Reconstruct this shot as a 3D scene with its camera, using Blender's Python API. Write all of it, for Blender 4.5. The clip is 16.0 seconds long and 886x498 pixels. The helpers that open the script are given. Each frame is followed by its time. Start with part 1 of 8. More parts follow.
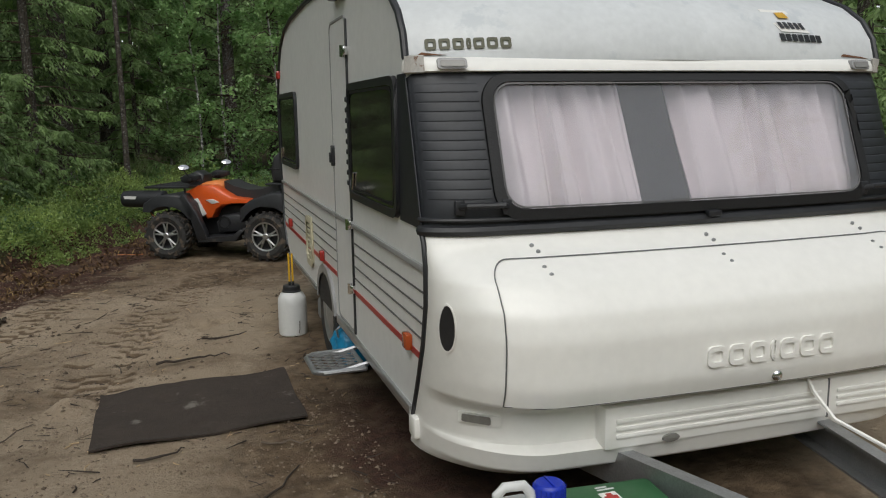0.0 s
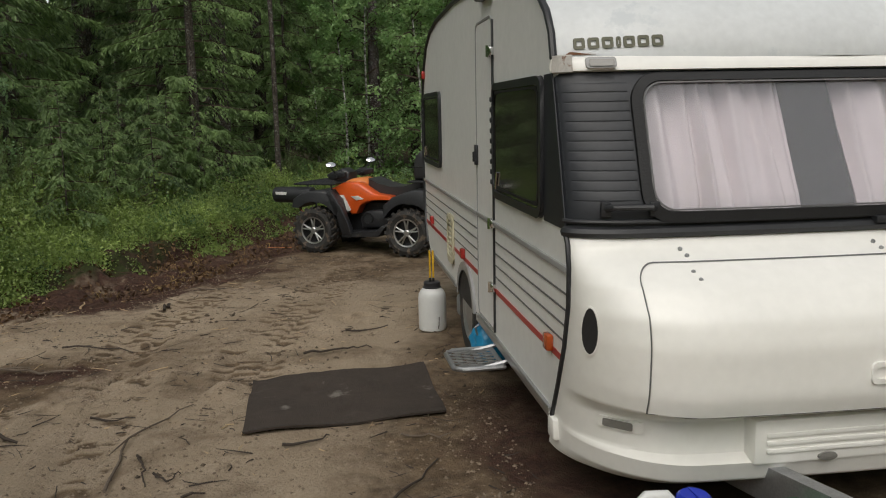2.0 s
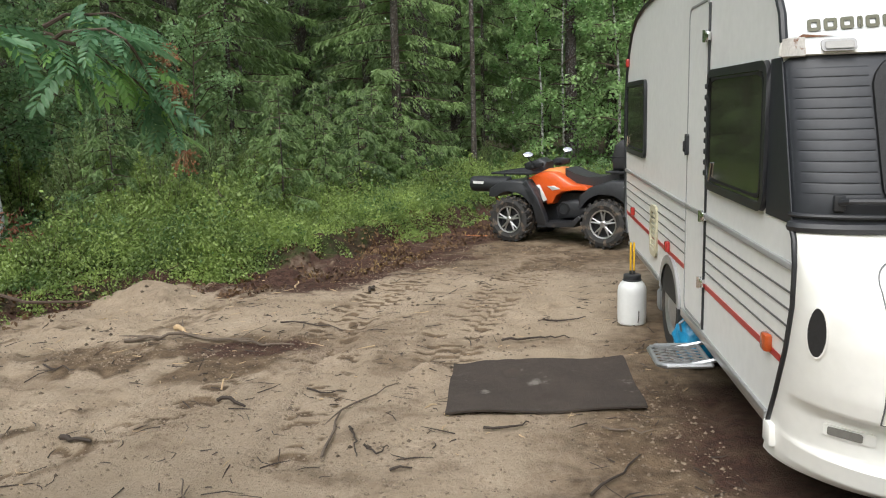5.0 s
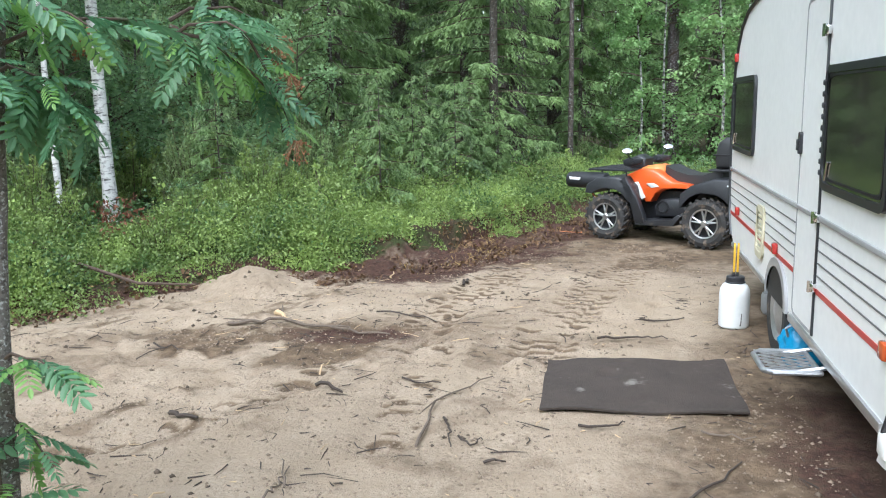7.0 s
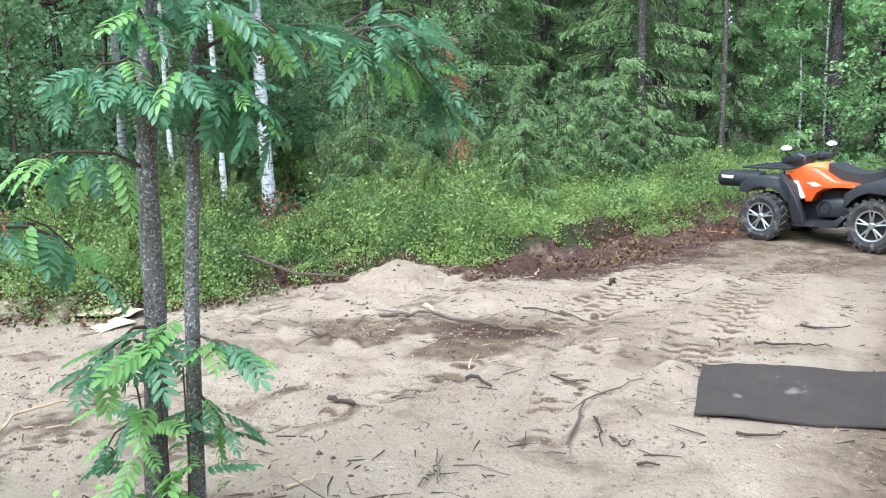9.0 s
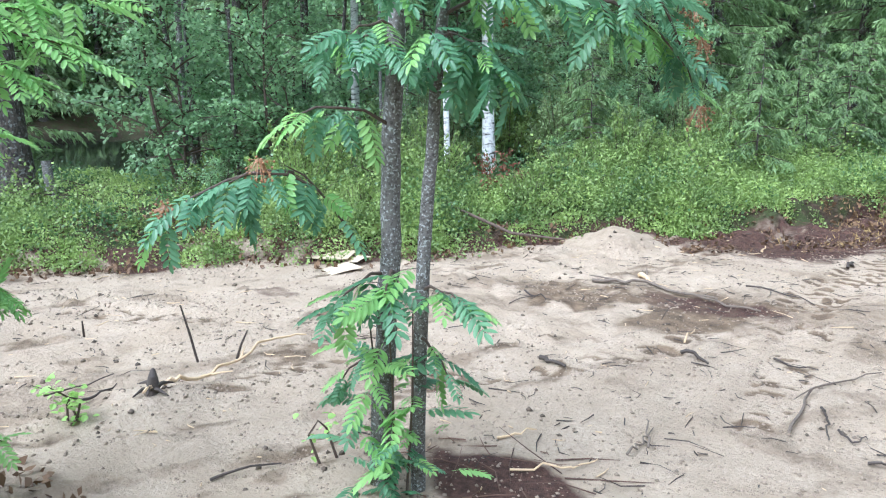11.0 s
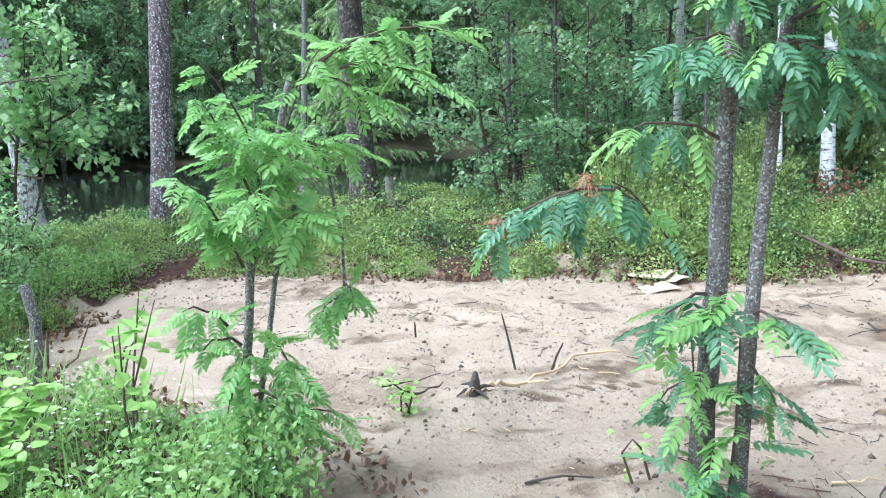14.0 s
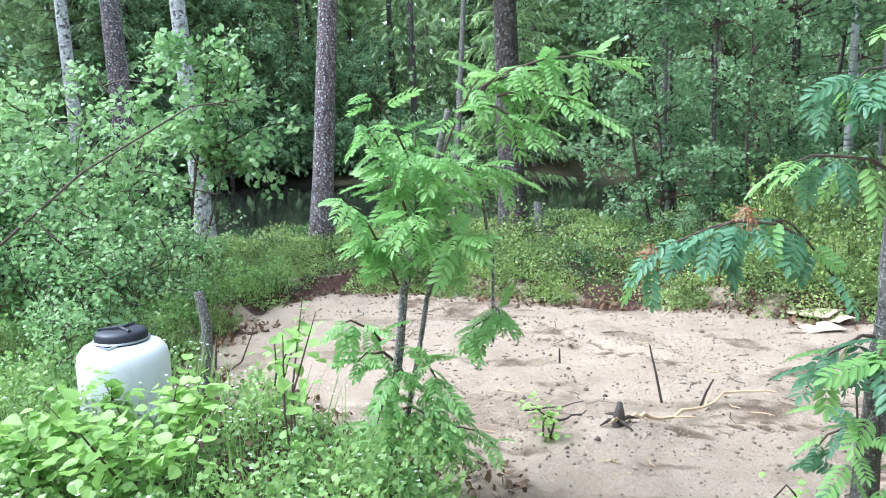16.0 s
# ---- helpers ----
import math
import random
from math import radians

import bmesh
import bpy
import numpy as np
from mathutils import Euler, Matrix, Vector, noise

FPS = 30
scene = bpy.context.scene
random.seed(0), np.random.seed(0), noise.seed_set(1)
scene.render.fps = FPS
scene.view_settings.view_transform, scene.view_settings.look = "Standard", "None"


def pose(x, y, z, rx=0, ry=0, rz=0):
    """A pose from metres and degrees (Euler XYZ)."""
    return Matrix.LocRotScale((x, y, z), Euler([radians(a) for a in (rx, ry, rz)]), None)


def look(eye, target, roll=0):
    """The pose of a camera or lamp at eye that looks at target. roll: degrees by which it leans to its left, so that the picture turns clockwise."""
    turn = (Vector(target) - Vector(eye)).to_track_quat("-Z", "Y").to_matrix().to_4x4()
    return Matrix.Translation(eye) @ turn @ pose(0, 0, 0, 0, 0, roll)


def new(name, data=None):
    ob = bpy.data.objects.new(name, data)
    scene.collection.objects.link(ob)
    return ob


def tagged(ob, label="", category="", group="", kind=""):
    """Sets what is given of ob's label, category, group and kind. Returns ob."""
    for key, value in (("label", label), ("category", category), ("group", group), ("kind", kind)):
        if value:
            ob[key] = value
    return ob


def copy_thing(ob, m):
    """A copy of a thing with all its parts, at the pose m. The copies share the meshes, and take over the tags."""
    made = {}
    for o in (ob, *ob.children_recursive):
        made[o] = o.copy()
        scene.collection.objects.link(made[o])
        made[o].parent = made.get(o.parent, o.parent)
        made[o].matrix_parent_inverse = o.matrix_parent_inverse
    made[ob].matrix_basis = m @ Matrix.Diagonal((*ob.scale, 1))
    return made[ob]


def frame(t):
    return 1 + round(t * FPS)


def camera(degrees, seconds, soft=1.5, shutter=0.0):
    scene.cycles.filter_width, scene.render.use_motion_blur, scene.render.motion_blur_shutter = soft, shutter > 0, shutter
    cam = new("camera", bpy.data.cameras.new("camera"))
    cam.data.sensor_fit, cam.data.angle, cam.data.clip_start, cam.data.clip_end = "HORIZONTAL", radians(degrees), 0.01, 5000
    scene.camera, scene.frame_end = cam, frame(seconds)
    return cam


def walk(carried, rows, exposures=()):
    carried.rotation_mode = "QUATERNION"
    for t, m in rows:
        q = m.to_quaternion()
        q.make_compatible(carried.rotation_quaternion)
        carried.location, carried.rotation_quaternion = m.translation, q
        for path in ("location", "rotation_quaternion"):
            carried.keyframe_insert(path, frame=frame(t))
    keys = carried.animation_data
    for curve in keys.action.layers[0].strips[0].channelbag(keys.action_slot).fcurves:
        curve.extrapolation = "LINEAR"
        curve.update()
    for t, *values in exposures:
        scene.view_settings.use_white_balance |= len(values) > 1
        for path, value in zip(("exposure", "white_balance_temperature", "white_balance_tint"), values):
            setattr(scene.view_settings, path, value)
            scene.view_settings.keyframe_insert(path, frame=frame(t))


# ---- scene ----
cam = camera(57.21, 16.0, 1.1)
PATH = [
    (0, (-0.073, 0.760, 1.591), (0.5259, 2.6390, 1.2593), -0.89),
    (0.5, (-0.078, 0.767, 1.598), (0.4973, 2.6520, 1.2574), -0.82),
    (1, (-0.091, 0.770, 1.597), (0.3642, 2.6868, 1.2540), -0.88),
    (1.5, (-0.091, 0.768, 1.598), (0.2709, 2.7061, 1.2600), -0.98),
    (2, (-0.105, 0.756, 1.601), (0.1698, 2.7095, 1.2700), -1.16),
    (2.5, (-0.117, 0.752, 1.601), (0.0607, 2.7172, 1.2760), -1.15),
    (3, (-0.132, 0.747, 1.598), (-0.0455, 2.7177, 1.2702), -1.31),
    (3.5, (-0.149, 0.739, 1.601), (-0.1518, 2.7130, 1.2801), -1.51),
    (4, (-0.166, 0.743, 1.600), (-0.2420, 2.7140, 1.2722), -1.64),
    (6.5, (-0.226, 0.743, 1.600), (-0.5618, 2.6828, 1.2466), -1.31),
    (7, (-0.239, 0.731, 1.598), (-0.6414, 2.6587, 1.2464), -1.11),
    (7.5, (-0.257, 0.734, 1.599), (-0.7287, 2.6443, 1.2415), -1.15),
    (8, (-0.269, 0.722, 1.599), (-0.8270, 2.6087, 1.2403), -1.20),
    (8.2, (-0.272, 0.712, 1.599), (-0.8622, 2.5887, 1.2410), -1.42),
    (10.3, (-0.386, 0.621, 1.633), (-1.3592, 2.3260, 1.2511), -1.37),
    (10.5, (-0.381, 0.618, 1.629), (-1.4003, 2.2929, 1.2337), -1.47),
    (11, (-0.357, 0.605, 1.619), (-1.5161, 2.1765, 1.1845), -0.57),
    (11.5, (-0.350, 0.584, 1.625), (-1.6355, 2.0592, 1.2112), -1.14),
    (12, (-0.348, 0.562, 1.622), (-1.7140, 1.9702, 1.2307), -1.30),
    (12.5, (-0.358, 0.558, 1.627), (-1.8042, 1.8893, 1.2575), -1.85),
    (13, (-0.356, 0.560, 1.627), (-1.8783, 1.8058, 1.2634), -2.43),
    (13.5, (-0.360, 0.563, 1.623), (-1.9578, 1.7082, 1.2569), -2.73),
    (14, (-0.366, 0.557, 1.618), (-2.0422, 1.5828, 1.2458), -2.64),
    (14.5, (-0.377, 0.552, 1.621), (-2.1020, 1.4932, 1.2488), -2.75),
    (15, (-0.354, 0.524, 1.638), (-2.1324, 1.3857, 1.3291), -2.51),
    (15.5, (-0.335, 0.529, 1.630), (-2.1495, 1.3097, 1.3157), -2.43),
    (16, (-0.321, 0.509, 1.632), (-2.1639, 1.2242, 1.3313), -1.95),
]
EXPOSURES = [(0.0, -0.03, 6500, 8), (2.0, 0.02, 6800, 9), (2.6, 0.07, 6850, 10), (3.3, 0.48, 6900, 10), (4.0, 0.76, 6800, 10), (6.4, 1.53, 5850, 8), (8.2, 1.98, 5450, 8), (10.4, 2.08, 5200, 9), (13.0, 2.25, 5200, 9), (16.0, 2.25, 5300, 11)]
walk(cam, [(t, look(eye, target, roll)) for t, eye, target, roll in PATH], EXPOSURES)

# ---- sky and sun: an overcast day over a forest clearing ----
SUN_UP, SUN_ROUND = 52, 200
world = bpy.data.worlds.new("world")
scene.world = world
world.use_nodes = True
wn, wl = world.node_tree.nodes, world.node_tree.links
sky = wn.new("ShaderNodeTexSky")
sky.sky_type, sky.sun_disc = "NISHITA", False
sky.sun_elevation, sky.sun_rotation = radians(SUN_UP), radians(SUN_ROUND)
sky.air_density, sky.dust_density, sky.ozone_density = 1.0, 1.5, 1.0
grey = wn.new("ShaderNodeHueSaturation")
grey.inputs["Saturation"].default_value = 0.25
wl.new(sky.outputs[0], grey.inputs["Color"])
wl.new(grey.outputs[0], wn["Background"].inputs["Color"])
wn["Background"].inputs["Strength"].default_value = 0.15
lamp = bpy.data.lights.new("sun", "SUN")
lamp.energy, lamp.angle, lamp.color = 1.4, radians(60), (1.0, 0.97, 0.92)
sun = new("sun", lamp)
sun_way = Vector((math.sin(radians(SUN_ROUND)) * math.cos(radians(SUN_UP)), math.cos(radians(SUN_ROUND)) * math.cos(radians(SUN_UP)), math.sin(radians(SUN_UP))))
sun.matrix_world = look(sun_way * 60, (0, 0, 0))

# ---- small geometry kit ----
RNG = np.random.default_rng(7)


class Geo:
    """Vertices and faces gathered for one mesh; faces carry a material slot."""

    def __init__(self):
        self.v, self.f, self.m, self.n = [], [], [], 0

    def add(self, verts, faces, slot=0):
        self.v.extend(tuple(p) for p in verts)
        self.f.extend(tuple(int(i) + self.n for i in f) for f in faces)
        self.m.extend([slot] * len(faces))
        self.n = len(self.v)
        return self

    def box(self, x0, x1, y0, y1, z0, z1, bevel=0.0, slot=0, m=None):
        bm = bmesh.new()
        bmesh.ops.create_cube(bm, size=1)
        for v in bm.verts:
            v.co = Vector(((x0 + x1) / 2 + v.co.x * (x1 - x0), (y0 + y1) / 2 + v.co.y * (y1 - y0), (z0 + z1) / 2 + v.co.z * (z1 - z0)))
        if bevel > 0:
            b = min(bevel, 0.49 * min(abs(x1 - x0), abs(y1 - y0), abs(z1 - z0)))
            bmesh.ops.bevel(bm, geom=bm.edges[:], offset=b, segments=2, affect="EDGES", profile=0.5)
        if m is not None:
            bm.transform(m)
        return self.bm(bm, slot)

    def bm(self, bm, slot=0):
        bm.verts.ensure_lookup_table()
        self.add([v.co[:] for v in bm.verts], [[v.index for v in f.verts] for f in bm.faces], slot)
        bm.free()
        return self

    def tube(self, pts, radii, n=8, cap=True, slot=0):
        pts = [Vector(p) for p in pts]
        if not hasattr(radii, "__len__"):
            radii = [radii] * len(pts)
        rings, side = [], None
        for i, p in enumerate(pts):
            d = (pts[min(i + 1, len(pts) - 1)] - pts[max(i - 1, 0)]).normalized()
            if side is None:
                side = d.orthogonal().normalized()
            side = (side - d * side.dot(d)).normalized()
            up = d.cross(side)
            rings.append([p + (side * math.cos(a) + up * math.sin(a)) * radii[i] for a in (2 * math.pi * k / n for k in range(n))])
        verts = [v for r in rings for v in r]
        faces = [(i * n + k, i * n + (k + 1) % n, (i + 1) * n + (k + 1) % n, (i + 1) * n + k) for i in range(len(pts) - 1) for k in range(n)]
        if cap:
            faces += [tuple(range(n - 1, -1, -1)), tuple((len(pts) - 1) * n + k for k in range(n))]
        return self.add(verts, faces, slot)

    def lathe(self, profile, n=24, axis="z", at=(0, 0, 0), slot=0, m=None):
        """profile: (radius, height) pairs, closed at the ends where the radius is 0."""
        verts, faces = [], []
        for r, h in profile:
            for k in range(n):
                a = 2 * math.pi * k / n
                p = (r * math.cos(a), r * math.sin(a), h)
                if axis == "y":
                    p = (p[0], p[2], p[1])
                if axis == "x":
                    p = (p[2], p[0], p[1])
                p = Vector(p)
                if m is not None:
                    p = m @ p
                verts.append(p + Vector(at))
        for i in range(len(profile) - 1):
            for k in range(n):
                f = (i * n + k, i * n + (k + 1) % n, (i + 1) * n + (k + 1) % n, (i + 1) * n + k)
                faces.append(f if axis != "y" else f[::-1])
        return self.add(verts, faces, slot)

    def slab(self, outline, thick, plane, slot=0):
        """A flat outline [(a, b)] given thickness; plane(a, b, d) gives the place at depth d."""
        n = len(outline)
        verts = [plane(a, b, 0) for a, b in outline] + [plane(a, b, thick) for a, b in outline]
        faces = [tuple(range(n)), tuple(range(2 * n - 1, n - 1, -1))] + [(k, k + n, (k + 1) % n + n, (k + 1) % n) for k in range(n)]
        return self.add(verts, faces, slot)


def mesh_of(name, geo, mats, smooth=True, angle=40):
    me = bpy.data.meshes.new(name)
    me.from_pydata(geo.v, [], geo.f)
    for m in mats if isinstance(mats, (list, tuple)) else [mats]:
        me.materials.append(m)
    if len(me.materials) > 1:
        me.polygons.foreach_set("material_index", geo.m)
    me.validate()
    if smooth:
        me.shade_smooth()
        me.set_sharp_from_angle(angle=radians(angle))
    me.update()
    return me


def fix_normals(me):
    bm = bmesh.new()
    bm.from_mesh(me)
    bmesh.ops.recalc_face_normals(bm, faces=bm.faces[:])
    bm.to_mesh(me)
    bm.free()
    return me


def part(name, geo, mat, parent, label="", fix=True, angle=40):
    me = mesh_of(name, geo, mat, angle=angle)
    if fix:
        fix_normals(me)
        me.set_sharp_from_angle(angle=radians(angle))
    ob = new(name, me)
    ob.parent = parent
    return tagged(ob, label)


def thing(name, label, category, group="", kind="", at=(0, 0, 0)):
    ob = new(name)
    ob.empty_display_size = 0.2
    ob.location = at
    return tagged(ob, label, category, group, kind)


def solid(name, geo, mat, label, category="", group="", kind="", fix=True, angle=40):
    me = mesh_of(name, geo, mat, angle=angle)
    if fix:
        fix_normals(me)
        me.set_sharp_from_angle(angle=radians(angle))
    return tagged(new(name, me), label, category, group, kind)


def dense(outline, step=0.05):
    """The same outline with points added along its straight runs."""
    out = []
    for (a, b), (c, d) in zip(outline, outline[1:] + outline[:1]):
        k = max(1, int(math.hypot(c - a, d - b) / step))
        out += [(a + (c - a) * i / k, b + (d - b) * i / k) for i in range(k)]
    return out


def rounded(x0, x1, z0, z1, r, n=6):
    """A rounded rectangle as a list of (a, b), anticlockwise."""
    out = []
    for cx, cz, a0 in ((x1 - r, z1 - r, 0), (x0 + r, z1 - r, 90), (x0 + r, z0 + r, 180), (x1 - r, z0 + r, 270)):
        for k in range(n + 1):
            a = radians(a0 + 90 * k / n)
            out.append((cx + r * math.cos(a), cz + r * math.sin(a)))
    return dense(out)


def ring(outer, inner, plane, thick, geo=None, slot=0):
    """A frame between two outlines of equal length."""
    geo = geo or Geo()
    n = len(outer)
    verts = [plane(a, b, d) for d in (0, thick) for o in (outer, inner) for a, b in o]
    faces = []
    for k in range(n):
        j = (k + 1) % n
        faces += [(k, j, n + j, n + k), (2 * n + k, 3 * n + k, 3 * n + j, 2 * n + j), (k, 2 * n + k, 2 * n + j, j), (n + k, n + j, 3 * n + j, 3 * n + k)]
    return geo.add(verts, faces, slot)


LAT = np.random.default_rng(3).random((64, 64))


def val(x, y, f=1.0):
    """Smooth value noise in 0..1."""
    x, y = np.asarray(x) * f, np.asarray(y) * f
    i, j = np.floor(x).astype(int), np.floor(y).astype(int)
    u, v = x - i, y - j
    u, v = u * u * (3 - 2 * u), v * v * (3 - 2 * v)
    g = lambda a, b: LAT[a % 64, b % 64]
    return (g(i, j) * (1 - u) + g(i + 1, j) * u) * (1 - v) + (g(i, j + 1) * (1 - u) + g(i + 1, j + 1) * u) * v


def fbm(x, y, f=1.0, octaves=4):
    out, amp, tot = 0, 1.0, 0
    for k in range(octaves):
        out = out + amp * val(x + 13.7 * k, y - 7.3 * k, f)
        tot += amp
        amp, f = amp * 0.5, f * 2.03
    return out / tot


def smooth(a, b, x):
    t = np.clip((np.asarray(x, float) - a) / (b - a), 0, 1)
    return t * t * (3 - 2 * t)

# ---- materials ----
def material(name, base, rough=0.6, metal=0.0, vary=0.15, scale=8.0, bump=0.0, bump_scale=60.0, spot=None, spot_scale=20.0, spot_at=0.62, per="", coat=0.0, spec=0.5):
    """Paint, plastic, bark and the like: a base colour with broad and fine variation, optional spots of a second colour, and relief."""
    m = bpy.data.materials.new(name)
    m.use_nodes = True
    n, l = m.node_tree.nodes, m.node_tree.links
    b = n["Principled BSDF"]
    b.inputs["Roughness"].default_value, b.inputs["Metallic"].default_value = rough, metal
    b.inputs["Coat Weight"].default_value, b.inputs["Specular IOR Level"].default_value = coat, spec
    co = n.new("ShaderNodeTexCoord")
    big, fine = n.new("ShaderNodeTexNoise"), n.new("ShaderNodeTexNoise")
    for t, s in ((big, scale), (fine, scale * 9)):
        t.inputs["Scale"].default_value, t.inputs["Detail"].default_value = s, 5
        l.new(co.outputs["Object"], t.inputs["Vector"])
    add = n.new("ShaderNodeMath")
    add.operation = "ADD"
    l.new(big.outputs["Fac"], add.inputs[0])
    l.new(fine.outputs["Fac"], add.inputs[1])
    src = add.outputs[0]
    if per:
        rnd = n.new("ShaderNodeNewGeometry" if per == "island" else "ShaderNodeObjectInfo")
        more = n.new("ShaderNodeMath")
        more.operation = "MULTIPLY_ADD"
        more.inputs[1].default_value = 0.9
        l.new(rnd.outputs["Random Per Island" if per == "island" else "Random"], more.inputs[0])
        l.new(src, more.inputs[2])
        src = more.outputs[0]
    rng = n.new("ShaderNodeMapRange")
    rng.inputs["From Min"].default_value, rng.inputs["From Max"].default_value = (0.6, 1.4) if not per else (0.8, 2.1)
    rng.inputs["To Min"].default_value, rng.inputs["To Max"].default_value = 1 - vary, 1 + vary
    l.new(src, rng.inputs["Value"])
    mul = n.new("ShaderNodeVectorMath")
    mul.operation = "SCALE"
    mul.inputs[0].default_value = base
    l.new(rng.outputs[0], mul.inputs["Scale"])
    out = mul.outputs[0]
    if spot:
        sp = n.new("ShaderNodeTexNoise")
        sp.inputs["Scale"].default_value, sp.inputs["Detail"].default_value, sp.inputs["Roughness"].default_value = spot_scale, 6, 0.65
        l.new(co.outputs["Object"], sp.inputs["Vector"])
        cut = n.new("ShaderNodeMapRange")
        cut.inputs["From Min"].default_value, cut.inputs["From Max"].default_value = spot_at - 0.03, spot_at + 0.05
        l.new(sp.outputs["Fac"], cut.inputs["Value"])
        mix = n.new("ShaderNodeMix")
        mix.data_type = "RGBA"
        mix.inputs[7].default_value = (*spot, 1)
        l.new(cut.outputs[0], mix.inputs[0])
        l.new(out, mix.inputs[6])
        out = mix.outputs[2]
    l.new(out, b.inputs["Base Color"])
    if bump:
        bn, bt = n.new("ShaderNodeBump"), n.new("ShaderNodeTexNoise")
        bt.inputs["Scale"].default_value, bt.inputs["Detail"].default_value = bump_scale, 6
        bn.inputs["Strength"].default_value, bn.inputs["Distance"].default_value = bump, 0.01
        l.new(co.outputs["Object"], bt.inputs["Vector"])
        l.new(bt.outputs["Fac"], bn.inputs["Height"])
        l.new(bn.outputs[0], b.inputs["Normal"])
    return m


def leaf_material(name, base, tip, rough=0.45, lit=0.35, each=0.16, patch=1.9):
    """Leaves: colour varies leaf by leaf, some light passes through."""
    m = bpy.data.materials.new(name)
    m.use_nodes = True
    n, l = m.node_tree.nodes, m.node_tree.links
    b, out = n["Principled BSDF"], n["Material Output"]
    b.inputs["Roughness"].default_value = rough
    rnd = n.new("ShaderNodeNewGeometry")
    inf = n.new("ShaderNodeObjectInfo")
    co, tx = n.new("ShaderNodeTexCoord"), n.new("ShaderNodeTexNoise")
    tx.inputs["Scale"].default_value, tx.inputs["Detail"].default_value, tx.inputs["Roughness"].default_value = patch, 5, 0.62
    l.new(co.outputs["Object"], tx.inputs["Vector"])
    a1, a2 = n.new("ShaderNodeMath"), n.new("ShaderNodeMath")
    a1.operation = a2.operation = "MULTIPLY_ADD"
    a1.inputs[1].default_value, a2.inputs[1].default_value = each, 0.22
    l.new(rnd.outputs["Random Per Island"], a1.inputs[0])
    l.new(tx.outputs["Fac"], a1.inputs[2])
    l.new(inf.outputs["Random"], a2.inputs[0])
    l.new(a1.outputs[0], a2.inputs[2])
    rg = n.new("ShaderNodeMapRange")
    rg.inputs["From Min"].default_value, rg.inputs["From Max"].default_value = 0.42, 0.92
    l.new(a2.outputs[0], rg.inputs["Value"])
    mix = n.new("ShaderNodeMix")
    mix.data_type = "RGBA"
    mix.inputs[6].default_value, mix.inputs[7].default_value = (*base, 1), (*tip, 1)
    l.new(rg.outputs[0], mix.inputs[0])
    l.new(mix.outputs[2], b.inputs["Base Color"])
    tr, add = n.new("ShaderNodeBsdfTranslucent"), n.new("ShaderNodeMixShader")
    l.new(mix.outputs[2], tr.inputs["Color"])
    add.inputs[0].default_value = lit
    l.new(b.outputs[0], add.inputs[1])
    l.new(tr.outputs[0], add.inputs[2])
    l.new(add.outputs[0], out.inputs["Surface"])
    return m


def glass_material(name, tint, rough=0.02):
    m = bpy.data.materials.new(name)
    m.use_nodes = True
    b = m.node_tree.nodes["Principled BSDF"]
    b.inputs["Base Color"].default_value = (*tint, 1)
    b.inputs["Roughness"].default_value, b.inputs["IOR"].default_value, b.inputs["Transmission Weight"].default_value = rough, 1.46, 1.0
    return m


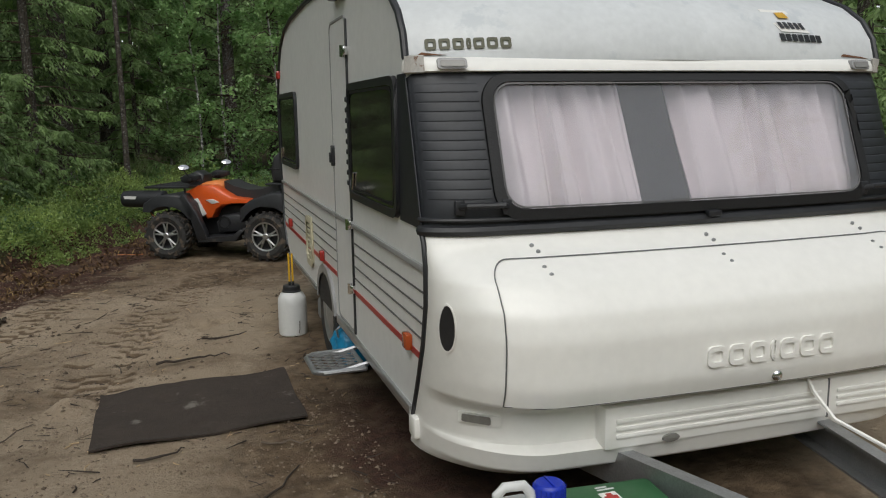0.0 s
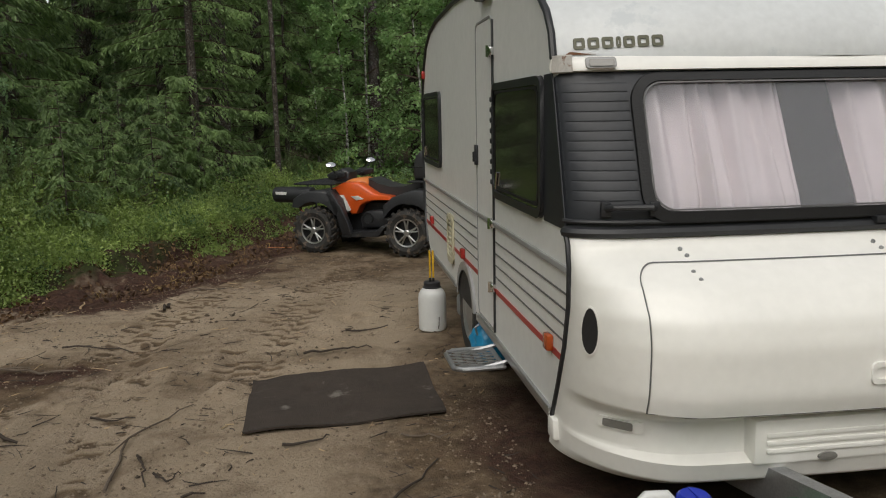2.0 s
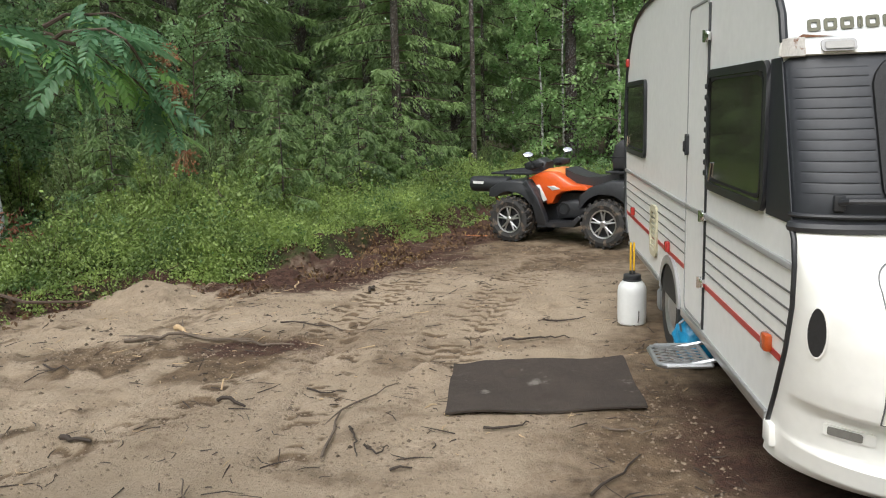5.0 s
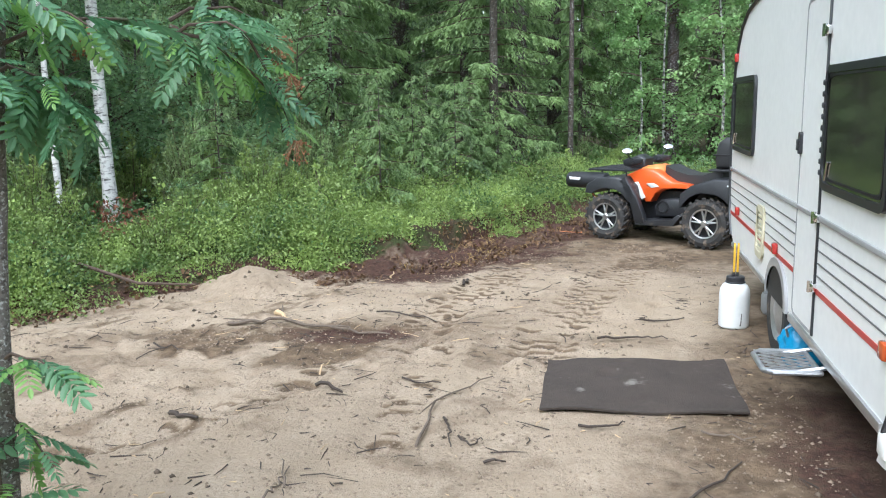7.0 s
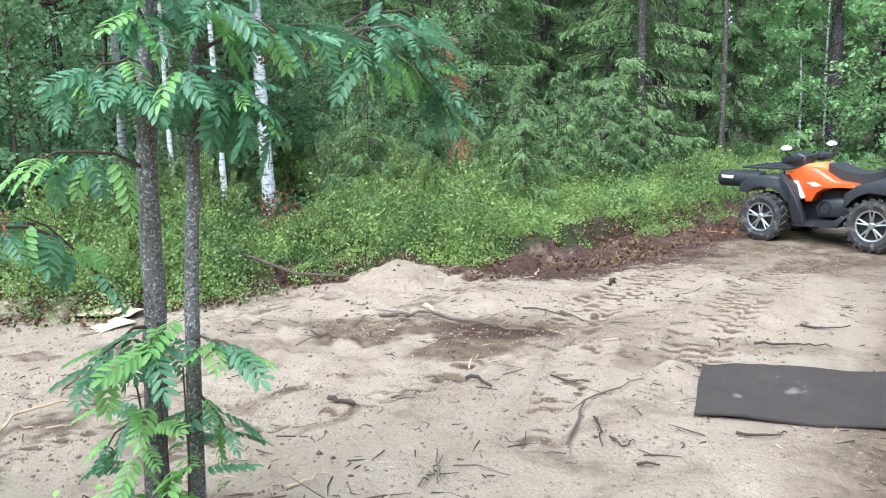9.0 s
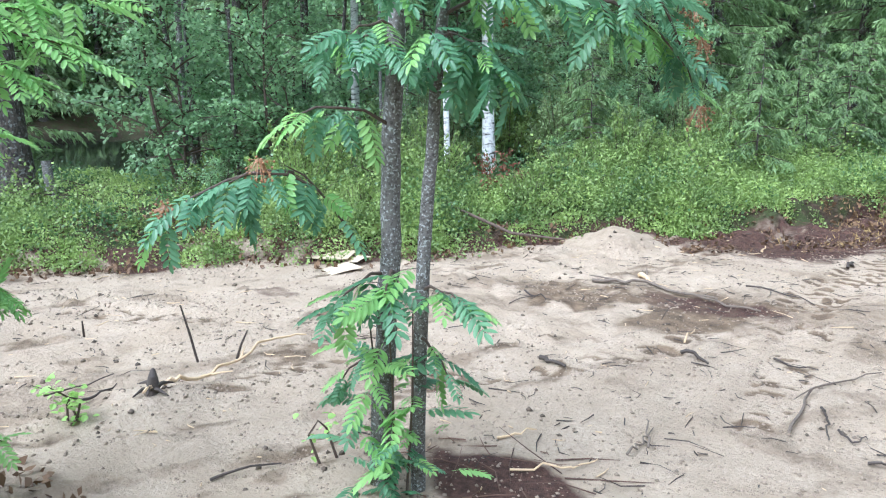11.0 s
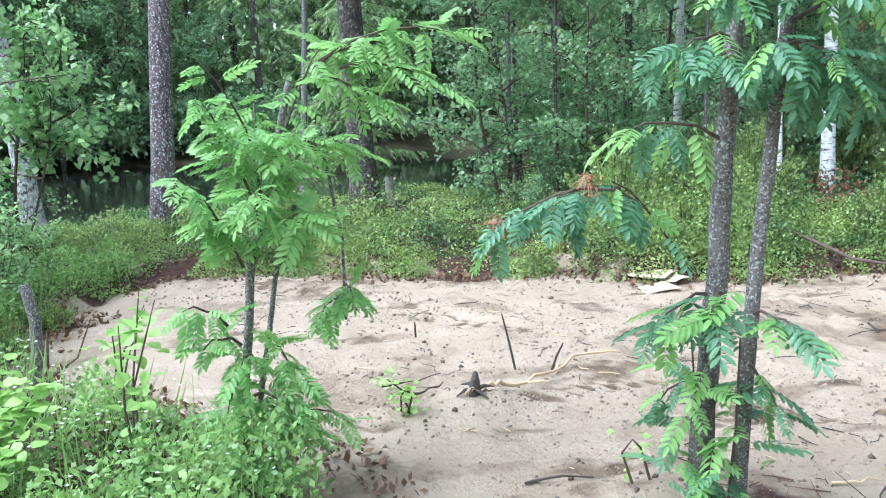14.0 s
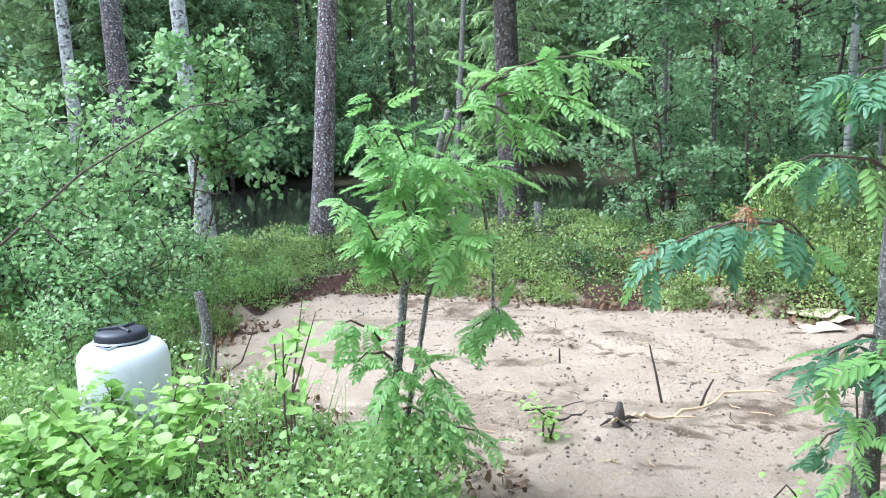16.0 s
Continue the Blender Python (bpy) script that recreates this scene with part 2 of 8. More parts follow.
def ground_material():
    m = bpy.data.materials.new("sand_soil_and_moss")
    m.use_nodes = True
    n, l = m.node_tree.nodes, m.node_tree.links
    b = n["Principled BSDF"]
    co = n.new("ShaderNodeTexCoord")

    def tex(scale, detail=6, rough=0.55):
        t = n.new("ShaderNodeTexNoise")
        t.inputs["Scale"].default_value, t.inputs["Detail"].default_value, t.inputs["Roughness"].default_value = scale, detail, rough
        l.new(co.outputs["Object"], t.inputs["Vector"])
        return t.outputs["Fac"]

    def ramp(src, lo, hi, c0, c1):
        r = n.new("ShaderNodeValToRGB")
        r.color_ramp.elements[0].position, r.color_ramp.elements[1].position = lo, hi
        r.color_ramp.elements[0].color, r.color_ramp.elements[1].color = (*c0, 1), (*c1, 1)
        l.new(src, r.inputs[0])
        return r.outputs[0]

    def mix(f, a, c):
        x = n.new("ShaderNodeMix")
        x.data_type = "RGBA"
        l.new(f, x.inputs[0])
        l.new(a, x.inputs[6])
        l.new(c, x.inputs[7])
        return x.outputs[2]

    def attr(name, noise_scale, spread, soft=0.15):
        """A zone of the ground with a ragged border."""
        a = n.new("ShaderNodeAttribute")
        a.attribute_name = name
        s = n.new("ShaderNodeMath")
        s.operation = "MULTIPLY_ADD"
        s.inputs[1].default_value = spread
        l.new(tex(noise_scale, 8, 0.65), s.inputs[0])
        l.new(a.outputs["Fac"], s.inputs[2])
        r = n.new("ShaderNodeMapRange")
        r.inputs["From Min"].default_value, r.inputs["From Max"].default_value = 0.5 - soft + spread / 2, 0.5 + soft + spread / 2
        l.new(s.outputs[0], r.inputs["Value"])
        return r.outputs[0]

    sand = mix(ramp(tex(60, 8, 0.7), 0.35, 0.7, (0, 0, 0), (1, 1, 1)), ramp(tex(1.1), 0.3, 0.7, (0.275, 0.208, 0.143), (0.41, 0.324, 0.232)), ramp(tex(2.3), 0.35, 0.65, (0.338, 0.265, 0.186), (0.478, 0.388, 0.290)))
    # wet sand colour, also used to paint shade in dents and along ridges
    damp_and_shade = ramp(tex(9, 8), 0.3, 0.7, (0.080, 0.055, 0.034), (0.215, 0.152, 0.096))
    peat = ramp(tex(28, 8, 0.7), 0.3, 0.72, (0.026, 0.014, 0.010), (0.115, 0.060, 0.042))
    moss = mix(ramp(tex(5), 0.4, 0.6, (0, 0, 0), (1, 1, 1)), ramp(tex(70, 8, 0.7), 0.3, 0.7, (0.014, 0.018, 0.007), (0.065, 0.08, 0.022)), ramp(tex(45, 8), 0.3, 0.7, (0.025, 0.015, 0.010), (0.09, 0.06, 0.035)))
    crumb = n.new("ShaderNodeMath")
    crumb.operation = "MULTIPLY"
    l.new(ramp(tex(34, 6, 0.75), 0.575, 0.65, (0, 0, 0), (0.62, 0.62, 0.62)), crumb.inputs[0])
    l.new(ramp(tex(1.9, 3), 0.40, 0.62, (0.15, 0.15, 0.15), (1, 1, 1)), crumb.inputs[1])
    c = mix(crumb.outputs[0], sand, damp_and_shade)
    c = mix(attr("damp_and_shade", 11, 0.8, 0.27), c, damp_and_shade)
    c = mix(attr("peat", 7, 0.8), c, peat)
    c = mix(attr("moss", 6, 0.7), c, moss)
    l.new(c, b.inputs["Base Color"])
    b.inputs["Roughness"].default_value = 0.88
    b.inputs["Specular IOR Level"].default_value = 0.25
    bn = n.new("ShaderNodeBump")
    bn.inputs["Strength"].default_value, bn.inputs["Distance"].default_value = 0.9, 0.030
    hs = n.new("ShaderNodeMath")
    hs.operation = "ADD"
    l.new(tex(38, 10, 0.72), hs.inputs[0])
    l.new(tex(9, 6, 0.6), hs.inputs[1])
    l.new(hs.outputs[0], bn.inputs["Height"])
    l.new(bn.outputs[0], b.inputs["Normal"])
    return m


GROUND = ground_material()
WHITE = material("white_gelcoat", (0.86, 0.85, 0.81), 0.32, vary=0.04, scale=2.5, bump=0.006, bump_scale=8, spot=(0.62, 0.60, 0.53), spot_scale=9, spot_at=0.76, coat=0.2)
PANEL = material("off_white_side_panel", (0.76, 0.76, 0.74), 0.38, vary=0.06, scale=2.0, bump=0.03, bump_scale=6, spot=(0.55, 0.53, 0.48), spot_scale=6, spot_at=0.72)
BLACK = material("black_plastic", (0.022, 0.023, 0.026), 0.42, vary=0.25, scale=6, bump=0.04, bump_scale=90)
BLACK_TRIM = material("black_painted_cladding", (0.020, 0.022, 0.027), 0.48, vary=0.25, scale=5, bump=0.05, bump_scale=30)
RUBBER = material("rubber", (0.008, 0.008, 0.009), 0.6, vary=0.3, scale=12, bump=0.2, bump_scale=120)
TYRE = material("muddy_tyre", (0.028, 0.027, 0.026), 0.8, vary=0.3, scale=10, bump=0.3, bump_scale=80, spot=(0.13, 0.10, 0.075), spot_scale=11, spot_at=0.56)
STEEL = material("galvanised_steel", (0.42, 0.43, 0.44), 0.45, 0.85, vary=0.2, scale=14, bump=0.04, bump_scale=50)
ALLOY = material("brushed_alloy", (0.55, 0.55, 0.55), 0.35, 0.9, vary=0.1, scale=10)
CHROME = material("chrome", (0.75, 0.75, 0.75), 0.12, 1.0, vary=0.03)
GREYTRIM = material("grey_moulding", (0.30, 0.30, 0.30), 0.4, vary=0.1, scale=8)
GROOVE = material("dark_groove", (0.13, 0.13, 0.13), 0.6, vary=0.2, scale=10)
RED = material("red_stripe", (0.42, 0.035, 0.03), 0.4, vary=0.12, scale=12)
AMBER = material("amber_lens", (0.42, 0.075, 0.015), 0.2, vary=0.1, scale=20, coat=0.5)
REDLENS = material("red_lens", (0.38, 0.03, 0.025), 0.25, vary=0.1, scale=20, coat=0.5)
IVORY = material("ivory_plastic", (0.62, 0.58, 0.42), 0.45, vary=0.1, scale=15)
LENS = material("grey_lamp_lens", (0.20, 0.195, 0.18), 0.2, vary=0.15, scale=40, coat=0.5)
RUST = material("rust_stain", (0.16, 0.07, 0.035), 0.85, vary=0.5, scale=30)
OLIVE = material("olive_lettering", (0.085, 0.085, 0.045), 0.4, vary=0.1, scale=30)
CURTAIN = material("white_pinkish_curtain", (0.66, 0.60, 0.60), 0.85, vary=0.05, scale=14, bump=0.05, bump_scale=200)
DARKROOM = material("dark_backing_paint", (0.10, 0.09, 0.08), 0.8, vary=0.2, scale=3)
PANE = glass_material("window_acrylic", (0.80, 0.80, 0.84))
# diffuse share: dusty acrylic, plus the haze of reflected sky put into the colour
PANE.node_tree.nodes["Principled BSDF"].inputs["Transmission Weight"].default_value = 0.91

# ---- ground: a cleared sandy yard cut out of mossy forest floor, with a stream behind ----
YARD = [(-5.64, 0.65), (-6.6, 0.9), (-7.6, 1.5), (-8.45, 2.2), (-8.0, 2.9), (-6.9, 4.0), (-6.0, 5.05), (-4.95, 5.65), (-4.25, 6.9), (-3.6, 7.75),
        (-3.0, 8.3), (-2.4, 9.0), (-1.6, 10.8), (-0.7, 12.7), (1.0, 13.6), (4.0, 14.5), (9.0, 12.0), (10.0, 2.0), (8.0, -6.0), (0.0, -6.0), (-2.0, -1.5),
        (-2.2, 0.8), (-2.6, 1.35), (-3.15, 1.72), (-3.6, 1.75), (-4.2, 1.52), (-5.0, 1.08)]


def edge_distance(x, y, poly=YARD):
    """Metres to the border of an outline: positive inside."""
    x, y = np.asarray(x, float), np.asarray(y, float)
    best, inside = np.full(x.shape, 1e9), np.zeros(x.shape, bool)
    for (ax, ay), (bx, by) in zip(poly, poly[1:] + poly[:1]):
        dx, dy = bx - ax, by - ay
        t = np.clip(((x - ax) * dx + (y - ay) * dy) / (dx * dx + dy * dy), 0, 1)
        best = np.minimum(best, np.hypot(x - ax - t * dx, y - ay - t * dy))
        cross = (ay > y) != (by > y)
        inside ^= cross & (x < (bx - ax) * (y - ay) / (by - ay + 1e-12) + ax)
    return np.where(inside, best, -best)


def line_distance(x, y, pts):
    best, along, total = np.full(np.shape(x), 1e9), np.zeros(np.shape(x)), 0.0
    for (ax, ay), (bx, by) in zip(pts, pts[1:]):
        dx, dy = bx - ax, by - ay
        ln = math.hypot(dx, dy)
        t = np.clip(((x - ax) * dx + (y - ay) * dy) / ln ** 2, 0, 1)
        d = np.hypot(x - ax - t * dx, y - ay - t * dy)
        along = np.where(d < best, total + t * ln, along)
        best = np.minimum(best, d)
        total += ln
    return best, along


STREAM = [(-23.5, -7.0), (-21.8, -2.5), (-20.3, 2.5), (-19.3, 6.0), (-19.0, 9.5)]
TRACKS = [[(-1.6, 3.4), (-1.59, 4.83), (-1.58, 5.68), (-1.48, 6.92), (-1.27, 8.02), (-1.0, 9.6)], [(-0.95, 4.2), (-0.67, 5.6), (-0.64, 6.39), (-0.43, 7.27), (-0.16, 8.43), (0.2, 9.6)],
          [(-1.28, 4.27), (-1.32, 5.07), (-1.38, 5.98)], [(-2.8, 2.9), (-2.49, 3.47), (-2.4, 3.79), (-2.25, 4.32), (-2.0, 5.0), (-1.9, 6.2)], [(-7.2, 2.9), (-5.5, 3.52), (-4.71, 3.76), (-3.5, 4.3)],
          [(-3.64, 3.13), (-3.5, 3.6), (-3.4, 3.95), (-2.9, 4.6)], [(-3.1, 3.6), (-2.73, 3.94), (-2.34, 4.43), (-2.0, 5.0)]]


def lie(x, y):
    """The broad height of the ground."""
    x, y = np.asarray(x, float), np.asarray(y, float)
    d = edge_distance(x, y) + 0.16 * (fbm(x, y, 2.1, 3) - 0.5)
    z = -0.075 * smooth(7.2, 10.0, y)
    mound = smooth(0.9, 1.3, np.hypot((x + 3.42) / 0.52, (y - 7.38) / 0.50))
    bank = mound * smooth(0.02, -0.22, d) * (0.13 + 0.12 * smooth(7.5, 10, y)) + smooth(-0.2, -3.0, d) * 0.12
    z = z + bank + smooth(0.1, -0.8, d) * 0.22 * (fbm(x, y, 0.9, 3) - 0.5)
    s, _ = line_distance(x, y, STREAM)
    z = z - 0.75 * smooth(7.7, 6.9, s) - 0.16 * smooth(10.5, 7.5, s)
    far = np.hypot(x + 2, y - 5)
    return z + smooth(25, 90, far) * 2.5 * (fbm(x, y, 0.03, 2) - 0.45)


def tread(x, y, i, tr):
    """A wheel track: its bed, the dents of the tyre's lugs, where it is broken up, and the distance from its middle."""
    q, along = line_distance(x, y, tr)
    wide = 0.29 if i < 2 else 0.16
    broken = 0.6 + 0.4 * smooth(0.3, 0.5, fbm(x + 9 * i, y, 0.8, 2)) if i < 2 else smooth(0.30, 0.55, fbm(x + 9 * i, y, 0.8, 2))
    if i < 2:
        broken = broken * smooth(5.0, 6.2, y)
    rut = smooth(wide, wide * 0.6, q)
    wave = np.sin(along * 2 * math.pi / 0.135 + math.pi * smooth(0.07, 0.10, q) + 1.2 * fbm(x, y, 3.5, 2))
    lug = smooth(-0.25, 0.25, wave) * smooth(0.40, 0.50, fbm(x * 1.3 + 3, y * 1.3 - 7 * i, 6.0, 2))
    return rut, lug, broken, q


def streak(x, y):
    """Drag marks of the clearing machine: long, narrow, in one direction."""
    u, v = 0.44 * x + 0.9 * y, -0.9 * x + 0.44 * y
    return fbm(u * 0.55 + 0.25 * np.sin(v), v * 3.2 + 0.5 * np.sin(u * 0.9), 1.0, 4)


def relief(x, y):
    """Small lumps, wheel ruts and the heap of sand in the yard."""
    d = edge_distance(x, y)
    inside = smooth(-0.05, 0.25, d)
    z = inside * (0.035 * (fbm(x, y, 1.1, 3) - 0.5) + (0.045 * (streak(x, y) - 0.5) + 0.07 * np.maximum(streak(2.3 * x + 5, 2.3 * y) - 0.52, 0)) * smooth(-1.6, -3.0, x) + 0.015 * (streak(x, y) - 0.5) + (0.024 + 0.034 * smooth(-2.0, -3.2, x)) * np.maximum(fbm(x, y, 9.0, 3) - 0.52, 0) * 2 * smooth(0.48, 0.66, fbm(x, y, 0.8, 2)) + 0.006 * (fbm(x, y, 11.0, 2) - 0.5))
    z = z - inside * 0.015 * np.maximum(fbm(x + 31, y, 5.0, 2) - 0.62, 0) * 6
    for i, tr in enumerate(TRACKS):
        rut, lug, broken, q = tread(x, y, i, tr)
        z = z - rut * broken * (0.006 + (0.013 if i < 2 else 0.010) * lug) + 0.016 * broken * smooth(0.14, 0.21, q) * smooth(0.34, 0.23, q)
    heap = np.hypot((x + 3.42) / 0.47, (y - 7.38) / 0.44) + 0.30 * (fbm(x, y, 2.5, 2) - 0.5) + 0.14 * (fbm(x, y, 9.0, 2) - 0.5)
    z = z + 0.175 * np.clip(1 - heap, 0, 1) ** 0.95 * (0.8 + 0.5 * fbm(x, y, 4, 2))
    for hx, hy, hr, hz in ((-0.76, 5.45, 0.13, 0.07), (-0.68, 5.53, 0.09, 0.06), (-1.69, 5.33, 0.14, -0.06), (-2.35, 4.42, 0.15, 0.04), (-3.75, 2.75, 0.35, 0.07), (-4.7, 3.6, 0.3, 0.05)):
        z = z + hz * np.clip(1 - np.hypot(x - hx, y - hy) / hr, 0, 1) * (0.4 + 1.2 * fbm(x, y, 14, 2))
    peaty = smooth(0.9, 0.0, np.abs(d)) * smooth(6.5, 8.5, y) * (x < 1.5)
    z = z + peaty * 0.10 * np.maximum(fbm(x, y, 4.5, 4) - 0.45, 0) * 3
    return z


def height(x, y):
    return lie(x, y) + relief(x, y)


def spread(lo, hi, step, fine, out, grow=1.16):
    a0, a1, s0 = fine
    mid = list(np.arange(lo, a0, step)) + list(np.arange(a0, a1, s0)) + list(np.arange(a1, hi + step / 2, step))
    left, right, s = [], [], step
    a, b = mid[0], mid[-1]
    while b < out:
        s = min(s * (grow if s < 1.5 else 1.4), 60)
        a, b = a - s, b + s
        left.append(a)
        right.append(b)
    return np.array(left[::-1] + mid + right)


gx, gy = spread(-8.6, 1.2, 0.042, (-3.3, 0.1, 0.021), 900), spread(1.6, 11.6, 0.042, (3.4, 8.8, 0.020), 900)
GX, GY = np.meshgrid(gx, gy)
GZ = height(GX, GY)
gv = np.stack([GX.ravel(), GY.ravel(), GZ.ravel()], 1)
nx, ny = len(gx), len(gy)
ids = np.arange(nx * ny).reshape(ny, nx)
gf = np.stack([ids[:-1, :-1].ravel(), ids[:-1, 1:].ravel(), ids[1:, 1:].ravel(), ids[1:, :-1].ravel()], 1)
gme = bpy.data.meshes.new("ground")
gme.from_pydata(gv.tolist(), [], gf.tolist())
D = edge_distance(GX, GY).ravel()
px, py = GX.ravel(), GY.ravel()
rag = fbm(px, py, 2.3, 4)
moss = smooth(0.0 - 0.10 * smooth(-4.0, -5.5, px), -0.22 - 0.25 * smooth(-4.0, -5.5, px), D + 0.45 * (fbm(px, py, 1.9, 4) - 0.5))
near_stream = smooth(-4.0, -5.5, px)
peat = smooth(0.34, 0.02, D + 0.5 * (rag - 0.5)) * smooth(-0.6 - 0.8 * near_stream, -0.1 - 0.5 * near_stream, D) * smooth(0.36, 0.56, fbm(px + 7, py, 1.1, 3)) * 0.9
peat = np.maximum(peat, smooth(1.9, 0.2, D + 1.2 * (rag - 0.5)) * smooth(6.9, 8.2, py) * smooth(-3.5, -2.9, px) * (px < 1.5) * (0.60 + 0.5 * smooth(0.35, 0.6, fbm(px, py, 1.6, 3))))
peat = np.maximum(peat, smooth(0.50, 0.20, np.hypot(px + 2.0, (py - 3.10) * 1.4) + 0.5 * (rag - 0.5)))
peat = np.maximum(peat, 0.64 * smooth(1.0, 0.2, np.hypot((px + 2.0) / 0.9, (py - 5.95) / 0.38) + 0.9 * (rag - 0.5)))
# peat-like dark brown beside and under the caravan
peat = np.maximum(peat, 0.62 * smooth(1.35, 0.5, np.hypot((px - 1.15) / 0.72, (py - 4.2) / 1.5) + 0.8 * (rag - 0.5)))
peat = np.maximum(peat, 0.52 * smooth(0.5, 0.1, np.hypot((px + 4.9) / 1.2, (py - 4.55) / 0.35) + 0.6 * (rag - 0.5)))
heaped = smooth(0.78, 1.05, np.hypot((px + 3.42) / 0.48, (py - 7.38) / 0.46) + 0.3 * (rag - 0.5))
moss, peat = moss * heaped, peat * heaped
peat = np.maximum(peat, near_stream * smooth(0.12, 0.0, D + 0.35 * (rag - 0.5)) * smooth(-0.85, -0.40, D) * (0.30 + 0.7 * smooth(0.42, 0.60, fbm(px + 3, py, 1.7, 3))))
patchy = 0.35 + 0.9 * smooth(0.36, 0.60, fbm(px, py, 3.2, 4))
damp_and_shade = 0.86 * patchy * smooth(1.25, 0.3, np.hypot((px + 2.35) / 1.7, (py - 5.75) / 0.75) + 0.5 * (rag - 0.5))
# wet ground by the caravan, darkened further for the shade beneath it
damp_and_shade = np.maximum(damp_and_shade, 0.98 * smooth(2.4, 0.9, np.hypot((px - 1.55) / 0.70, (py - 5.0) / 1.9) + 0.5 * (rag - 0.5)))
damp_and_shade = np.maximum(damp_and_shade, 0.80 * smooth(1.6, 0.35, np.hypot((px - 0.80) / 0.90, (py - 4.2) / 2.2) + 0.5 * (rag - 0.5)))
damp_and_shade = np.maximum(damp_and_shade, 0.75 * (0.6 + 0.5 * patchy) * smooth(7.6, 9.6, py) * smooth(1.0, -1.0, np.abs(px - 0.5) - 2.5))
# mottling and drag streaks: dark colour stands in for shading on lumps and ridges
damp_and_shade = np.maximum(damp_and_shade, 0.46 * smooth(0.56, 0.74, fbm(px * 0.6, py * 1.3, 1.9, 4)))
damp_and_shade = np.maximum(damp_and_shade, 0.56 * smooth(0.50, 0.72, streak(1.7 * px, 1.7 * py)) * smooth(-1.2, -2.6, px) * (0.4 + 0.9 * smooth(0.4, 0.6, fbm(px, py, 6.0, 3))))
damp_and_shade = np.maximum(damp_and_shade, 0.45 * smooth(0.60, 0.74, streak(px + 3, py)) * smooth(0.2, -1.2, px))
damp_and_shade = np.maximum(damp_and_shade * heaped, 0.34 * (1 - heaped))
# tyre tracks: the shade inside the lug dents is painted as dark sand
for i, tr in enumerate(TRACKS):
    rut, lug, broken, q = tread(px, py, i, tr)
    damp_and_shade = np.maximum(damp_and_shade, rut * broken * (0.15 + (1.1 if i < 2 else 0.8) * lug))
for an, av in (("moss", moss), ("peat", peat), ("damp_and_shade", damp_and_shade)):
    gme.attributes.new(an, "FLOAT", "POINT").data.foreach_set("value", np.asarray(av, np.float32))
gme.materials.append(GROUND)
gme.shade_smooth()
ground = tagged(new("ground", gme), "pale damp sand yard, rut shade partly in its colour, dark peat edge and mossy forest floor", "ground", kind="structure")

# the stream
wv, wf = [], []
reach = [Vector(p) for p in STREAM]
reach = [reach[0] + (reach[0] - reach[1]).normalized() * 8] + reach + [reach[-1] + (reach[-1] - reach[-2]).normalized() * 8]
for i, p in enumerate(reach):
    a, b = reach[max(i - 1, 0)], reach[min(i + 1, len(reach) - 1)]
    side = Vector((-(b - a).y, (b - a).x)).normalized() * 8.0
    wv += [(p.x + side.x, p.y + side.y, -0.22), (p.x - side.x, p.y - side.y, -0.22)]
    if i:
        wf.append((2 * i - 2, 2 * i - 1, 2 * i + 1, 2 * i))
WATER = bpy.data.materials.new("dark_stream_water")
WATER.use_nodes = True
wb = WATER.node_tree.nodes["Principled BSDF"]
wb.inputs["Base Color"].default_value, wb.inputs["Roughness"].default_value, wb.inputs["IOR"].default_value = (0.012, 0.013, 0.010, 1), 0.06, 1.33
wbump, wtex = WATER.node_tree.nodes.new("ShaderNodeBump"), WATER.node_tree.nodes.new("ShaderNodeTexNoise")
wtex.inputs["Scale"].default_value, wtex.inputs["Detail"].default_value = 3.0, 3
wbump.inputs["Strength"].default_value, wbump.inputs["Distance"].default_value = 0.25, 0.05
WATER.node_tree.links.new(wtex.outputs["Fac"], wbump.inputs["Height"])
WATER.node_tree.links.new(wbump.outputs[0], wb.inputs["Normal"])
water = solid("water", Geo().add(wv, wf), WATER, "dark still forest stream between the banks", "water", kind="structure", fix=False)

# ---- the caravan ----
XL, XR = 0.79, 3.10
XC, HALF = (XL + XR) / 2, (XR - XL) / 2
SEAM = [(0.20, 3.97), (0.33, 3.91), (0.49, 3.83), (0.69, 3.735), (0.86, 3.685), (1.01, 3.68), (1.10, 3.70), (1.15, 3.74), (1.37, 3.81), (1.59, 3.88), (1.74, 3.93), (1.80, 3.91)]
NOSE = [(0.20, 3.50), (0.215, 3.43), (0.25, 3.365), (0.325, 3.34), (0.345, 3.395), (0.47, 3.40), (0.50, 3.36), (0.525, 3.275), (0.60, 3.25), (0.78, 3.25), (0.88, 3.28),
        (0.97, 3.36), (1.03, 3.46), (1.08, 3.555), (1.13, 3.60), (1.15, 3.60), (1.24, 3.60), (1.69, 3.765), (1.74, 3.80), (1.80, 3.83)]
SIDE = [(3.91, 0.34), (3.83, 0.49), (3.735, 0.69), (3.685, 0.86), (3.68, 1.01), (3.70, 1.10), (3.74, 1.15), (3.81, 1.37), (3.88, 1.59), (3.92, 1.72), (3.90, 1.80), (3.93, 1.90),
        (4.00, 1.99), (4.12, 2.07), (4.35, 2.16), (4.75, 2.25), (5.30, 2.31), (6.40, 2.33), (7.20, 2.305), (7.60, 2.255), (7.86, 2.16), (8.02, 2.02), (8.14, 1.85), (8.22, 1.62), (8.22, 1.2),
        (8.19, 0.80), (8.14, 0.58), (8.02, 0.44), (7.90, 0.385)]


def between(table, z):
    zs, ys = zip(*table)
    return float(np.interp(z, zs, ys))


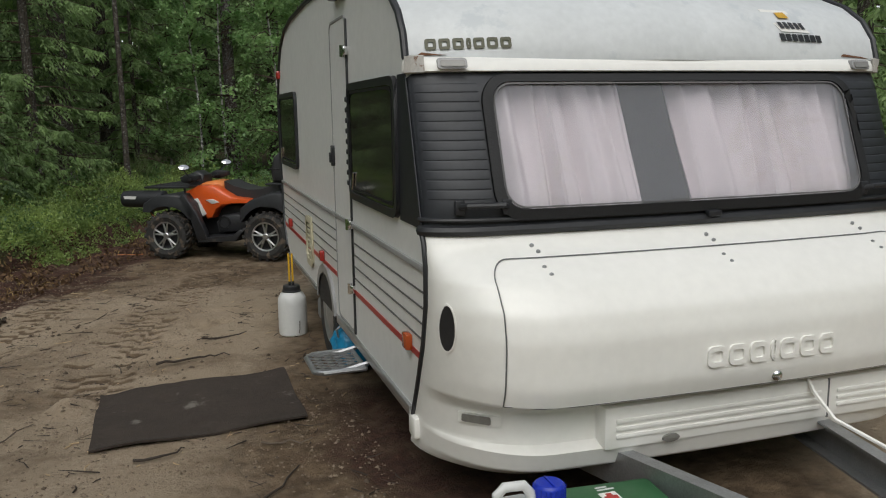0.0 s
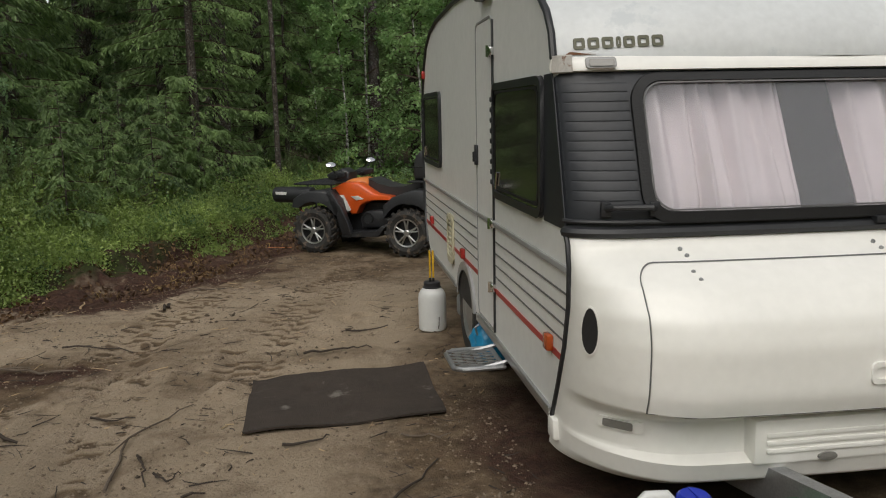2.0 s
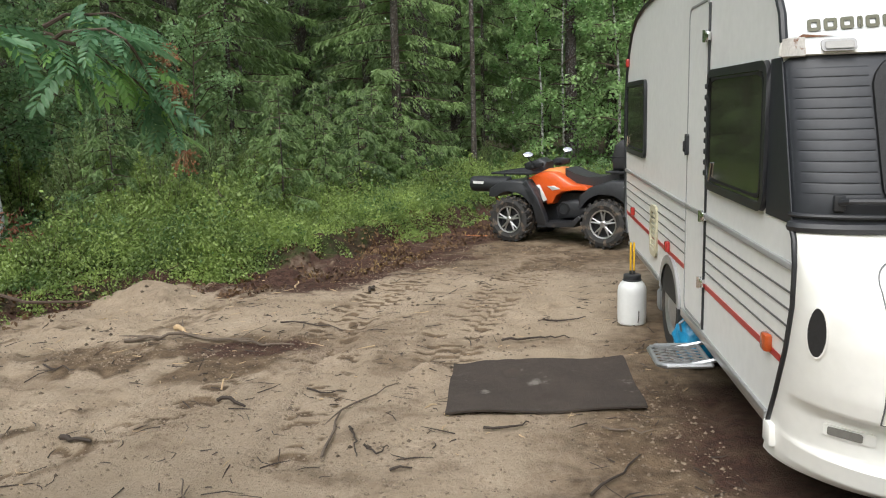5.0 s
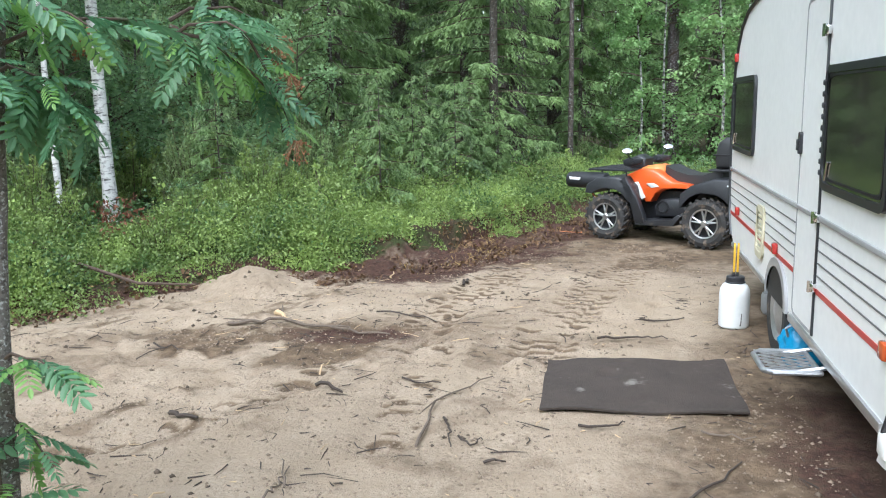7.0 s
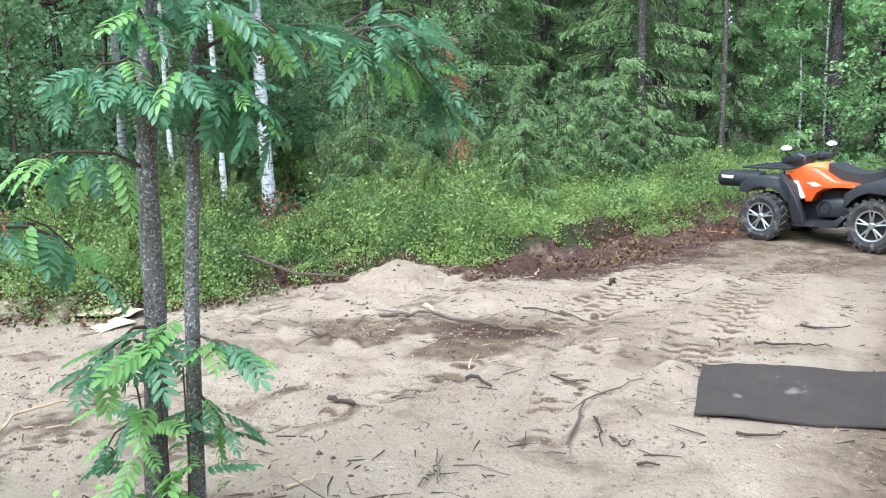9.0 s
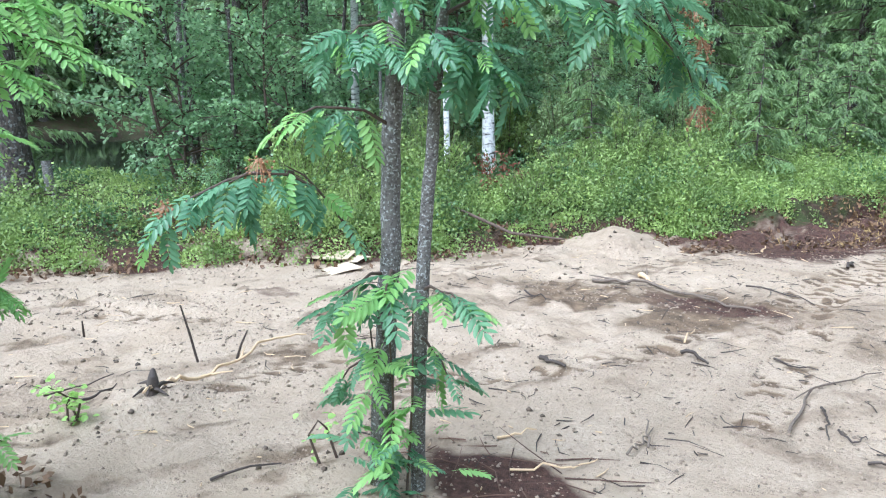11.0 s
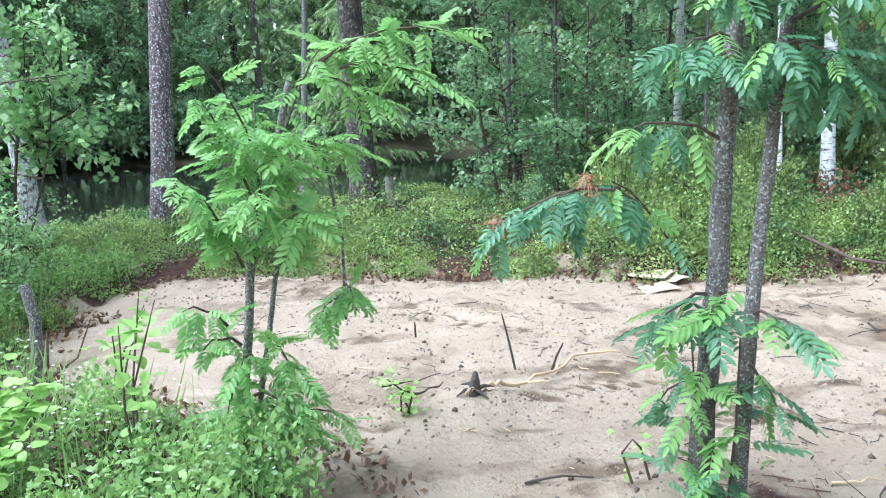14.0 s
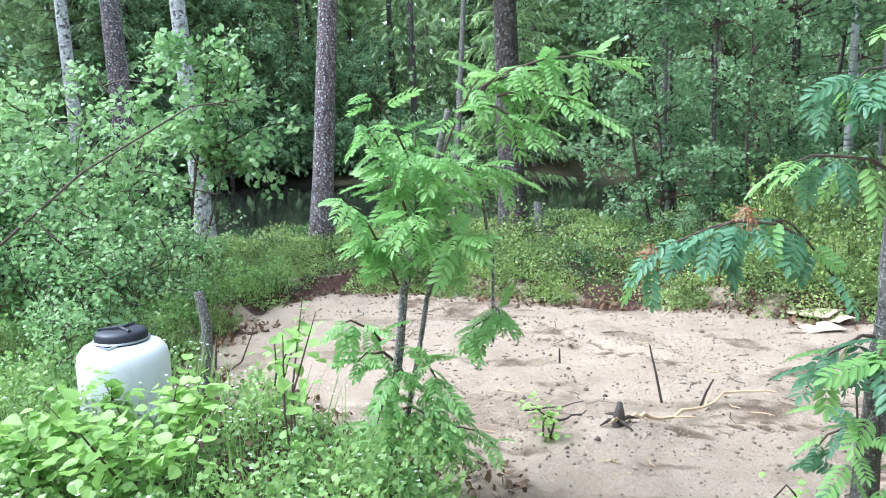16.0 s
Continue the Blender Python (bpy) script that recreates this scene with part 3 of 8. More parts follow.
def front(x, z, out=0.0):
    """A place on the caravan's front, rounded at both corners; out: metres proud of it."""
    d = min(x - XL, XR - x)
    r = 0.40 if z < 1.12 else 0.24
    nose = between(NOSE, z) + 0.05 * ((x - XC) / HALF) ** 2
    k = max(0.0, 1 - max(d, 0.0) / r)
    bend = 1 - math.sqrt(max(0.0, 1 - k * k))
    y = nose + (between(SEAM, z) - nose) * bend
    away = 0.75 * bend * (-1 if x < XC else 1)
    return Vector((x + out * away, y - out * (1 - 0.5 * bend), z))


def front_sheet(geo, xs, zs, out, thick=0.0):
    v = [front(x, z, out) for z in zs for x in xs]
    n = len(xs)
    f = [(j * n + i, j * n + i + 1, (j + 1) * n + i + 1, (j + 1) * n + i) for j in range(len(zs) - 1) for i in range(n - 1)]
    return geo.add(v, f)


def side_at(y, z, d, x=XL):
    """On the door-side wall; d metres proud of it."""
    return (x - d, y, z)


caravan = thing("caravan", "old white touring caravan with black front band, parked on sand", "caravan")
corner_x = sorted({XL + HALF * 2 * t for t in (0, 0.002, 0.005, 0.01, 0.016, 0.024, 0.034, 0.045, 0.06, 0.075, 0.09, 0.11, 0.13, 0.15, 0.17)} | {XR - HALF * 2 * t for t in (0, 0.002, 0.005, 0.01, 0.016, 0.024, 0.034, 0.045, 0.06, 0.075, 0.09, 0.11, 0.13, 0.15, 0.17)} | {XL + HALF * 2 * (0.19 + 0.62 * k / 24) for k in range(25)})
low_z = sorted({z for z, _ in NOSE if z <= 1.13} | {round(0.22 + 0.02 * k, 3) for k in range(46)})
part("front_shell", front_sheet(Geo(), corner_x, sorted(low_z), 0), WHITE, caravan, "moulded white lower front with bumper step", angle=60)
WX0, WX1, WZ0, WZ1 = 1.085, 2.805, 1.212, 1.715


# front window: band with a real opening, pane, seal and curtains
hole = rounded(WX0, WX1, WZ0, WZ1, 0.09, 6)
band = Geo()
outs = []
for a, b in hole:
    ta, tb = (a - XC) / ((WX1 - WX0) / 2), (b - 1.46) / ((WZ1 - WZ0) / 2)
    s = 1 / max(abs(ta), abs(tb), 1e-6)
    outs.append((XC + ta * s * (HALF - 0.001), 1.4375 + tb * s * 0.3075))
n = len(hole)
loops = [[(o[0] + (h[0] - o[0]) * t, o[1] + (h[1] - o[1]) * t) for o, h in zip(outs, hole)] for t in (0, 0.03, 0.08, 0.16, 0.28, 0.45, 0.7, 1.0)]
verts = [front(min(max(a, XL), XR), b) for lp in loops for a, b in lp]
faces = [(j * n + k, j * n + (k + 1) % n, (j + 1) * n + (k + 1) % n, (j + 1) * n + k) for j in range(len(loops) - 1) for k in range(n)]
part("front_band", band.add(verts, faces), BLACK_TRIM, caravan, "black cladding round the front window", angle=60)
front_window = part("window_seal", ring(rounded(WX0 - 0.034, WX1 + 0.034, WZ0 - 0.034, WZ1 + 0.022, 0.115, 8), rounded(WX0 + 0.008, WX1 - 0.008, WZ0 + 0.008, WZ1 - 0.008, 0.08, 8), lambda a, b, d: front(a, b, 0.004 + d), 0.016), RUBBER, caravan, "black rubber window seal")
pane = part("pane", Geo().slab(rounded(WX0 + 0.002, WX1 - 0.002, WZ0 + 0.002, WZ1 - 0.002, 0.088, 6), 0.004, lambda a, b, d: front(a, b, 0.006 + d)), PANE, front_window, "clear acrylic pane with a pale haze put into its colour")
pane.visible_shadow = False
part("pane_edge", ring(rounded(WX0 + 0.012, WX1 - 0.012, WZ0 + 0.012, WZ1 - 0.012, 0.08, 6), rounded(WX0 + 0.018, WX1 - 0.018, WZ0 + 0.018, WZ1 - 0.018, 0.076, 6), lambda a, b, d: front(a, b, 0.012 + d), 0.003), GROOVE, front_window, "thin grey edge strip")


def curtain(x0, x1, lean):
    g = Geo()
    cols, rws = 90, 14
    for j in range(rws + 1):
        z = WZ0 - 0.03 + (WZ1 - WZ0 + 0.05) * j / rws
        for i in range(cols + 1):
            u = i / cols
            x = x0 + (x1 - x0) * u + lean * (j / rws) * (u if lean < 0 and x0 < XC else (1 - u))
            fold = 0.034 * math.sin(u * 52 + 1.6 * math.sin(u * 13)) * (0.6 + 0.4 * math.sin(u * 31 + 1)) + 0.016 * math.sin(u * 21 + j * 0.16)
            p = front(x, z)
            g.v.append((p.x, p.y + 0.075 + fold, p.z))
    g.n = len(g.v)
    g.add([], [])
    g.f = [(j * (cols + 1) + i, j * (cols + 1) + i + 1, (j + 1) * (cols + 1) + i + 1, (j + 1) * (cols + 1) + i) for j in range(rws) for i in range(cols)]
    g.m = [0] * len(g.f)
    return g


for c0, c1, le in ((WX0 - 0.04, 1.735, -0.06), (1.955, WX1 + 0.04, -0.05)):
    part("curtain", curtain(c0, c1, le), CURTAIN, front_window, "gathered white curtain with a pink tinge behind the pane", fix=False)
# louvred cladding on both sides of the window
for xa, xb in ((XL + 0.006, 1.045), (2.845, XR - 0.006)):
    for k in range(12):
        z = 1.262 + k * 0.0368
        g = Geo()
        xs = [xa + (xb - xa) * t / 10 for t in range(11)]
        zz = [(z, 0.0003), (z + 0.0015, 0.0016), (z + 0.004, 0.0020), (z + 0.030, 0.0020), (z + 0.0335, 0.0014), (z + 0.035, 0.0003)]
        v = [front(x, b, o if 0 < i < 10 or xa > 2 and i < 10 or xa < 2 and i > 0 else 0.001) for b, o in zz for i, x in enumerate(xs)]
        g.add(v, [(j * 11 + i, j * 11 + i + 1, (j + 1) * 11 + i + 1, (j + 1) * 11 + i) for j in range(5) for i in range(10)])
        part("slat", g, BLACK_TRIM, caravan)
# black sill moulding under the band
for z, r in ((1.145, 0.022), (1.185, 0.010)):
    part("sill_moulding", Geo().tube([front(x, z, 0.006) for x in corner_x], r, 8), BLACK, caravan, "black plastic moulding below the window")
for xa in (0.915, 2.80):
    g = Geo().tube([front(xa, 1.235, 0.012), front(xa + 0.02, 1.243, 0.045), front(xa + 0.16, 1.243, 0.045), front(xa + 0.18, 1.235, 0.012)], 0.012, 8)
    g.box(xa - 0.02, xa + 0.02, front(xa, 1.235).y - 0.02, front(xa, 1.235).y, 1.205, 1.262, 0.006)
    g.box(xa + 0.16, xa + 0.2, front(xa + 0.18, 1.235).y - 0.02, front(xa + 0.18, 1.235).y, 1.205, 1.262, 0.006)
    part("grab_handle", g, BLACK, caravan, "black plastic grab handle")
part("window_catch", Geo().box(1.96, 2.02, front(2, 1.17).y - 0.045, front(2, 1.17).y, 1.155, 1.18, 0.006), BLACK, caravan)

# white rail over the band, rain-stained corners, marker lamps
rail = Geo()
rv = []
for x in corner_x:
    for z, o in ((1.745, 0.002), (1.75, 0.022), (1.775, 0.026), (1.795, 0.02), (1.805, 0.0)):
        rv.append(front(x, z, o))
rail.add(rv, [(i * 5 + j, i * 5 + j + 1, (i + 1) * 5 + j + 1, (i + 1) * 5 + j) for i in range(len(corner_x) - 1) for j in range(4)])
part("front_rail", rail, WHITE, caravan, "white rail above the window")
for x0, x1 in ((XL + 0.004, 0.855), (3.035, XR - 0.004)):
    g = Geo()
    xs = [x0 + (x1 - x0) * t / 6 for t in range(7)]
    v = [front(x, z, o) for z, o in ((1.742, 0.010), (1.746, 0.030), (1.808, 0.028), (1.813, 0.006)) for x in xs]
    g.add(v, [(j * 7 + i, j * 7 + i + 1, (j + 1) * 7 + i + 1, (j + 1) * 7 + i) for j in range(3) for i in range(6)])
    part("rail_end", g, material("weathered_grey_corner", (0.46, 0.44, 0.41), 0.7, vary=0.25, scale=20, spot=(0.17, 0.08, 0.04), spot_scale=25, spot_at=0.6), caravan, "weathered grey rail end cap with rust")
for x in (0.955, 2.935):
    lampo = part("marker_lamp", Geo().slab(rounded(x - 0.055, x + 0.055, 1.758, 1.80, 0.012, 4), 0.022, lambda a, b, d: front(a, b, 0.02 + d)), GREYTRIM, caravan, "small rectangular marker lamp")
    part("lens", Geo().slab(rounded(x - 0.045, x + 0.045, 1.766, 1.792, 0.008, 4), 0.006, lambda a, b, d: front(a, b, 0.042 + d)), LENS, lampo)

# walls, roof and floor
for x, s in ((XL, 1), (XR, -1)):
    part("side_wall", Geo().slab(SIDE, 0.028, lambda a, b, d: (x + s * d, a, b)), PANEL, caravan, "off-white side panel, weathered")
roof = Geo()
path = [(3.90, 1.775)] + [(y, z) for y, z in SIDE if z >= 1.80 or y > 8.0]
cols = [XL + (XR - XL) * t for t in (0, 0.02, 0.06, 0.15, 0.3, 0.5, 0.7, 0.85, 0.94, 0.98, 1)]
rv = []
for y, z in path:
    for x in cols:
        c = 1 - ((x - XC) / HALF) ** 2
        rv.append((x, y + (-0.10 * c if y < 4.3 else 0.03 * c if y > 8 else 0) , z + (0.045 * c if 4.3 <= y <= 8 else 0.02 * c)))
m = len(cols)
roof.add(rv, [(j * m + i, j * m + i + 1, (j + 1) * m + i + 1, (j + 1) * m + i) for j in range(len(path) - 1) for i in range(m - 1)])
part("roof", roof, material("white_roof_sheet", (0.66, 0.68, 0.69), 0.28, vary=0.09, scale=3, bump=0.05, bump_scale=5, spot=(0.58, 0.61, 0.63), spot_scale=5, spot_at=0.6), caravan, "dull white aluminium roof sheet curving over the front")
part("floor_pan", Geo().box(XL + 0.03, XR - 0.03, 4.0, 7.90, 0.345, 0.385).box(1.2, 2.7, 3.5, 4.0, 0.30, 0.385), BLACK, caravan, "dark underside")
# added dark panel: its colour stands in for the unlit inside behind the curtains
part("dark_backing", Geo().box(XL + 0.03, XR - 0.03, 4.6, 4.63, 0.39, 2.15), DARKROOM, caravan, "added dark panel standing in for the dim interior")
for x in (XL - 0.004, XR + 0.004):
    part("edge_trim", Geo().tube([(x, y, z) for y, z in SIDE[10:-1]], 0.016, 8), BLACK, caravan, "black rubber roof edge trim")
    part("seam_trim", Geo().tube([(x, y - 0.004, z) for y, z in SIDE[:7]], 0.011, 8), BLACK, caravan, "black rubber seam")
    part("skirt_rail", Geo().box(x - 0.012, x + 0.02, 3.93, 5.60, 0.325, 0.37, 0.006), ALLOY, caravan, "ridged aluminium skirt rail")
    part("skirt_rail", Geo().box(x - 0.012, x + 0.02, 6.42, 7.92, 0.36, 0.395, 0.006), ALLOY, caravan)
part("corner_cap", Geo().box(XL - 0.02, XL + 0.04, 3.84, 3.93, 0.25, 0.345, 0.015), WHITE, caravan, "white plastic corner cap")

# mouldings and stripes on the door side: belt, four groove strips, red stripe
for ya, yb in ((3.70, 5.055), (5.085, 5.54), (5.56, 8.20)):
    part("belt_moulding", Geo().box(XL - 0.014, XL + 0.002, ya, yb, 0.985, 1.012, 0.005), GREYTRIM, caravan, "grey belt moulding")
    for z in (0.90, 0.835, 0.77, 0.705):
        y0 = max(ya, between(SEAM, z) + 0.02)
        # raised dark strip: its colour stands in for the shade of a pressed groove
        part("pressed_groove", Geo().box(XL - 0.0035, XL + 0.002, y0, yb - 0.01, z - 0.0035, z + 0.0035), GROOVE, caravan)
    part("red_stripe", Geo().box(XL - 0.003, XL + 0.002, max(ya, 3.80), yb - 0.004, 0.612, 0.640), RED, caravan, "red painted stripe")

# door
door = part("door", ring(rounded(5.075, 5.555, 0.385, 2.105, 0.06, 5), rounded(5.087, 5.543, 0.397, 2.093, 0.05, 5), lambda a, b, d: side_at(a, b, 0.001 + d), 0.007), GREYTRIM, caravan, "tall narrow entrance door, closed")
part("door_panel", Geo().slab(rounded(5.09, 5.54, 0.40, 2.09, 0.048, 5), 0.004, lambda a, b, d: side_at(a, b, 0.001 + d)), PANEL, door)
part("hinge_rail", Geo().box(XL - 0.012, XL, 5.058, 5.074, 0.385, 2.08, 0.003), BLACK, door, "black rubber seal along the hinge side")
for z in (1.915, 1.0, 0.645):
    g = Geo().box(XL - 0.03, XL - 0.004, 5.03, 5.12, z - 0.022, z + 0.022, 0.006)
    g.tube([(XL - 0.028, 5.075, z - 0.03), (XL - 0.028, 5.075, z + 0.03)], 0.012, 8)
    part("hinge", g, CHROME, door, "chromed door hinge")
lock = part("door_lock", Geo().slab(rounded(5.505, 5.545, 1.29, 1.41, 0.015, 4), 0.02, lambda a, b, d: side_at(a, b, 0.004 + d)), BLACK, door, "black door lock")
part("handle", Geo().box(XL - 0.036, XL - 0.022, 5.515, 5.535, 1.31, 1.37, 0.004), BLACK, lock)


def side_window(y0, y1, z0, z1, front_panel=None):
    w = part("side_window", ring(rounded(y0, y1, z0, z1, 0.07, 6), rounded(y0 + 0.035, y1 - 0.035, z0 + 0.035, z1 - 0.035, 0.05, 6), lambda a, b, d: side_at(a, b, 0.001 + d), 0.022), BLACK, caravan, "tinted window in a black surround")
    part("pane", Geo().slab(rounded(y0 + 0.03, y1 - 0.03, z0 + 0.03, z1 - 0.03, 0.05, 6), 0.006, lambda a, b, d: side_at(a, b, 0.010 + d)), material("dark_tinted_acrylic", (0.026, 0.024, 0.020), 0.10, vary=0.35, scale=3, coat=0.25), w, "dark tinted acrylic pane")
    part("pane_rim", ring(rounded(y0 + 0.05, y1 - 0.05, z0 + 0.05, z1 - 0.04, 0.05, 6), rounded(y0 + 0.062, y1 - 0.062, z0 + 0.062, z1 - 0.052, 0.045, 6), lambda a, b, d: side_at(a, b, 0.0175 + d), 0.003), RUBBER, w)
    for k in range(9):
        z = z0 + 0.08 + (z1 - z0 - 0.16) * k / 8
        part("clip", Geo().box(XL - 0.03, XL - 0.002, y1 - 0.006, y1 + 0.014, z - 0.014, z + 0.014, 0.006), BLACK, w)
    part("stay", Geo().tube([(XL - 0.022, y1 - 0.09, z0 + 0.05), (XL - 0.022, y1 - 0.13, z0 + 0.14)], 0.006, 6), CHROME, w, "small bright window stay")
    return w


side_window(4.03, 5.03, 1.15, 1.745)
side_window(7.06, 8.09, 1.17, 1.765)
part("corner_panel", Geo().slab([(3.722, 1.15), (4.035, 1.15), (4.035, 1.745), (3.915, 1.745), (3.863, 1.59), (3.792, 1.37)], 0.005, lambda a, b, d: side_at(a, b, 0.001 + d)), BLACK_TRIM, caravan, "black corner panel beside the front window")

# lamps, reflectors and vents on the side
for y, z, mt, w in ((3.93, 0.655, AMBER, 0.034), (6.07, 0.665, REDLENS, 0.028), (7.66, 0.69, REDLENS, 0.028), (8.06, 1.93, REDLENS, 0.03)):
    part("side_lamp", Geo().box(XL - 0.032, XL, y - w, y + w, z - 0.035, z + 0.035, 0.01), mt, caravan, "amber side lamp" if mt is AMBER else "red side reflector")
vent = part("fridge_vent", ring(rounded(6.50, 6.78, 0.50, 0.865, 0.06, 5), rounded(6.545, 6.735, 0.545, 0.82, 0.04, 5), lambda a, b, d: side_at(a, b, 0.001 + d), 0.016), IVORY, caravan, "yellowed ivory vent surround")
for k in range(7):
    part("louvre", Geo().box(XL - 0.012, XL, 6.545, 6.735, 0.555 + k * 0.037, 0.577 + k * 0.037, 0.004), IVORY, vent)

# wheels under arches
for x, s in ((XL, 1), (XR, -1)):
    arch = [(6.0 + 0.335 * math.cos(a), 0.345 + 0.27 * math.sin(a)) for a in (math.pi * k / 14 for k in range(15))]
    inner = [(6.0 + 0.275 * math.cos(a), 0.345 + 0.215 * math.sin(a)) for a in (math.pi * k / 14 for k in range(15))]
    g = Geo()
    g.add([(x - s * d, y, z) for d in (0.0, 0.018) for o in (arch, inner) for y, z in o], [(k + a, k + 1 + a, k + 16 + a, k + 15 + a) for a in (0, 30) for k in range(14)] + [(k, k + 1, k + 31, k + 30) for k in range(14)])
    part("wheel_arch", g, GREYTRIM, caravan, "grey plastic wheel arch")
    # flat black sheet on the wall stands in for the shade inside the arch
    part("arch_well", Geo().slab(inner, 0.004, lambda a, b, d: (x - s * 0.004 - s * d, a, b)), RUBBER, caravan, "flat black sheet in place of the shaded wheel well")
    wheel = part("wheel", Geo().lathe([(0.19, -0.07), (0.28, -0.075), (0.30, -0.04), (0.30, 0.04), (0.28, 0.075), (0.19, 0.07)], 32, "x", (x + s * 0.07, 6.0, 0.285)), TYRE, caravan, "road tyre")
    part("rim", Geo().lathe([(0.195, 0.0), (0.19, 0.05), (0.15, 0.03), (0.06, 0.055), (0.0, 0.06)], 24, "x", (x + s * 0.05 - s * 0.0, 6.0, 0.285), m=Matrix.Diagonal((-s, 1, 1))), STEEL, wheel, "silver steel rim")

# the nose: hatch, hinges, lettering, bumper panel, lamps
hx0, hx1, hz0, hz1 = 0.985, 2.905, 0.535, 1.045


def lid_outline(e):
    arc = [(math.cos(a), math.sin(a)) for a in (math.pi / 2 * k / 10 for k in range(11))]
    r = 0.075 + e
    x0, x1, z0, z1 = hx0 - e, hx1 + e, hz0 - e, hz1 + e
    low = [(x0 + (x1 - x0) * k / 16, z0) for k in range(17)]
    right = [(x1, z0 + (z1 - r - z0) * k / 10) for k in range(1, 10)]
    top = [(x1 - r - (x1 - x0 - 2 * r) * k / 16, z1) for k in range(1, 16)]
    left = [(x0, z1 - r - (z1 - r - z0) * k / 10) for k in range(1, 10)]
    return low + right + [(x1 - r + r * ca, z1 - r + r * sa) for ca, sa in arc] + top + [(x0 + r - r * sa, z1 - r + r * ca) for ca, sa in arc] + left


part("hatch_gap", ring(lid_outline(0.0045), lid_outline(0.0012), lambda a, b, d: front(a, b, 0.001 + d), 0.004), GROOVE, caravan, "dark gap round the locker lid")
g = Geo()
for j, z in enumerate([hz0 + (hz1 - hz0) * t / 20 for t in range(21)]):
    inset = 0.075 * max(0, 1 - math.sqrt(max(0, 1 - max(0, (z - (hz1 - 0.075)) / 0.075) ** 2)))
    g.v += [front(hx0 + inset + (hx1 - hx0 - 2 * inset) * t / 24, z, 0.0085) for t in range(25)]
g.n = len(g.v)
g.f = [(j * 25 + i, j * 25 + i + 1, (j + 1) * 25 + i + 1, (j + 1) * 25 + i) for j in range(20) for i in range(24)]
g.m = [0] * len(g.f)
hatch = part("locker_lid", g, WHITE, caravan, "white moulded gas locker lid")
for x in (1.18, 1.945, 2.71):
    for z in (1.085, 1.065, 1.020, 0.998):
        c = front(x + (0.012 if z in (1.065, 0.998) else 0), z, 0.0)
        part("rivet", Geo().lathe([(0.009, 0.0), (0.008, 0.006), (0.0, 0.009)], 8, "y", (c.x, c.y - 0.004, c.z), m=Matrix.Diagonal((1, -1, 1))), STEEL, hatch)
keylock = front(2.075, 0.565, 0.006)
part("lid_lock", Geo().lathe([(0.024, 0.0), (0.022, 0.01), (0.012, 0.018), (0.0, 0.018)], 16, "y", keylock, m=Matrix.Diagonal((1, -1, 1))), CHROME, hatch, "round key lock")
for k in range(7):
    x = 1.745 + k * 0.094 - (0.05 if k > 3 else 0)
    wd = 0.078 if k != 3 else 0.03
    g = ring(rounded(x, x + wd, 0.635, 0.715, 0.02, 3), rounded(x + min(0.016, wd * 0.4), x + wd - min(0.016, wd * 0.4), 0.654, 0.696, 0.004 if k == 3 else 0.01, 3), lambda a, b, d: front(a, b, 0.007 + d), 0.011)
    part("raised_badge_shape", g, WHITE, hatch, "raised white maker's badge shape")
# bumper panel with ribs
part("bumper_panel", Geo().box(1.375, 2.93, 3.335, 3.43, 0.318, 0.488, 0.012), WHITE, caravan, "ribbed white bumper panel")
for k in range(3):
    z = 0.372 + k * 0.030
    for xa, xb in ((1.42, 2.37), (2.45, 2.88)):
        part("rib", Geo().box(xa, xb, 3.327, 3.336, z - 0.009, z + 0.009, 0.004), WHITE, caravan)
part("bumper_joint", Geo().box(2.405, 2.413, 3.3335, 3.34, 0.32, 0.486), GROOVE, caravan)
part("reflector", Geo().lathe([(0.03, 0), (0.028, 0.008), (0.0, 0.012)], 20, "y", (1.66, 3.334, 0.338), m=Matrix.Diagonal((1.3, -1, 0.55))), LENS, caravan, "oval clear reflector")
for x in (0.945,):
    lm = part("front_lamp", Geo().slab(rounded(x - 0.065, x + 0.065, 0.415, 0.46, 0.008, 3), 0.012, lambda a, b, d: front(a, b, 0.001 + d)), WHITE, caravan, "rectangular front marker lamp")
    part("lens", Geo().slab(rounded(x - 0.055, x + 0.03, 0.422, 0.453, 0.006, 3), 0.005, lambda a, b, d: front(a, b, 0.0135 + d)), LENS, lm)
c = front(0.845, 0.80, 0.004)
vent_round = [(0.826 + 0.017 * math.cos(a), 0.80 + 0.088 * math.sin(a)) for a in (2 * math.pi * k / 24 for k in range(24))]
part("round_vent", Geo().slab(vent_round, 0.006, lambda a, b, d: front(a, b, 0.001 + d)), BLACK, caravan, "black oval locker vent")
part("vent_ring", ring([(0.826 + (a - 0.826) * 1.25, 0.8 + (b - 0.8) * 1.08) for a, b in vent_round], vent_round, lambda a, b, d: front(a, b, 0.001 + d), 0.006), WHITE, caravan)
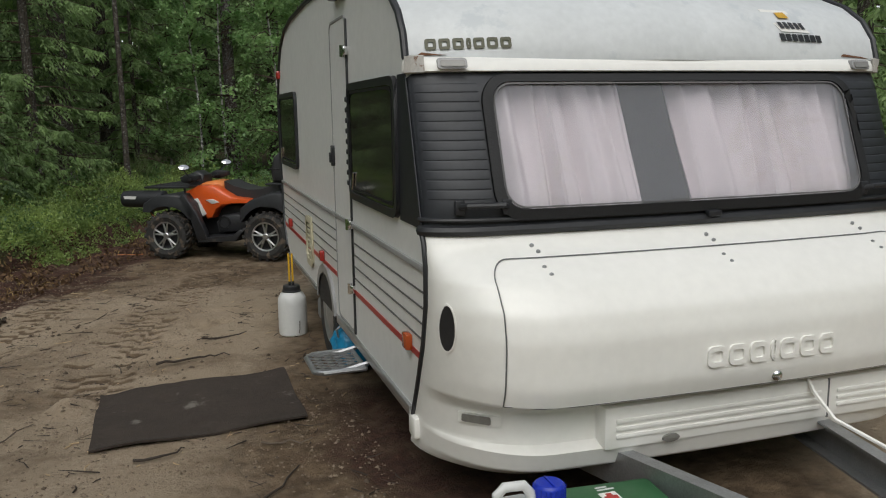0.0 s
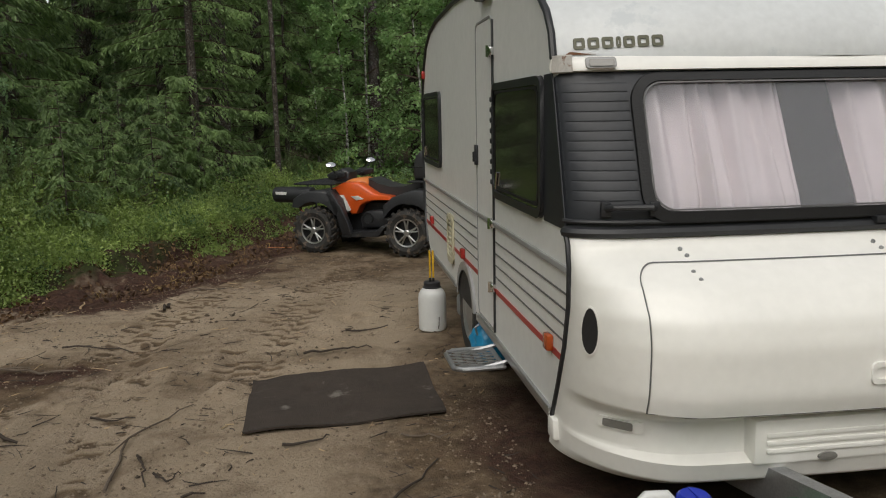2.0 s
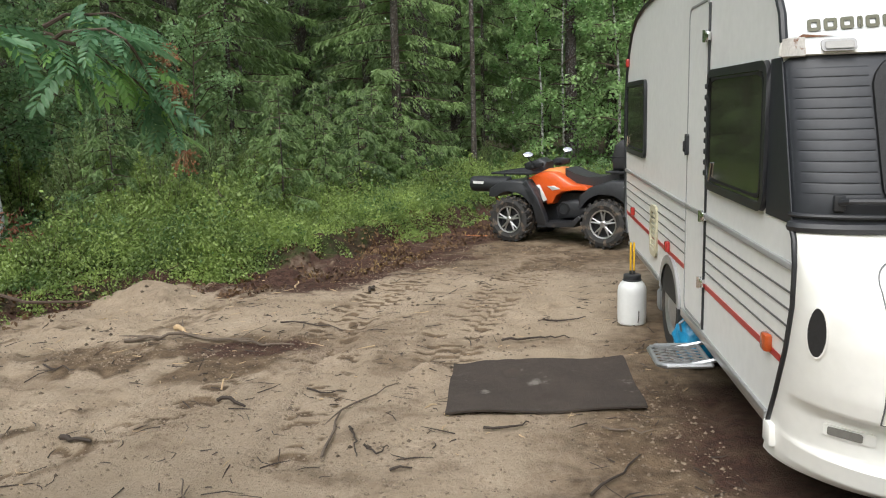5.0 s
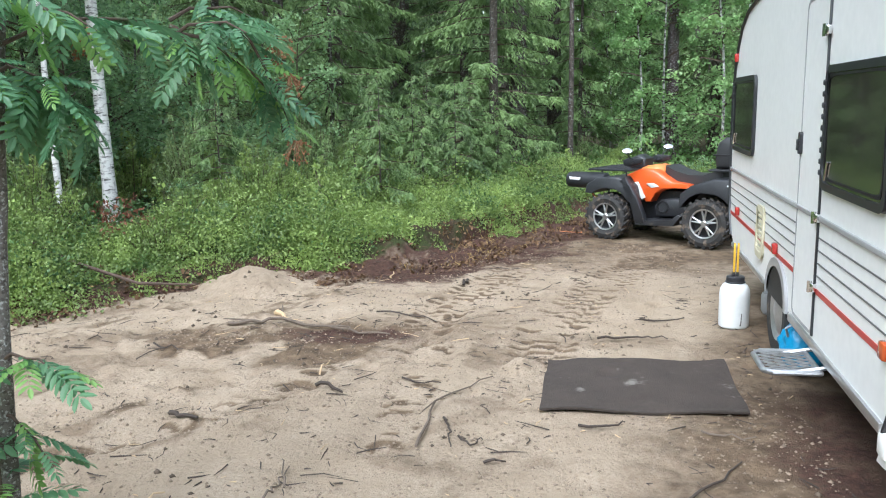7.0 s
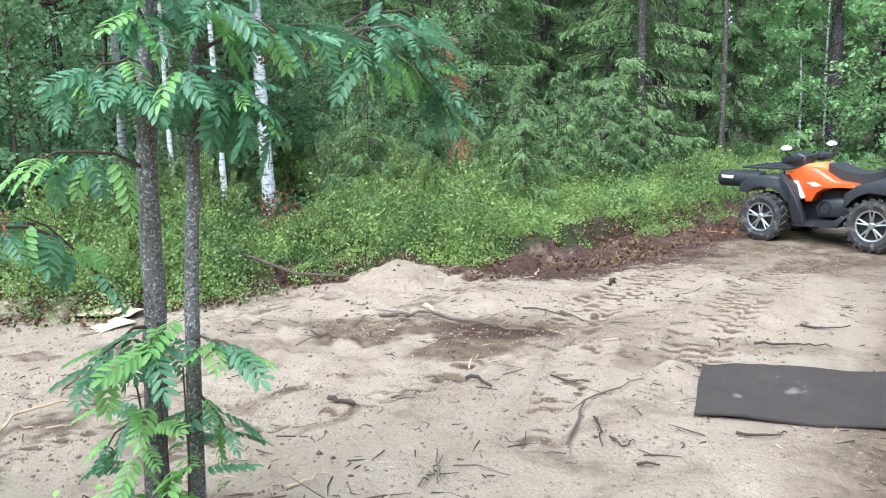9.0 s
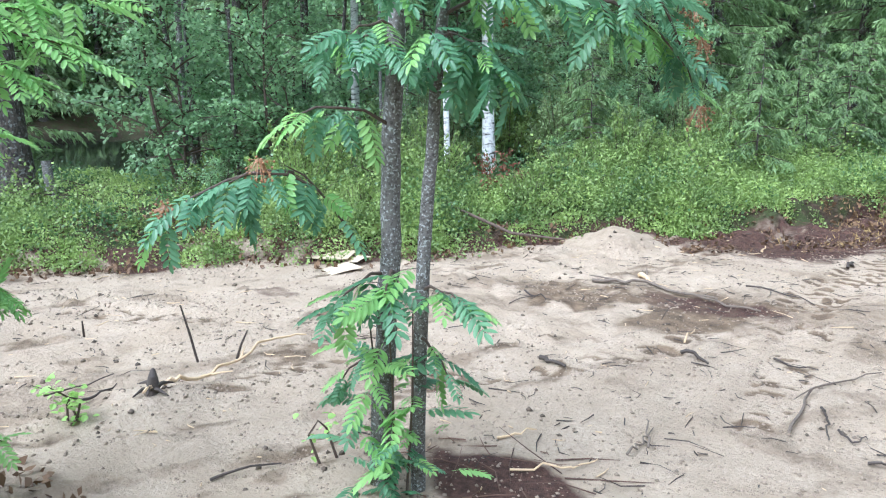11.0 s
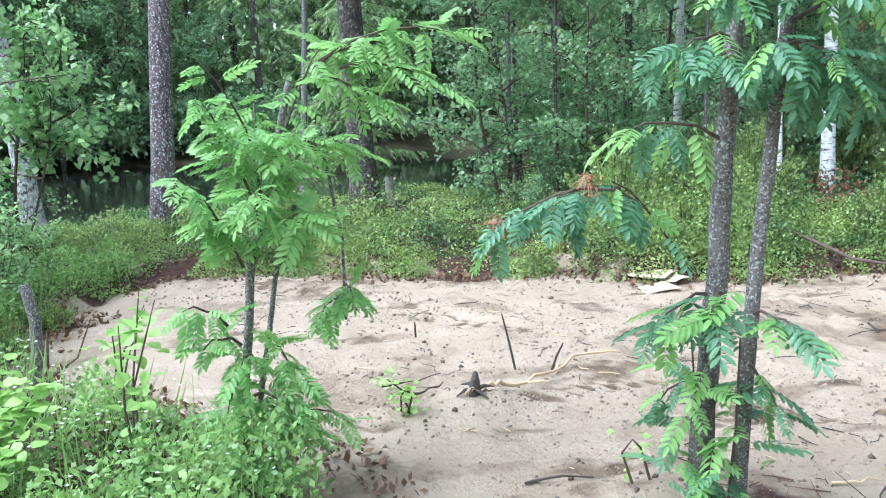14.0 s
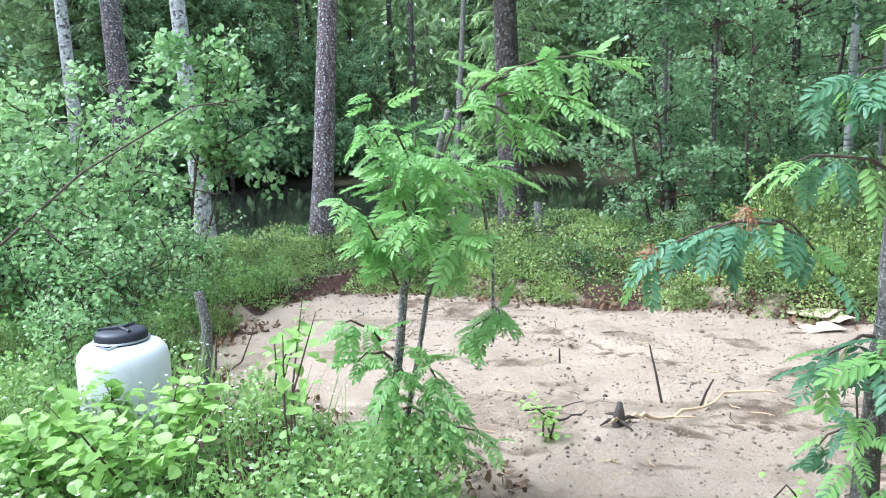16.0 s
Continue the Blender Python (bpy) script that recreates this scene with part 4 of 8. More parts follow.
# maker's lettering and registration panel on the roof front, as plain shapes
for k in range(7):
    x = 0.865 + k * 0.055 - (0.027 if k > 3 else 0)
    wd = 0.044 if k != 3 else 0.018


    def on_roof(a, b, d):
        t = (b - 1.80) / 0.19
        cc = 1 - ((a - XC) / HALF) ** 2
        return Vector((a, float(np.interp(b, [1.80, 1.90, 1.99, 2.07], [3.90, 3.93, 4.00, 4.12])) - 0.10 * cc - d - 0.002, b + 0.02 * cc))


    g = ring(rounded(x, x + wd, 1.83, 1.873, 0.008, 3), rounded(x + min(0.012, wd * 0.4), x + wd - min(0.012, wd * 0.4), 1.842, 1.861, 0.003, 3), on_roof, 0.004)
    part("badge_shape", g, OLIVE, caravan, "dark olive maker's badge shape")
plate = part("registration_panel", Geo().slab([(2.46, 2.015), (2.62, 2.015), (2.69, 1.91), (2.52, 1.91)], 0.003, on_roof), WHITE, caravan, "white registration sticker")
for k in range(5):
    part("dark_bar", Geo().slab([(2.515 + k * 0.031, 1.955), (2.535 + k * 0.031, 1.955), (2.545 + k * 0.031, 1.925), (2.525 + k * 0.031, 1.925)], 0.002, lambda a, b, d: on_roof(a, b, 0.004 + d)), BLACK, plate)
part("yellow_mark", Geo().slab([(2.53, 2.0), (2.59, 2.005), (2.60, 1.975), (2.54, 1.975)], 0.002, lambda a, b, d: on_roof(a, b, 0.004 + d)), material("yellow_ink", (0.6, 0.35, 0.03), 0.5), plate)
for k in range(7):
    part("badge_bar", Geo().slab([(2.50 + k * 0.036, 1.90), (2.527 + k * 0.036, 1.90), (2.535 + k * 0.036, 1.868), (2.508 + k * 0.036, 1.868)], 0.003, on_roof), BLACK, caravan)
for x0, x1 in ((0.83, 0.95), (2.86, 3.05)):
    part("rust_streak", Geo().slab([(x0, 1.810), (x1, 1.808), (x1 - 0.05, 1.814), (x0 + 0.02, 1.822)], 0.002, on_roof), RUST, caravan, "rusty stain at the rail")
# awning bracket on the roof edge above the door
part("roof_bracket", Geo().box(XL - 0.05, XL + 0.02, 5.05, 5.35, 2.20, 2.29, 0.015), BLACK, caravan, "black bracket above the door")

# drawbar
for x0, x1 in ((1.33, 1.88), (2.56, 2.02)):
    g = Geo()
    p0, p1 = Vector((x0, 3.95, 0.20)), Vector((x1, 1.75, 0.30))
    d = (p1 - p0).normalized()
    sidev = Vector((-d.y, d.x, 0)).normalized()
    v = []
    for p in (p0, p1):
        for a, b in ((-0.03, -0.07), (0.03, -0.07), (0.03, -0.06), (-0.02, -0.06), (-0.02, 0.06), (0.03, 0.06), (0.03, 0.07), (-0.03, 0.07)):
            v.append(p + sidev * (a if x0 < 2 else -a) + Vector((0, 0, b)))
    g.add(v, [(k, (k + 1) % 8, (k + 1) % 8 + 8, k + 8) for k in range(8)])
    part("drawbar_beam", g, STEEL, caravan, "galvanised drawbar beam")
part("coupling", Geo().box(1.90, 2.0, 1.45, 1.85, 0.27, 0.36, 0.02), STEEL, caravan, "coupling head")
part("jockey_wheel_post", Geo().tube([(1.95, 1.95, 0.12), (1.95, 1.95, 0.85)], 0.025, 10), STEEL, caravan)
part("jockey_wheel", Geo().lathe([(0.04, -0.03), (0.1, -0.03), (0.11, 0), (0.1, 0.03), (0.04, 0.03)], 20, "x", (1.95, 1.95, 0.11)), RUBBER, caravan)
cable = [(2.30, 3.36, 0.53), (2.31, 3.31, 0.45), (2.34, 3.22, 0.36), (2.42, 3.0, 0.30), (2.5, 2.75, 0.33), (2.6, 2.5, 0.25)]
part("white_cable", Geo().tube(cable, 0.009, 6), WHITE, caravan, "white electric cable")
for y in (4.2, 7.75):
    for x in (XL + 0.25, XR - 0.25):
        part("corner_steady", Geo().tube([(x, y, 0.35), (x + 0.03, y - 0.1, 0.0)], 0.03, 8), BLACK, caravan, "lowered corner steady")
# folding step below the door
step = part("door_step", Geo().tube([(0.77, 4.77, 0.28), (0.55, 4.76, 0.28), (0.51, 4.80, 0.28), (0.505, 5.06, 0.28), (0.55, 5.12, 0.28), (0.77, 5.13, 0.28), (0.77, 4.77, 0.28)], 0.014, 8), STEEL, caravan, "galvanised mesh entrance step")
g = Geo()
for k in range(9):
    for s in (1, -1):
        a = 4.70 + k * 0.054
        x0, x1, y0 = 0.515, 0.765, a if s > 0 else a + 0.125
        pts = [(x0, y0), (x1, y0 + s * 0.125)]
        clip = [(x, min(max(y, 4.775), 5.115)) for x, y in pts]
        if abs(clip[0][1] - clip[1][1]) > 0.02:
            g.tube([(clip[0][0], clip[0][1], 0.282), (clip[1][0], clip[1][1], 0.282)], 0.0058, 4)
part("mesh_tread", g, STEEL, step)
for y in (4.79, 5.1):
    part("step_arm", Geo().tube([(0.66, y, 0.275), (0.80, y + 0.01, 0.30), (0.86, y, 0.37)], 0.013, 6), STEEL, step)

# ---- forest: bark, leaves and the trees ----
def bark_material(name, base, mark, stretch, mark_at, scale=1.0, lichen=None, rough=0.85, bump=0.6, cover=0.56, fleck=26):
    m = bpy.data.materials.new(name)
    m.use_nodes = True
    n, l = m.node_tree.nodes, m.node_tree.links
    b = n["Principled BSDF"]
    b.inputs["Roughness"].default_value = rough
    co, mp = n.new("ShaderNodeTexCoord"), n.new("ShaderNodeMapping")
    mp.inputs["Scale"].default_value = [c * scale for c in stretch]
    l.new(co.outputs["Object"], mp.inputs["Vector"])
    t1, t2 = n.new("ShaderNodeTexNoise"), n.new("ShaderNodeTexNoise")
    t1.inputs["Scale"].default_value, t1.inputs["Detail"].default_value, t1.inputs["Roughness"].default_value = 1.0, 5, 0.6
    t2.inputs["Scale"].default_value, t2.inputs["Detail"].default_value = fleck, 6
    l.new(mp.outputs[0], t1.inputs["Vector"])
    l.new(co.outputs["Object"], t2.inputs["Vector"])
    r = n.new("ShaderNodeMapRange")
    r.inputs["From Min"].default_value, r.inputs["From Max"].default_value = mark_at - 0.05, mark_at + 0.06
    l.new(t1.outputs["Fac"], r.inputs["Value"])
    mix = n.new("ShaderNodeMix")
    mix.data_type = "RGBA"
    mix.inputs[6].default_value, mix.inputs[7].default_value = (*base, 1), (*mark, 1)
    l.new(r.outputs[0], mix.inputs[0])
    out = mix.outputs[2]
    if lichen:
        r2, m2 = n.new("ShaderNodeMapRange"), n.new("ShaderNodeMix")
        r2.inputs["From Min"].default_value, r2.inputs["From Max"].default_value = cover, cover + 0.07
        m2.data_type = "RGBA"
        m2.inputs[7].default_value = (*lichen, 1)
        l.new(t2.outputs["Fac"], r2.inputs["Value"])
        l.new(r2.outputs[0], m2.inputs[0])
        l.new(out, m2.inputs[6])
        out = m2.outputs[2]
    l.new(out, b.inputs["Base Color"])
    bn = n.new("ShaderNodeBump")
    bn.inputs["Strength"].default_value, bn.inputs["Distance"].default_value = bump, 0.015
    l.new(t1.outputs["Fac"], bn.inputs["Height"])
    l.new(bn.outputs[0], b.inputs["Normal"])
    return m


BIRCH_BARK = bark_material("white_birch_bark", (0.66, 0.65, 0.62), (0.07, 0.062, 0.055), (7, 7, 30), 0.57, lichen=(0.44, 0.42, 0.40), bump=0.25)
OLD_BIRCH_BARK = bark_material("grey_lichened_birch_bark", (0.40, 0.39, 0.37), (0.075, 0.068, 0.062), (14, 14, 16), 0.53, lichen=(0.56, 0.56, 0.53), bump=0.5, cover=0.52)
PINE_BARK = bark_material("scaly_pine_bark", (0.125, 0.092, 0.092), (0.045, 0.034, 0.034), (30, 30, 9), 0.53, lichen=(0.47, 0.47, 0.48), cover=0.56, fleck=44)
SPRUCE_BARK = bark_material("grey_spruce_bark", (0.085, 0.068, 0.055), (0.03, 0.024, 0.02), (34, 34, 14), 0.52, lichen=(0.20, 0.20, 0.18))
ROWAN_BARK = bark_material("smooth_grey_rowan_bark", (0.13, 0.118, 0.105), (0.06, 0.053, 0.046), (60, 60, 75), 0.55, lichen=(0.32, 0.33, 0.31), bump=0.35, cover=0.55, fleck=105)
TWIG = material("brown_twig", (0.075, 0.05, 0.035), 0.8, vary=0.3, scale=20)
NEEDLES = leaf_material("spruce_needles", (0.054, 0.098, 0.043), (0.33, 0.47, 0.185), 0.50, 0.48, 0.22)
# wide leaf-to-leaf contrast puts the sparkle of glossy leaves into the colour
BROADLEAF = leaf_material("alder_and_birch_leaves", (0.064, 0.160, 0.064), (0.37, 0.54, 0.27), 0.30, 0.52, 0.34)
PALELEAF = leaf_material("young_birch_leaves", (0.24, 0.43, 0.09), (0.42, 0.60, 0.18), 0.42, 0.45)
ROWANLEAF = leaf_material("rowan_leaflets", (0.048, 0.150, 0.070), (0.19, 0.36, 0.18), 0.42, 0.44, 0.14, 4.0)
ROWANLIGHT = leaf_material("pale_rowan_leaflets", (0.15, 0.34, 0.080), (0.35, 0.55, 0.18), 0.45, 0.48, 0.14, 4.0)
BILBERRY = leaf_material("bilberry_leaves", (0.052, 0.105, 0.024), (0.40, 0.52, 0.15), 0.45, 0.40, 0.15, 2.6)
DARKLEAF = leaf_material("heath_and_shaded_leaves", (0.04, 0.095, 0.034), (0.17, 0.29, 0.085), 0.5, 0.35)
JUNIPER = leaf_material("olive_green_shrub_needles", (0.085, 0.15, 0.055), (0.36, 0.46, 0.19), 0.45, 0.40, 0.15, 3.0)
WILLOWLEAF = leaf_material("pale_willow_leaves", (0.12, 0.27, 0.08), (0.40, 0.57, 0.25), 0.36, 0.5, 0.25)
HERBS = leaf_material("meadow_leaves", (0.085, 0.19, 0.042), (0.38, 0.54, 0.17), 0.45, 0.45, 0.24, 3.5)
LITTER = leaf_material("brown_litter", (0.06, 0.03, 0.016), (0.22, 0.13, 0.06), 0.8, 0.1)
PETAL = material("white_petals", (0.75, 0.75, 0.70), 0.6, vary=0.05)


def unit(a):
    return a / np.maximum(np.linalg.norm(a, axis=-1, keepdims=True), 1e-9)


def kites(o, d, ln, w, nrm, widest=0.45, fold=0.0):
    """Leaves as pointed quads: origins, directions, lengths, half widths and normals."""
    d, side = unit(d), None
    side = unit(np.cross(d, nrm))
    up = np.cross(side, d)
    ln, w = np.asarray(ln)[:, None], np.asarray(w)[:, None]
    mid = o + d * ln * widest
    v = np.stack([o, mid + side * w + up * w * fold, o + d * ln, mid - side * w + up * w * fold], 1).reshape(-1, 3)
    f = np.arange(len(o) * 4).reshape(-1, 4)
    return v, f


def cloud(name, v, f, mat):
    me = bpy.data.meshes.new(name)
    me.vertices.add(len(v))
    me.vertices.foreach_set("co", np.asarray(v, np.float32).ravel())
    me.loops.add(f.size)
    me.loops.foreach_set("vertex_index", f.astype(np.int32).ravel())
    me.polygons.add(len(f))
    me.polygons.foreach_set("loop_start", np.arange(0, f.size, f.shape[1], dtype=np.int32))
    me.materials.append(mat)
    me.update(calc_edges=True)
    me.validate()
    return me


def joined(blocks):
    vs, fs, n = [], [], 0
    for v, f in blocks:
        vs.append(v)
        fs.append(f + n)
        n += len(v)
    return np.concatenate(vs), np.concatenate(fs)


def trunk_geo(h, r, lean=(0, 0), wob=0.06, seed=0, n=10, top=0.12, flare=1.35):
    rg = np.random.default_rng(seed)
    k = 14
    pts, rad = [], []
    ph = rg.random(4) * 6
    for i in range(k + 1):
        t = i / k
        z = h * t - 0.25
        pts.append((lean[0] * h * t + wob * math.sin(t * 5 + ph[0]) * t, lean[1] * h * t + wob * math.sin(t * 4 + ph[1]) * t, z))
        rad.append(r * (1 - (1 - top) * t) * (flare if i == 0 else 1))
    return Geo().tube(pts, rad, n), pts


def spruce(seed, h, r, reach, bare, lush=1.0, coarse=1.0):
    """A Norway spruce: straight trunk, whorls of drooping boughs with hanging sprays."""
    rg = np.random.default_rng(seed)
    t = thing("spruce", "tall dark green spruce with drooping boughs in mossy ground", "tree", "forest spruces")
    g, _ = trunk_geo(h, r, wob=0.05, seed=seed, n=8)
    part("trunk", g, SPRUCE_BARK, t, fix=False)
    boughs = Geo()
    O, Dr, L, W, N = [], [], [], [], []
    z, a = 0.35, rg.random() * 6
    while z < h * 0.97:
        a += 2.4 + rg.normal() * 0.35
        s = z / h
        ln = reach * (1 - s) ** 0.75 * (0.7 + 0.45 * rg.random()) * min(1, 0.35 + z / max(bare, 0.3) * 0.65)
        dead = z < bare * (0.6 + 0.5 * rg.random())
        d = np.array([math.cos(a), math.sin(a), 0])
        droop = 0.32 + 0.25 * rg.random()
        k = 7
        u = np.linspace(0, 1, k)
        pts = np.stack([d[0] * ln * u, d[1] * ln * u, z + ln * (0.12 * u - droop * u ** 2 + 0.18 * u ** 4)], 1)
        if z < 5.5:
            boughs.tube(pts[::2].tolist(), (0.018 * (1 - 0.85 * u[::2])).tolist(), 3, cap=False)
        if not dead:
            low = z < 6.5
            cnt = int(ln * (36 if low else 15) * lush / coarse ** 2.2)
            uu = 0.10 + 0.90 * rg.random(cnt) ** 0.8
            base = np.stack([np.interp(uu, u, pts[:, i]) for i in range(3)], 1)
            sd = np.where(rg.random(cnt) < 0.5, 1, -1)
            ang = a + sd * (0.45 + 0.6 * rg.random(cnt))
            tl = (0.13 + 0.27 * (1 - uu)) * (0.6 + 0.7 * rg.random(cnt)) * (1 if low else 1.4)
            td = unit(np.stack([np.cos(ang), np.sin(ang), -0.35 - 0.75 * rg.random(cnt)], 1))
            steps = 6 if low else 4
            for rep in range(steps):
                along = (rep + 0.3 * rg.random(cnt)) / steps
                hang = np.stack([0 * along, 0 * along, -0.35 * tl * along ** 2], 1)
                swing = (1 if rep % 2 else -1) * (0.25 + 0.4 * rg.random(cnt))
                side = np.stack([-np.sin(ang), np.cos(ang), 0 * ang], 1)
                O.append(base + td * (tl * along)[:, None] + hang)
                Dr.append(td + side * swing[:, None] + rg.normal(size=(cnt, 3)) * 0.15 + np.array([0, 0, -0.5]) * along[:, None])
                L.append(coarse * (0.075 + 0.05 * rg.random(cnt)) * (1.15 if rep == steps - 1 else 1) * (1 if low else 2.2))
                W.append(coarse * (0.012 + 0.007 * rg.random(cnt)) * (1 if low else 2.6))
                N.append(rg.normal(size=(cnt, 3)) * 0.5 + np.array([0, 0, 1]))
        else:
            cnt = int(ln * 6)
            if cnt:
                uu = rg.random(cnt)
                base = np.stack([np.interp(uu, u, pts[:, i]) for i in range(3)], 1)
                for b in base:
                    dd = rg.normal(size=3) * 0.12
                    boughs.tube([b, b + dd + (0, 0, -0.04)], 0.004, 3, cap=False)
        z += (0.075 + 0.07 * rg.random()) * (1 if z < 6.5 else 1.9)
    tagged(part("twig_mass", boughs, TWIG, t, "thin bare boughs", fix=False), kind="stuff")
    v, f = kites(np.concatenate(O), np.concatenate(Dr), np.concatenate(L), np.concatenate(W), np.concatenate(N), 0.4)
    crown = new("crown", cloud("crown", v, f, NEEDLES))
    crown.parent = t
    return t


def broadleaf(seed, h, r, spread_r, leaves, leaf, mat, bark, name, label, group, low=0.2, stems=1, lean=(0, 0), droop=0.2):
    """A birch, alder or bush: stems, forking branches and small clustered leaves."""
    rg = np.random.default_rng(seed)
    t = thing(name, label, "bush" if stems > 2 else "tree", group)
    stem_geo, twigs, tips = Geo(), Geo(), []
    for s in range(stems):
        ln = (lean[0] + rg.normal() * 0.12 * (stems > 1), lean[1] + rg.normal() * 0.12 * (stems > 1))
        hh = h * (1 if s == 0 else 0.6 + 0.4 * rg.random())
        g, pts = trunk_geo(hh, r * (1 if s == 0 else 0.75), ln, 0.10 + 0.02 * h, seed + 31 * s, 8 if stems < 3 else 4, 0.1)
        stem_geo.add(g.v, g.f)
        pts = np.array(pts)
        for b in range(int((9 + 5 * h) / (1 + 0.35 * (stems - 1)))):
            q = low + (1 - low) * rg.random() ** 0.9
            p = np.array([np.interp(q, np.linspace(0, 1, len(pts)), pts[:, i]) for i in range(3)])
            az, bl = rg.random() * 6.283, spread_r * (0.45 + 0.75 * rg.random()) * (1.15 - 0.6 * q)
            d = np.array([math.cos(az), math.sin(az), 0.35 + 0.5 * rg.random()])
            d = d / np.linalg.norm(d)
            prev, line = p, [p]
            for k in range(4):
                d = d + rg.normal(size=3) * 0.22 + np.array([0, 0, -droop * 0.5])
                d = d / np.linalg.norm(d)
                prev = prev + d * bl / 4
                line.append(prev)
                tips.append((prev, d, bl))
                if k:
                    e = d + rg.normal(size=3) * 0.7
                    e = e / np.linalg.norm(e)
                    end = prev + e * bl * 0.3
                    twigs.tube([prev, end], [0.004, 0.002], 3, cap=False)
                    tips.append((end, e, bl))
                    tips.append(((prev + end) / 2, e, bl))
            twigs.tube(line, [0.016 * (1 - 0.8 * i / 4) * (0.5 + 0.12 * h) for i in range(5)], 3, cap=False)
    part("stem" if stems > 1 else "trunk", stem_geo, bark, t, fix=False)
    tagged(part("twig_mass", twigs, TWIG, t, fix=False), kind="stuff")
    P, Dd = np.array([x[0] for x in tips]), np.array([x[1] for x in tips])
    full = np.flatnonzero(rg.random(len(P)) < (0.36 if h > 2 else 0.55))
    pick = full[rg.integers(0, len(full), leaves)]
    o = P[pick] + rg.normal(size=(leaves, 3)) * np.array([0.075, 0.075, 0.06]) * (0.6 + 0.25 * h ** 0.5)
    d = Dd[pick] * 0.6 + rg.normal(size=(leaves, 3)) * 0.8 + np.array([0, 0, -0.25])
    ln = leaf * (0.65 + 0.7 * rg.random(leaves))
    nr = rg.normal(size=(leaves, 3)) * 0.55 + np.array([0, 0, 1])
    v, f = kites(o, d, ln, ln * 0.40, nr, 0.48, 0.25)
    crown = new("crown", cloud("crown", v, f, mat))
    crown.parent = t
    return t


def sprig_shrub(seed, h, wide, shoots, leaf, mat, label):
    """A feathery evergreen or heath shrub: shoots that fan out and up from one foot, each set with small leaves that thicken towards its tip."""
    rg = np.random.default_rng(seed)
    t = thing("shrub", label, "shrub", "shrubs behind the bank")
    stems, O, Dr, L, N = Geo(), [], [], [], []
    for k in range(shoots):
        az, out = rg.random() * 6.283, wide * rg.random() ** 0.6
        top = h * (1.05 - 0.55 * (out / wide) ** 1.5) * (0.6 + 0.45 * rg.random())
        u = np.linspace(0, 1, 6)
        bend = az + rg.normal() * 0.4
        line = np.stack([math.cos(az) * out * u ** 0.7 + 0.05 * math.cos(bend) * u ** 3, math.sin(az) * out * u ** 0.7 + 0.05 * math.sin(bend) * u ** 3, top * u ** 1.15], 1)
        stems.tube(line[::2].tolist() + [line[-1].tolist()], [0.007, 0.005, 0.003, 0.001], 3, cap=False)
        c = int(34 + 95 * top)
        q = 0.30 + 0.70 * rg.random(c) ** 0.75
        o = np.stack([np.interp(q, u, line[:, i]) for i in range(3)], 1)
        side = rg.normal(size=(c, 3)) * np.array([1, 1, 0.5])
        twig = (0.008 + 0.085 * (1.03 - q))[:, None] * rg.random((c, 1))
        O.append(o + unit(side) * twig)
        Dr.append(unit(side) * 0.9 + np.array([0, 0, 0.75]) + 0.2 * rg.normal(size=(c, 3)))
        L.append(leaf * (0.7 + 0.6 * rg.random(c)))
        N.append(rg.normal(size=(c, 3)) * 0.5 + np.array([math.cos(az) * 0.5, math.sin(az) * 0.5, 0.9]))
    part("stem", stems, TWIG, t, fix=False)
    ln = np.concatenate(L)
    v, f = kites(np.concatenate(O), np.concatenate(Dr), ln, ln * 0.24, np.concatenate(N), 0.5, 0.15)
    crown = new("crown", cloud("crown", v, f, mat))
    crown.parent = t
    return t


def before_birch(x, y):
    """The low ground in front of the white birch, where nothing tall grows."""
    x, y = np.asarray(x, float), np.asarray(y, float)
    return (np.abs(x * 0.84 + y * 0.543) < 0.55) & (x > -6.5) & (x < -3.4) & (y < 9.6)


def plant(t, x, y, turn=0.0, size=1.0, sink=0.03):
    t.matrix_basis = Matrix.Translation((x, y, float(lie(x, y)) - sink)) @ pose(0, 0, 0, 0, 0, turn) @ Matrix.Diagonal((size, size, size, 1))
    return t


# open gaps between the trees through which the water shows
GAPS = [[(-6.5, 7.3), (-9.2, 10.3)], [(-4.2, 6.3), (-5.8, 9.0)], [(-8.4, 5.8), (-13.2, 8.8)], [(-9.0, -0.1), (-17.4, -1.2)], [(-8.8, 1.75), (-16.9, 2.85)]]


def again(t, x, y, turn, size, sink=0.03):
    if min(float(line_distance(np.array([x]), np.array([y]), gap)[0][0]) for gap in GAPS) < 0.62:
        return None
    # out of view to the south: plants left out so they cast no shade
    if -16 < x < -3 and -9 < y < 0.5 + 0.25 * x:
        return None
    if line_distance(np.array([x]), np.array([y]), STREAM)[0][0] < 6.9 or math.hypot(x + 3.42, y - 7.38) < 0.85:
        return None
    c = copy_thing(t, Matrix())
    return plant(c, x, y, turn, size, sink)


# spruces: behind the quad bike, beyond the stream and all round the clearing
kinds = [spruce(11, 13, 0.15, 2.3, 0.6, 1.25), spruce(12, 11, 0.11, 1.9, 0.35, 1.35), spruce(13, 15, 0.19, 2.4, 2.0, 1.1), spruce(14, 6.5, 0.06, 1.25, 0.2, 1.6), spruce(15, 3.2, 0.03, 1.0, 0.05, 1.5)]
first = [(-6.1, 17.4, 0, 1.0), (-3.3, 17.9, 1, 1.0), (-1.6, 20.5, 2, 1.0), (-4.6, 13.2, 3, 0.85), (-5.0, 11.6, 4, 0.45)]
